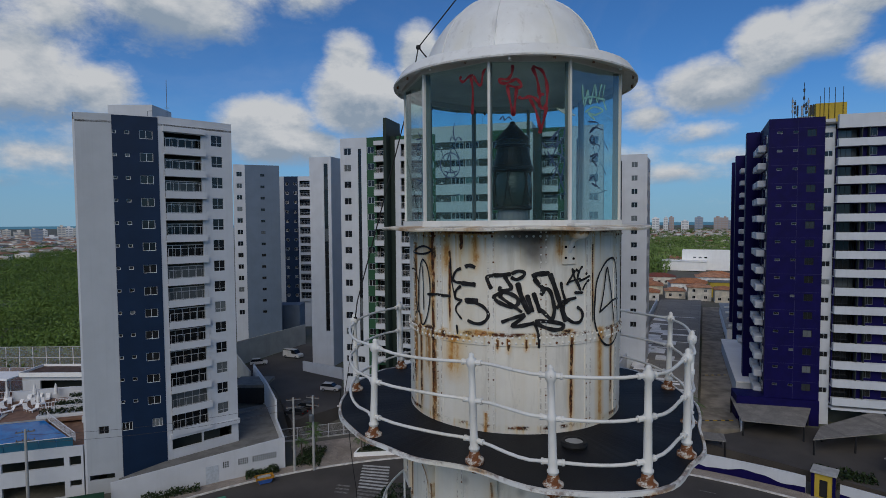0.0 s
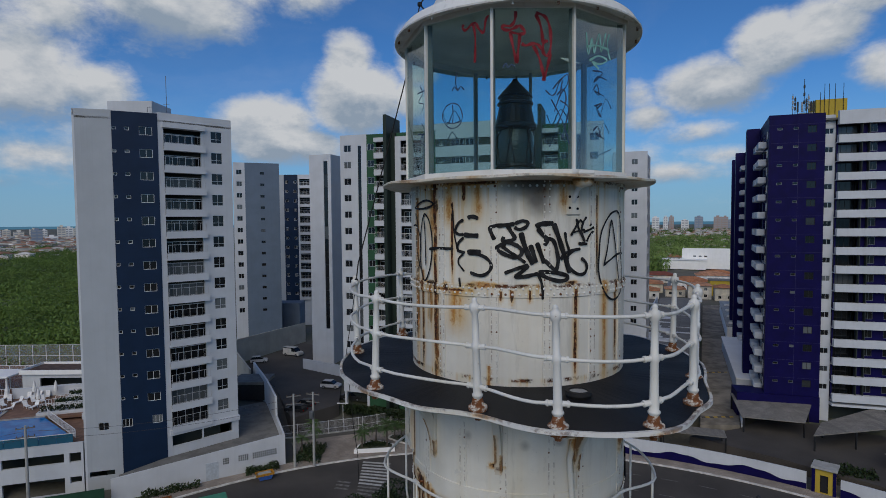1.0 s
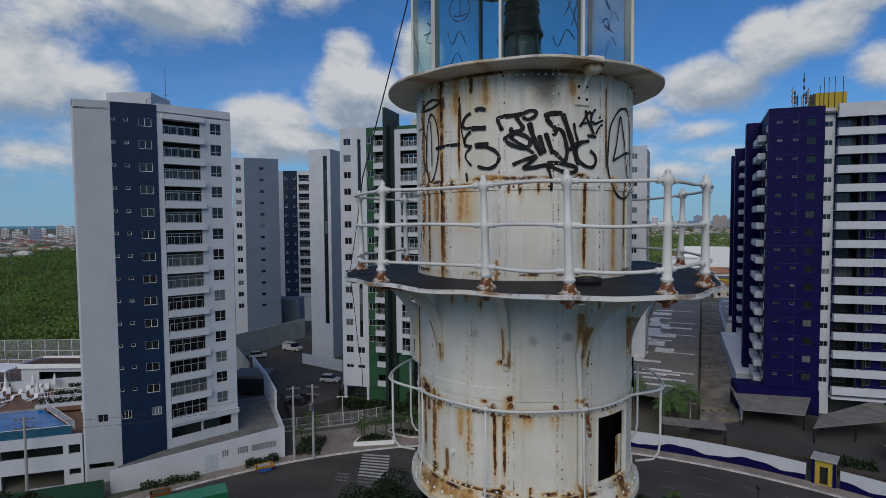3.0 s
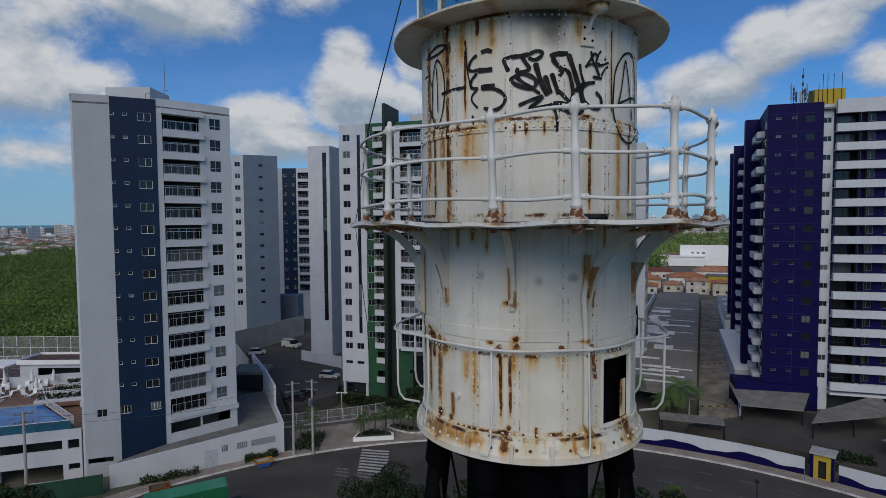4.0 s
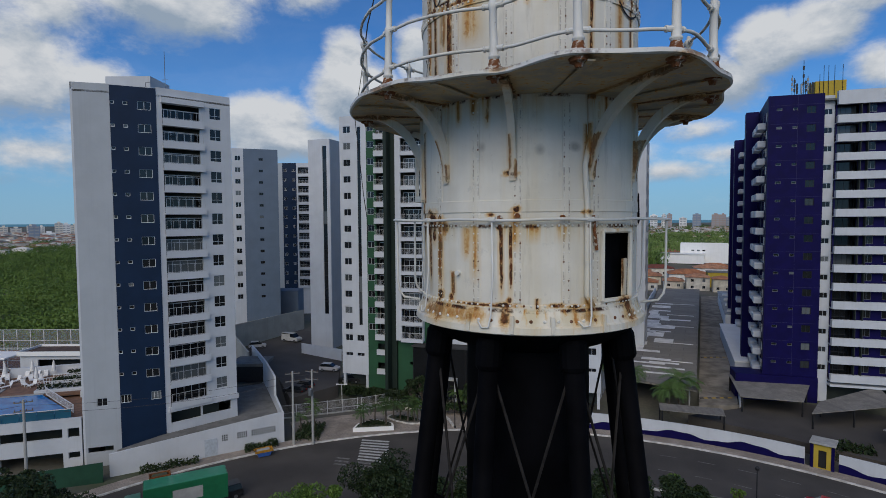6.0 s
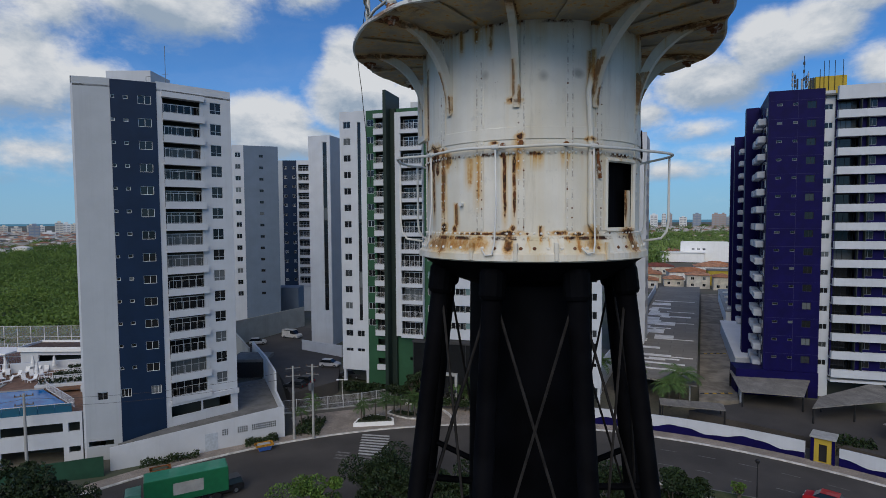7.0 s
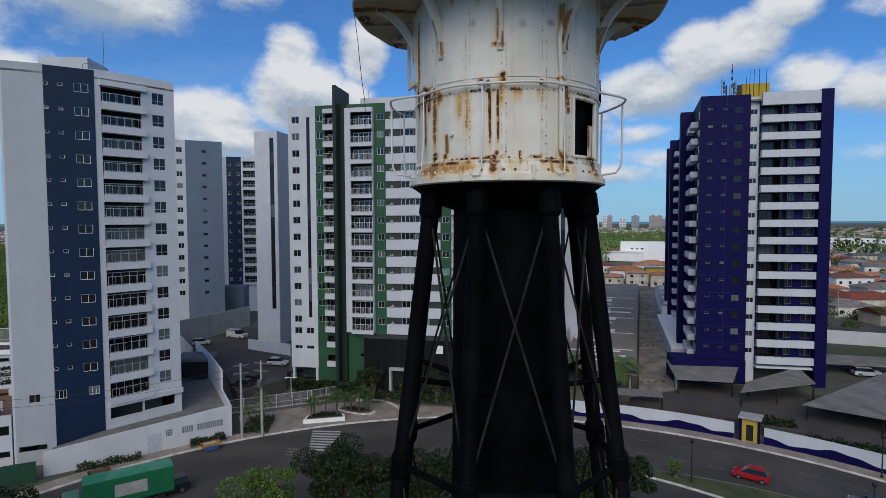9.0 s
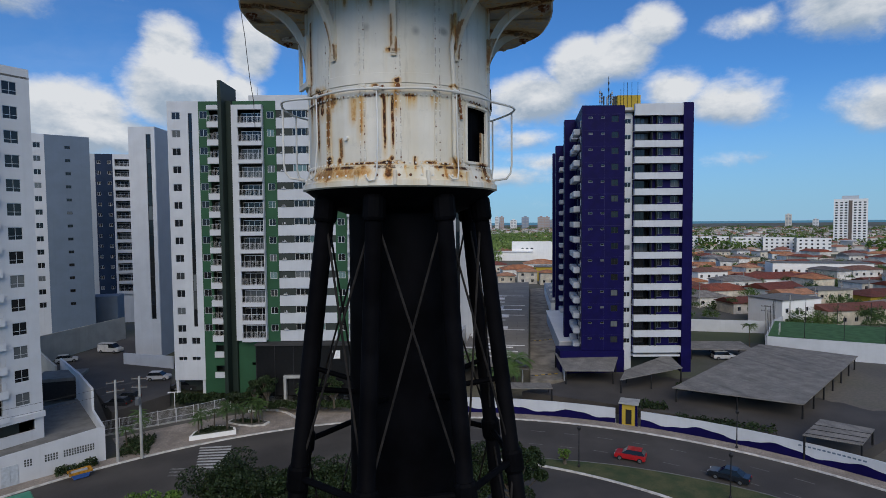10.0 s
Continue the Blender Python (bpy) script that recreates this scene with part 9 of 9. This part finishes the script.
def build_woods():
    rng = np.random.default_rng(4)
    spots, radii, tops = [], [], []
    while len(spots) < 1600:
        y = 128 + 470 * rng.random() ** 1.3
        ang = rng.uniform(-0.80, -0.50)
        x = y * math.tan(ang) - 5
        if y < 140 and x > -78:
            continue
        spots.append((x, y))
        r = rng.uniform(3.2, 7.0) * (1 + y / 700)
        radii.append(r)
        tops.append(6.0 + rng.uniform(-1.2, 2.6) + 2.2 * math.sin(x * 0.06) * math.sin(y * 0.045 + 1))
    crowns("woods", np.array(spots), np.array(radii), np.array(tops), 400, 0.25 * np.array(radii) / 4.0, MANGROVE, "dense green mangrove woods stretching to the town", 41)
    # bright verge of trees on the horizon and among the houses
    spots, radii, tops = [], [], []
    for _ in range(900):
        ang = rng.uniform(0.25, 1.10)
        dist = 520 + 1900 * rng.random()
        spots.append((dist * math.sin(ang), dist * math.cos(ang)))
        radii.append(rng.uniform(5, 13))
        tops.append(rng.uniform(6, 12))
    close, close_r, close_top = [], [], []
    for _ in range(280):
        ang = rng.uniform(0.60, 1.02)
        dist = rng.uniform(165, 480)
        close.append((dist * math.sin(ang), dist * math.cos(ang)))
        close_r.append(rng.uniform(1.6, 4.2))
        close_top.append(rng.uniform(3.5, 7.5))
    crowns("garden_trees", np.array(close), np.array(close_r), np.array(close_top), 700, 0.085 * np.array(close_r), GARDEN_LEAF, "green garden trees between the town houses", 44)
    for x, y, r in ((395, 405, 11), (410, 388, 9), (440, 372, 12), (378, 420, 8), (466, 330, 12), (330, 365, 14), (345, 355, 11), (480, 300, 16), (470, 275, 14), (215, 265, 8), (400, 260, 14), (430, 250, 12)):
        spots.append((x, y)), radii.append(r), tops.append(r + 3)
    for _ in range(500):
        ang = rng.uniform(-0.82, 0.25)
        dist = 680 + 420 * rng.random()
        spots.append((dist * math.sin(ang), dist * math.cos(ang)))
        radii.append(rng.uniform(4, 9))
        tops.append(rng.uniform(4, 8))
    crowns("distant_trees", np.array(spots), np.array(radii), np.array(tops), 80, 0.17 * np.array(radii), MANGROVE, "scattered green trees among the distant houses", 42)
    # palm grove: thin trunks with drooping fronds
    verts, faces = [], []

    def tri(*p):
        i = len(verts)
        verts.extend(p)
        faces.append(tuple(range(i, i + len(p))))

    for _ in range(1300):
        y = 330 + 620 * rng.random() ** 1.2
        x = y * math.tan(rng.uniform(0.335, 0.565))
        if y < 420 and 0.41 < x / y < 0.62:
            y += 130
            x = y * math.tan(rng.uniform(0.335, 0.565))
        h, s = rng.uniform(7, 12), rng.uniform(2.6, 3.8)
        tri((x - 0.15, y, 0), (x + 0.15, y, 0), (x + 0.12, y, h), (x - 0.12, y, h))
        for k in range(11):
            a, e = 2 * math.pi * k / 11 + rng.random(), rng.uniform(0.1, 0.75)
            dx, dy = math.cos(a), math.sin(a)
            px, py = -dy * 0.42, dx * 0.42
            mid = (x + dx * s * 0.55, y + dy * s * 0.55, h + s * e * 0.5)
            end = (x + dx * s, y + dy * s, h + s * (e - 0.75))
            tri((x, y, h), (mid[0] + px, mid[1] + py, mid[2]), end, (mid[0] - px, mid[1] - py, mid[2]))
    me = bpy.data.meshes.new("palm_grove")
    me.from_pydata(verts, [], faces)
    solid("palm_grove", me, PALM_GROVE, "thick grove of coconut palms behind the houses", "trees", kind="stuff")
    spots = [(y * math.tan(a), y) for y, a in zip(rng.uniform(335, 700, 420), rng.uniform(0.33, 0.57, 420)) if not (y < 420 and math.tan(a) > 0.41)]
    crowns("grove_undergrowth", np.array(spots), rng.uniform(3, 6, len(spots)), rng.uniform(3, 6, len(spots)), 30, 1.4, MANGROVE, "bright undergrowth beneath the palm grove", 43)


# paler copy of the palm leaf, with the grove's sunlight put into the colour
PALM_GROVE = leaf_material("sunlit_palm_leaf", (0.085, 0.16, 0.03), (0.20, 0.28, 0.07))
GARDEN_LEAF = leaf_material("garden_leaf", (0.03, 0.065, 0.018), (0.09, 0.15, 0.035))
build_woods()


def tile_roof(name, colors):
    n = Nodes(name)
    r = n.random()
    ramp = n.tree.nodes.new("ShaderNodeValToRGB")
    els = ramp.color_ramp.elements
    while len(els) < len(colors):
        els.new(0.5)
    for i, col in enumerate(colors):
        els[i].position, els[i].color = i / max(1, len(colors) - 1), rgb(col)
    n.put(n.math("FRACT", n.math("ADD", r, n.math("MULTIPLY", n.island(), 0.15))), ramp.inputs[0])
    wv = n.tree.nodes.new("ShaderNodeTexWave")
    wv.inputs["Scale"].default_value = 1.6
    wv.inputs["Distortion"].default_value = 0.4
    n.put(n.where(), wv.inputs["Vector"])
    c = n.mix(n.ramp(n.noise(0.5, 6), 0.35, 0.7, 0, 0.45), ramp.outputs[0], (0.06, 0.03, 0.022))
    c = n.mix(n.ramp(wv.outputs["Fac"], 0.2, 0.6, 0.3, 0.0), c, (0.04, 0.02, 0.015))
    n.bump(wv.outputs["Fac"], 0.7, 0.06)
    return n.done(c, 0.9)


RED_TILES = tile_roof("red_clay_tiles", [(0.24, 0.055, 0.03), (0.13, 0.036, 0.024), (0.34, 0.085, 0.04), (0.19, 0.06, 0.04), (0.26, 0.13, 0.085)])
ORANGE_TILES = tile_roof("orange_clay_tiles", [(0.62, 0.25, 0.10), (0.50, 0.20, 0.085), (0.66, 0.34, 0.19)])
GREY_SHEETS = tile_roof("weathered_roof_sheets", [(0.22, 0.215, 0.20), (0.38, 0.36, 0.32), (0.16, 0.155, 0.145), (0.48, 0.45, 0.40)])
HOUSE_WALL = varied("house_render", [(0.84, 0.83, 0.80), (0.74, 0.70, 0.60), (0.88, 0.88, 0.87), (0.66, 0.58, 0.42), (0.86, 0.84, 0.80)], 0.85, 0.5)


def roof_shape(w, d, h, rise, hip, over=0.5):
    bm = bmesh.new()
    x, y = w / 2 + over, d / 2 + over
    base = [bm.verts.new(p) for p in ((-x, -y, h), (x, -y, h), (x, y, h), (-x, y, h))]
    low = [bm.verts.new(p) for p in ((-x, -y, h - 0.15), (x, -y, h - 0.15), (x, y, h - 0.15), (-x, y, h - 0.15))]
    k = x - (min(y, x - 0.5) if hip else 0)
    a, b = bm.verts.new((-k, 0, h + rise)), bm.verts.new((k, 0, h + rise))
    bm.faces.new((base[0], base[1], b, a))
    bm.faces.new((base[2], base[3], a, b))
    bm.faces.new((base[1], base[2], b))
    bm.faces.new((base[3], base[0], a))
    bm.faces.new(low[::-1])
    for i in range(4):
        bm.faces.new((low[i], low[(i + 1) % 4], base[(i + 1) % 4], base[i]))
    return bm


def house(x, y, turn, w, d, h, roof="red", hip=True, z=None, wall=None, label=""):
    z = land(x, y) if z is None else z
    words = {"red": "red clay-tiled", "orange": "orange clay-tiled", "grey": "grey sheet-roofed", "flat": "flat-roofed"}[roof]
    t = thing("house", label or ("pale " + words + (" two-storey" if h > 4.5 else " low") + " town house"), "house", at(x, y, z, turn), group="town houses")
    mat = {"red": RED_TILES, "orange": ORANGE_TILES, "grey": GREY_SHEETS, "flat": CONCRETE}[roof]
    wall = wall or HOUSE_WALL
    holes, n = [], max(1, int(w / 3.2))
    for f in range(max(1, int(h / 2.8))):
        for k in range(n):
            cx = -w / 2 + w * (k + 0.5) / n
            holes.append((cx - 0.6, cx + 0.6, 0.9 + 2.8 * f, 2.1 + 2.8 * f))
            window(t, cx, 0.9 + 2.8 * f, 1.2, 1.2, Matrix.Translation((0, -d / 2, 0)), sill=False)
    part("wall", panel(-w / 2, w / 2, -0.5, h, holes, 0.25), wall, t, m=Matrix.Translation((0, -d / 2, 0)))
    part("side_wall", boxes((-w / 2, -w / 2 + 0.25, -d / 2 + 0.26, d / 2, -0.5, h)), wall, t)
    part("side_wall", boxes((w / 2 - 0.25, w / 2, -d / 2 + 0.26, d / 2, -0.5, h)), wall, t)
    part("back_wall", boxes((-w / 2 + 0.26, w / 2 - 0.26, d / 2 - 0.25, d / 2, -0.5, h)), wall, t)
    if roof == "flat":
        part("roof", boxes((-w / 2 - 0.25, w / 2 + 0.25, -d / 2 - 0.3, d / 2 + 0.25, h + 0.003, h + 0.24)), mat, t)
    else:
        part("roof", roof_shape(w, d, h + 0.15, 0.17 * d, hip), mat, t)
    return t


def build_town():
    random.seed(12)
    # houses set out one by one near the pitch
    house(134.5, 119.5, 4, 15, 10.5, 7.0, "flat", wall=LIFTED_WHITE, label="white two-storey flat-roofed house with stained side")
    house(151, 113.5, -6, 22, 8, 4.0, "red", False, label="low house with a long dull red roof")
    house(150, 160, -3, 18, 11, 4.2, "red", label="pale low house with wide red hipped roof")
    house(164, 150, 2, 16, 10, 5.2, "red", False, wall=LIFTED_WHITE, label="white gabled house with deep red tiles")
    house(193, 182, -6, 26, 12, 4.6, "red", False, wall=LIFTED_WHITE)
    house(181, 201, -4, 15, 9, 6.2, "red", wall=LIFTED_WHITE, label="white two-storey house with red hipped roof")
    house(165, 190, -10, 9, 7, 3.4, "orange")
    house(212, 178, -8, 15, 10, 4.6, "red")
    house(168, 135, -6, 13, 9, 6.2, "flat")
    house(187, 130, -8, 20, 11, 4.2, "red", wall=YELLOW_WALL, label="ochre house with wide red hipped roof")
    house(176, 158, 80, 10, 8, 3.6, "grey")
    house(138, 138, -5, 12, 8, 3.2, "red", False)
    house(132, 172, -20, 14, 9, 6.0, "orange")
    house(104, 168, -20, 14, 12, 6.6, "red", label="white two-storey house with red hipped roof")
    house(118, 196, -20, 16, 12, 5.2, "orange")
    house(247, 202, -31, 42, 12, 8.0, "flat", wall=LIFTED_WHITE, label="long white two-storey hall with small windows")
    house(205, 148, -8, 14, 10, 5.6, "flat")
    house(232, 150, -50, 18, 12, 6.5, "grey")
    house(208, 122, -10, 16, 11, 5.0, "orange")
    solid("boundary_wall", walls_line([(100, 118), (118, 108), (127, 113)], [0, 0, 0], [4.6, 4.6, 4.6], 0.3, None), WHITE_WALL, "long white boundary wall behind the carports", "wall")
    # rows that fill the quarter
    rows = [(0.60, 0.98, 190, 470, 175), (0.97, 1.12, 165, 420, 40)]
    placed = [(134, 119), (145, 113), (157, 113), (150, 160), (164, 150), (186, 182), (200, 182), (181, 201), (165, 190), (212, 178), (168, 135), (187, 130), (176, 158), (138, 138), (132, 172), (104, 168), (118, 196), (234, 210), (247, 202), (260, 194), (205, 148), (232, 150), (208, 122)]
    for a0, a1, d0, d1, count in rows:
        tries = made = 0
        while made < count and tries < 6000:
            tries += 1
            ang, dist = random.uniform(a0, a1), random.uniform(d0, d1)
            x, y = dist * math.sin(ang), dist * math.cos(ang)
            if any((x - p) ** 2 + (y - q) ** 2 < 196 for p, q in placed):
                continue
            placed.append((x, y))
            made += 1
            house(x, y, random.choice((-5, -5, 85, -12, -28)), random.uniform(8, 16), random.uniform(7, 10), random.choice((3.2, 3.6, 5.8, 6.2)), random.choice(("red", "red", "orange", "orange", "grey", "flat")), random.random() < 0.6)
    for q in range(14):
        ang, dist = 0.66 + 0.032 * q, 150 + 23 * (q % 5)
        x, y = dist * math.sin(ang), dist * math.cos(ang)
        street_pole(x, y, 8.5, 25 * q, z=land(x, y))
    # behind the lane: orange roofs, ochre house, the white hall
    for x, y, t, w, d, h, r in ((110, 236, -20, 9, 8, 5.6, "orange"), (96, 262, -20, 16, 12, 4.0, "orange"), (120, 268, -15, 18, 12, 4.0, "orange"), (101, 285, -22, 14, 10, 4.0, "orange"), (138, 282, -20, 15, 11, 5.4, "orange"), (88, 240, -22, 12, 9, 3.4, "orange"), (142, 258, -20, 9, 9, 5.8, "orange"), (103, 244, -20, 8, 8, 3.2, "orange"), (117, 229, -20, 7, 7, 5.4, "orange"), (118, 300, -20, 16, 10, 4, "red"), (152, 305, -20, 16, 11, 4, "orange"), (170, 290, -20, 16, 11, 4, "orange")):
        house(x, y, t, w, d, h, r)
    house(124, 246, -20, 9, 9, 6.6, "flat", wall=YELLOW_WALL, label="ochre two-storey house with open balconies")
    hall = thing("hall", "large plain white hall with few small windows", "hall", at(178, 372, 3.0, -26))
    slots = [(-8 + 3.4 * k, -6.2 + 3.4 * k, 7.0, 8.0) for k in range(3)]
    part("front_wall", panel(-15, 15, -1, 12.4, slots, 0.4), LIFTED_WHITE, hall)
    for a, b2, c, d in slots:
        window(hall, (a + b2) / 2, c, 1.8, 1.0, None, sill=False)
    part("side_wall", boxes((-15, -14.6, 0.41, 22, -1, 12.4)), LIFTED_WHITE, hall)
    part("side_wall", boxes((14.6, 15, 0.41, 22, -1, 11.6)), LIFTED_WHITE, hall)
    part("back_wall", boxes((-14.59, 14.59, 21.6, 22, -1, 12.0)), LIFTED_WHITE, hall)
    part("roof", boxes((-14.59, 14.59, 0.41, 21.59, 11.0, 11.3)), PALE_CONCRETE, hall)
    part("wing", boxes((-27, 0, -9, -0.3, -1, 5.2)), LIFTED_WHITE, hall, "low white front wing")
    part("wing_canopy", boxes((-27.5, 0.4, -9.6, -0.35, 5.21, 5.7)), LIFTED_WHITE, hall)
    # white flats, four storeys
    for k in range(5):
        ang, dist = 0.70 + 0.045 * k, 590 - 12 * k
        x, y = dist * math.sin(ang), dist * math.cos(ang)
        f = thing("apartment_block", "white four-storey apartment block in the distance", "apartment block", at(x, y, 2, -40), group="distant flats")
        holes = [(-10 + 4 * i, -8.4 + 4 * i, 1.2 + 3 * j, 2.6 + 3 * j) for i in range(6) for j in range(4)]
        for a, b2, c, d in holes:
            window(f, (a + b2) / 2, c, 1.6, 1.4, None, sill=False)
        part("wall", panel(-12, 12, -1, 13, holes, 0.3), LIFTED_WHITE, f)
        part("body", boxes((-12, 12, 0.6, 12, -1, 12.9)), CREAM_WALL, f)
    # white tower far off on the plain
    tw = thing("apartment_tower", "white fifteen-storey tower standing alone in the distance", "apartment tower", at(672, 508, 2, -52))
    holes = [(x, x + 2.6, 3.0 + 3.2 * j, 4.7 + 3.2 * j) for x in (-15.5, -10.5, -6.0, 3.2, 7.7, 12.6) for j in range(15)]
    part("wall", panel(-17, 17, -1, 53, holes, 0.4), LIFTED_WHITE, tw)
    for a, b2, c, d in holes:
        window(tw, (a + b2) / 2, c, 2.6, 1.7, None, sill=False)
    part("stair_slot", boxes((-2.0, 1.6, -0.5, -0.02, 2, 51)), plain("grey_brown_slot", (0.16, 0.13, 0.11), 0.8), tw)
    part("body", boxes((-17, 17, 0.8, 18, -1, 52.5)), WHITE_WALL, tw)
    part("tank_room", boxes((-9, 8, 2, 12, 52.6, 57)), WHITE_WALL, tw)
    # skyline towers
    shades = [paint("skyline_" + n, c, 0.15, 0.05) for n, c in (("white", (0.82, 0.82, 0.81)), ("terracotta", (0.42, 0.33, 0.30)), ("blue_grey", (0.26, 0.32, 0.42)), ("salmon", (0.62, 0.42, 0.33)), ("cream", (0.74, 0.70, 0.62)))]
    sky = [(21.1, 2100, 40, 62, 0), (22.0, 2150, 24, 64, 0), (22.5, 2200, 30, 66, 1), (23.7, 2150, 40, 48, 0), (24.9, 2200, 46, 64, 2), (26.5, 2050, 40, 62, 1), (27.1, 2120, 32, 62, 1), (27.7, 2200, 44, 50, 2), (28.4, 2300, 48, 66, 0), (28.9, 2100, 28, 74, 3), (29.6, 2150, 36, 74, 3), (30.5, 2200, 40, 60, 0),
           (-36.6, 2000, 30, 34, 4), (-35.9, 2050, 22, 30, 0), (-37.6, 1900, 34, 26, 4), (-36.4, 1350, 26, 36, 2), (-34.7, 1750, 26, 44, 4), (-34.2, 1850, 30, 40, 0), (-38.4, 2100, 28, 30, 4), (-39, 1900, 26, 34, 0), (-33.6, 2000, 26, 36, 4), (-35.4, 1500, 34, 14, 0), (57.8, 2500, 30, 60, 0), (48.5, 2900, 40, 70, 4), (50.5, 2800, 36, 40, 0), (-40.5, 2000, 40, 50, 0)]
    dark = plain("skyline_window_bands", (0.34, 0.36, 0.38), 0.4)
    for az, dist, w, h, c in sky:
        w, h = w * (0.62 if az > 0 else 0.7), h * (0.76 if az > 0 else 0.72)
        a = radians(az)
        s = thing("skyline_tower", ("white", "terracotta", "blue-grey", "salmon", "cream")[c] + " high-rise on the distant skyline", "high-rise", at(dist * math.sin(a), dist * math.cos(a), 0, -az), group="distant skyline")
        part("body", boxes((-w / 2, w / 2, 0, w * 0.7, -1, h)), shades[c], s)
        part("tank_room", boxes((-w / 5, w / 5, w * 0.2, w * 0.5, h, h + 4)), shades[c], s)
        n = int(h / 6)
        for k in range(2):
            bm = bmesh.new()
            for j in range(n):
                box(bm, -w * (0.42 - 0.48 * k), -w * (0.06 - 0.48 * k), -0.6, -0.05, 4 + 6 * j, 7 + 6 * j)
            part("window_column", bm, dark, s)
    # low roofs far out: too many to count
    rng = np.random.default_rng(77)

    def sprawl(name, count, a0, a1, d0, d1, wall_mat, roof_mat, label, size=(8, 18)):
        walls, roofs = bmesh.new(), bmesh.new()
        vw, fw, vr, fr = [], [], [], []
        for _ in range(count):
            ang, dist = rng.uniform(a0, a1), d0 + (d1 - d0) * rng.random()
            x, y, w, d, h, t = dist * math.sin(ang), dist * math.cos(ang), rng.uniform(*size), rng.uniform(*size) * 0.8, rng.uniform(3, 7), rng.uniform(0, 3.14)
            c, s = math.cos(t), math.sin(t)
            q = [(x + c * p * w / 2 - s * r * d / 2, y + s * p * w / 2 + c * r * d / 2) for p, r in ((-1, -1), (1, -1), (1, 1), (-1, 1))]
            i = len(vw)
            vw += [(a, b, 0) for a, b in q] + [(a, b, h) for a, b in q]
            fw += [(i + k, i + (k + 1) % 4, i + 4 + (k + 1) % 4, i + 4 + k) for k in range(4)]
            i = len(vr)
            vr += [(x + (a - x) * 1.1, y + (b - y) * 1.1, h) for a, b in q] + [(x, y, h + 0.16 * d)]
            fr += [(i + k, i + (k + 1) % 4, i + 4) for k in range(4)]
        for nm, v, f, mat in ((name + "_walls", vw, fw, wall_mat), (name + "_roofs", vr, fr, roof_mat)):
            me = bpy.data.meshes.new(nm)
            me.from_pydata(v, [], f)
            solid(nm, me, mat, label, "houses", kind="stuff")
        walls.free(), roofs.free()

    far_wall = varied("far_house_render", [(0.82, 0.80, 0.75), (0.66, 0.62, 0.54), (0.88, 0.87, 0.85), (0.74, 0.66, 0.52)], 0.85, 0.05, True)
    far_roof = varied("far_roof_tiles", [(0.45, 0.19, 0.10), (0.28, 0.11, 0.07), (0.52, 0.31, 0.18), (0.45, 0.42, 0.38), (0.70, 0.67, 0.62)], 0.9, 0.05, True)
    sprawl("town", 1500, 0.36, 1.12, 480, 2300, far_wall, far_roof, "low houses of the plain with clay roofs")
    sprawl("shore_town", 700, -0.86, -0.45, 640, 2000, far_wall, far_roof, "low houses of the shore quarter beyond the woods")
    # the sea along the horizon on one side
    n = Nodes("sea_water")
    sea = n.done(n.mix(n.ramp(n.noise(0.004, 3, n.where(world=True)), 0.3, 0.7), (0.03, 0.13, 0.22), (0.05, 0.18, 0.27)), 0.35)
    solid("water", prism(bmesh.new(), [(-4700, 2300), (-1200, 2700), (-1000, 4790), (-4700, 4790)], -0.5, 0.6), sea, "band of blue-green sea along the horizon", "sea", kind="structure")


build_town()
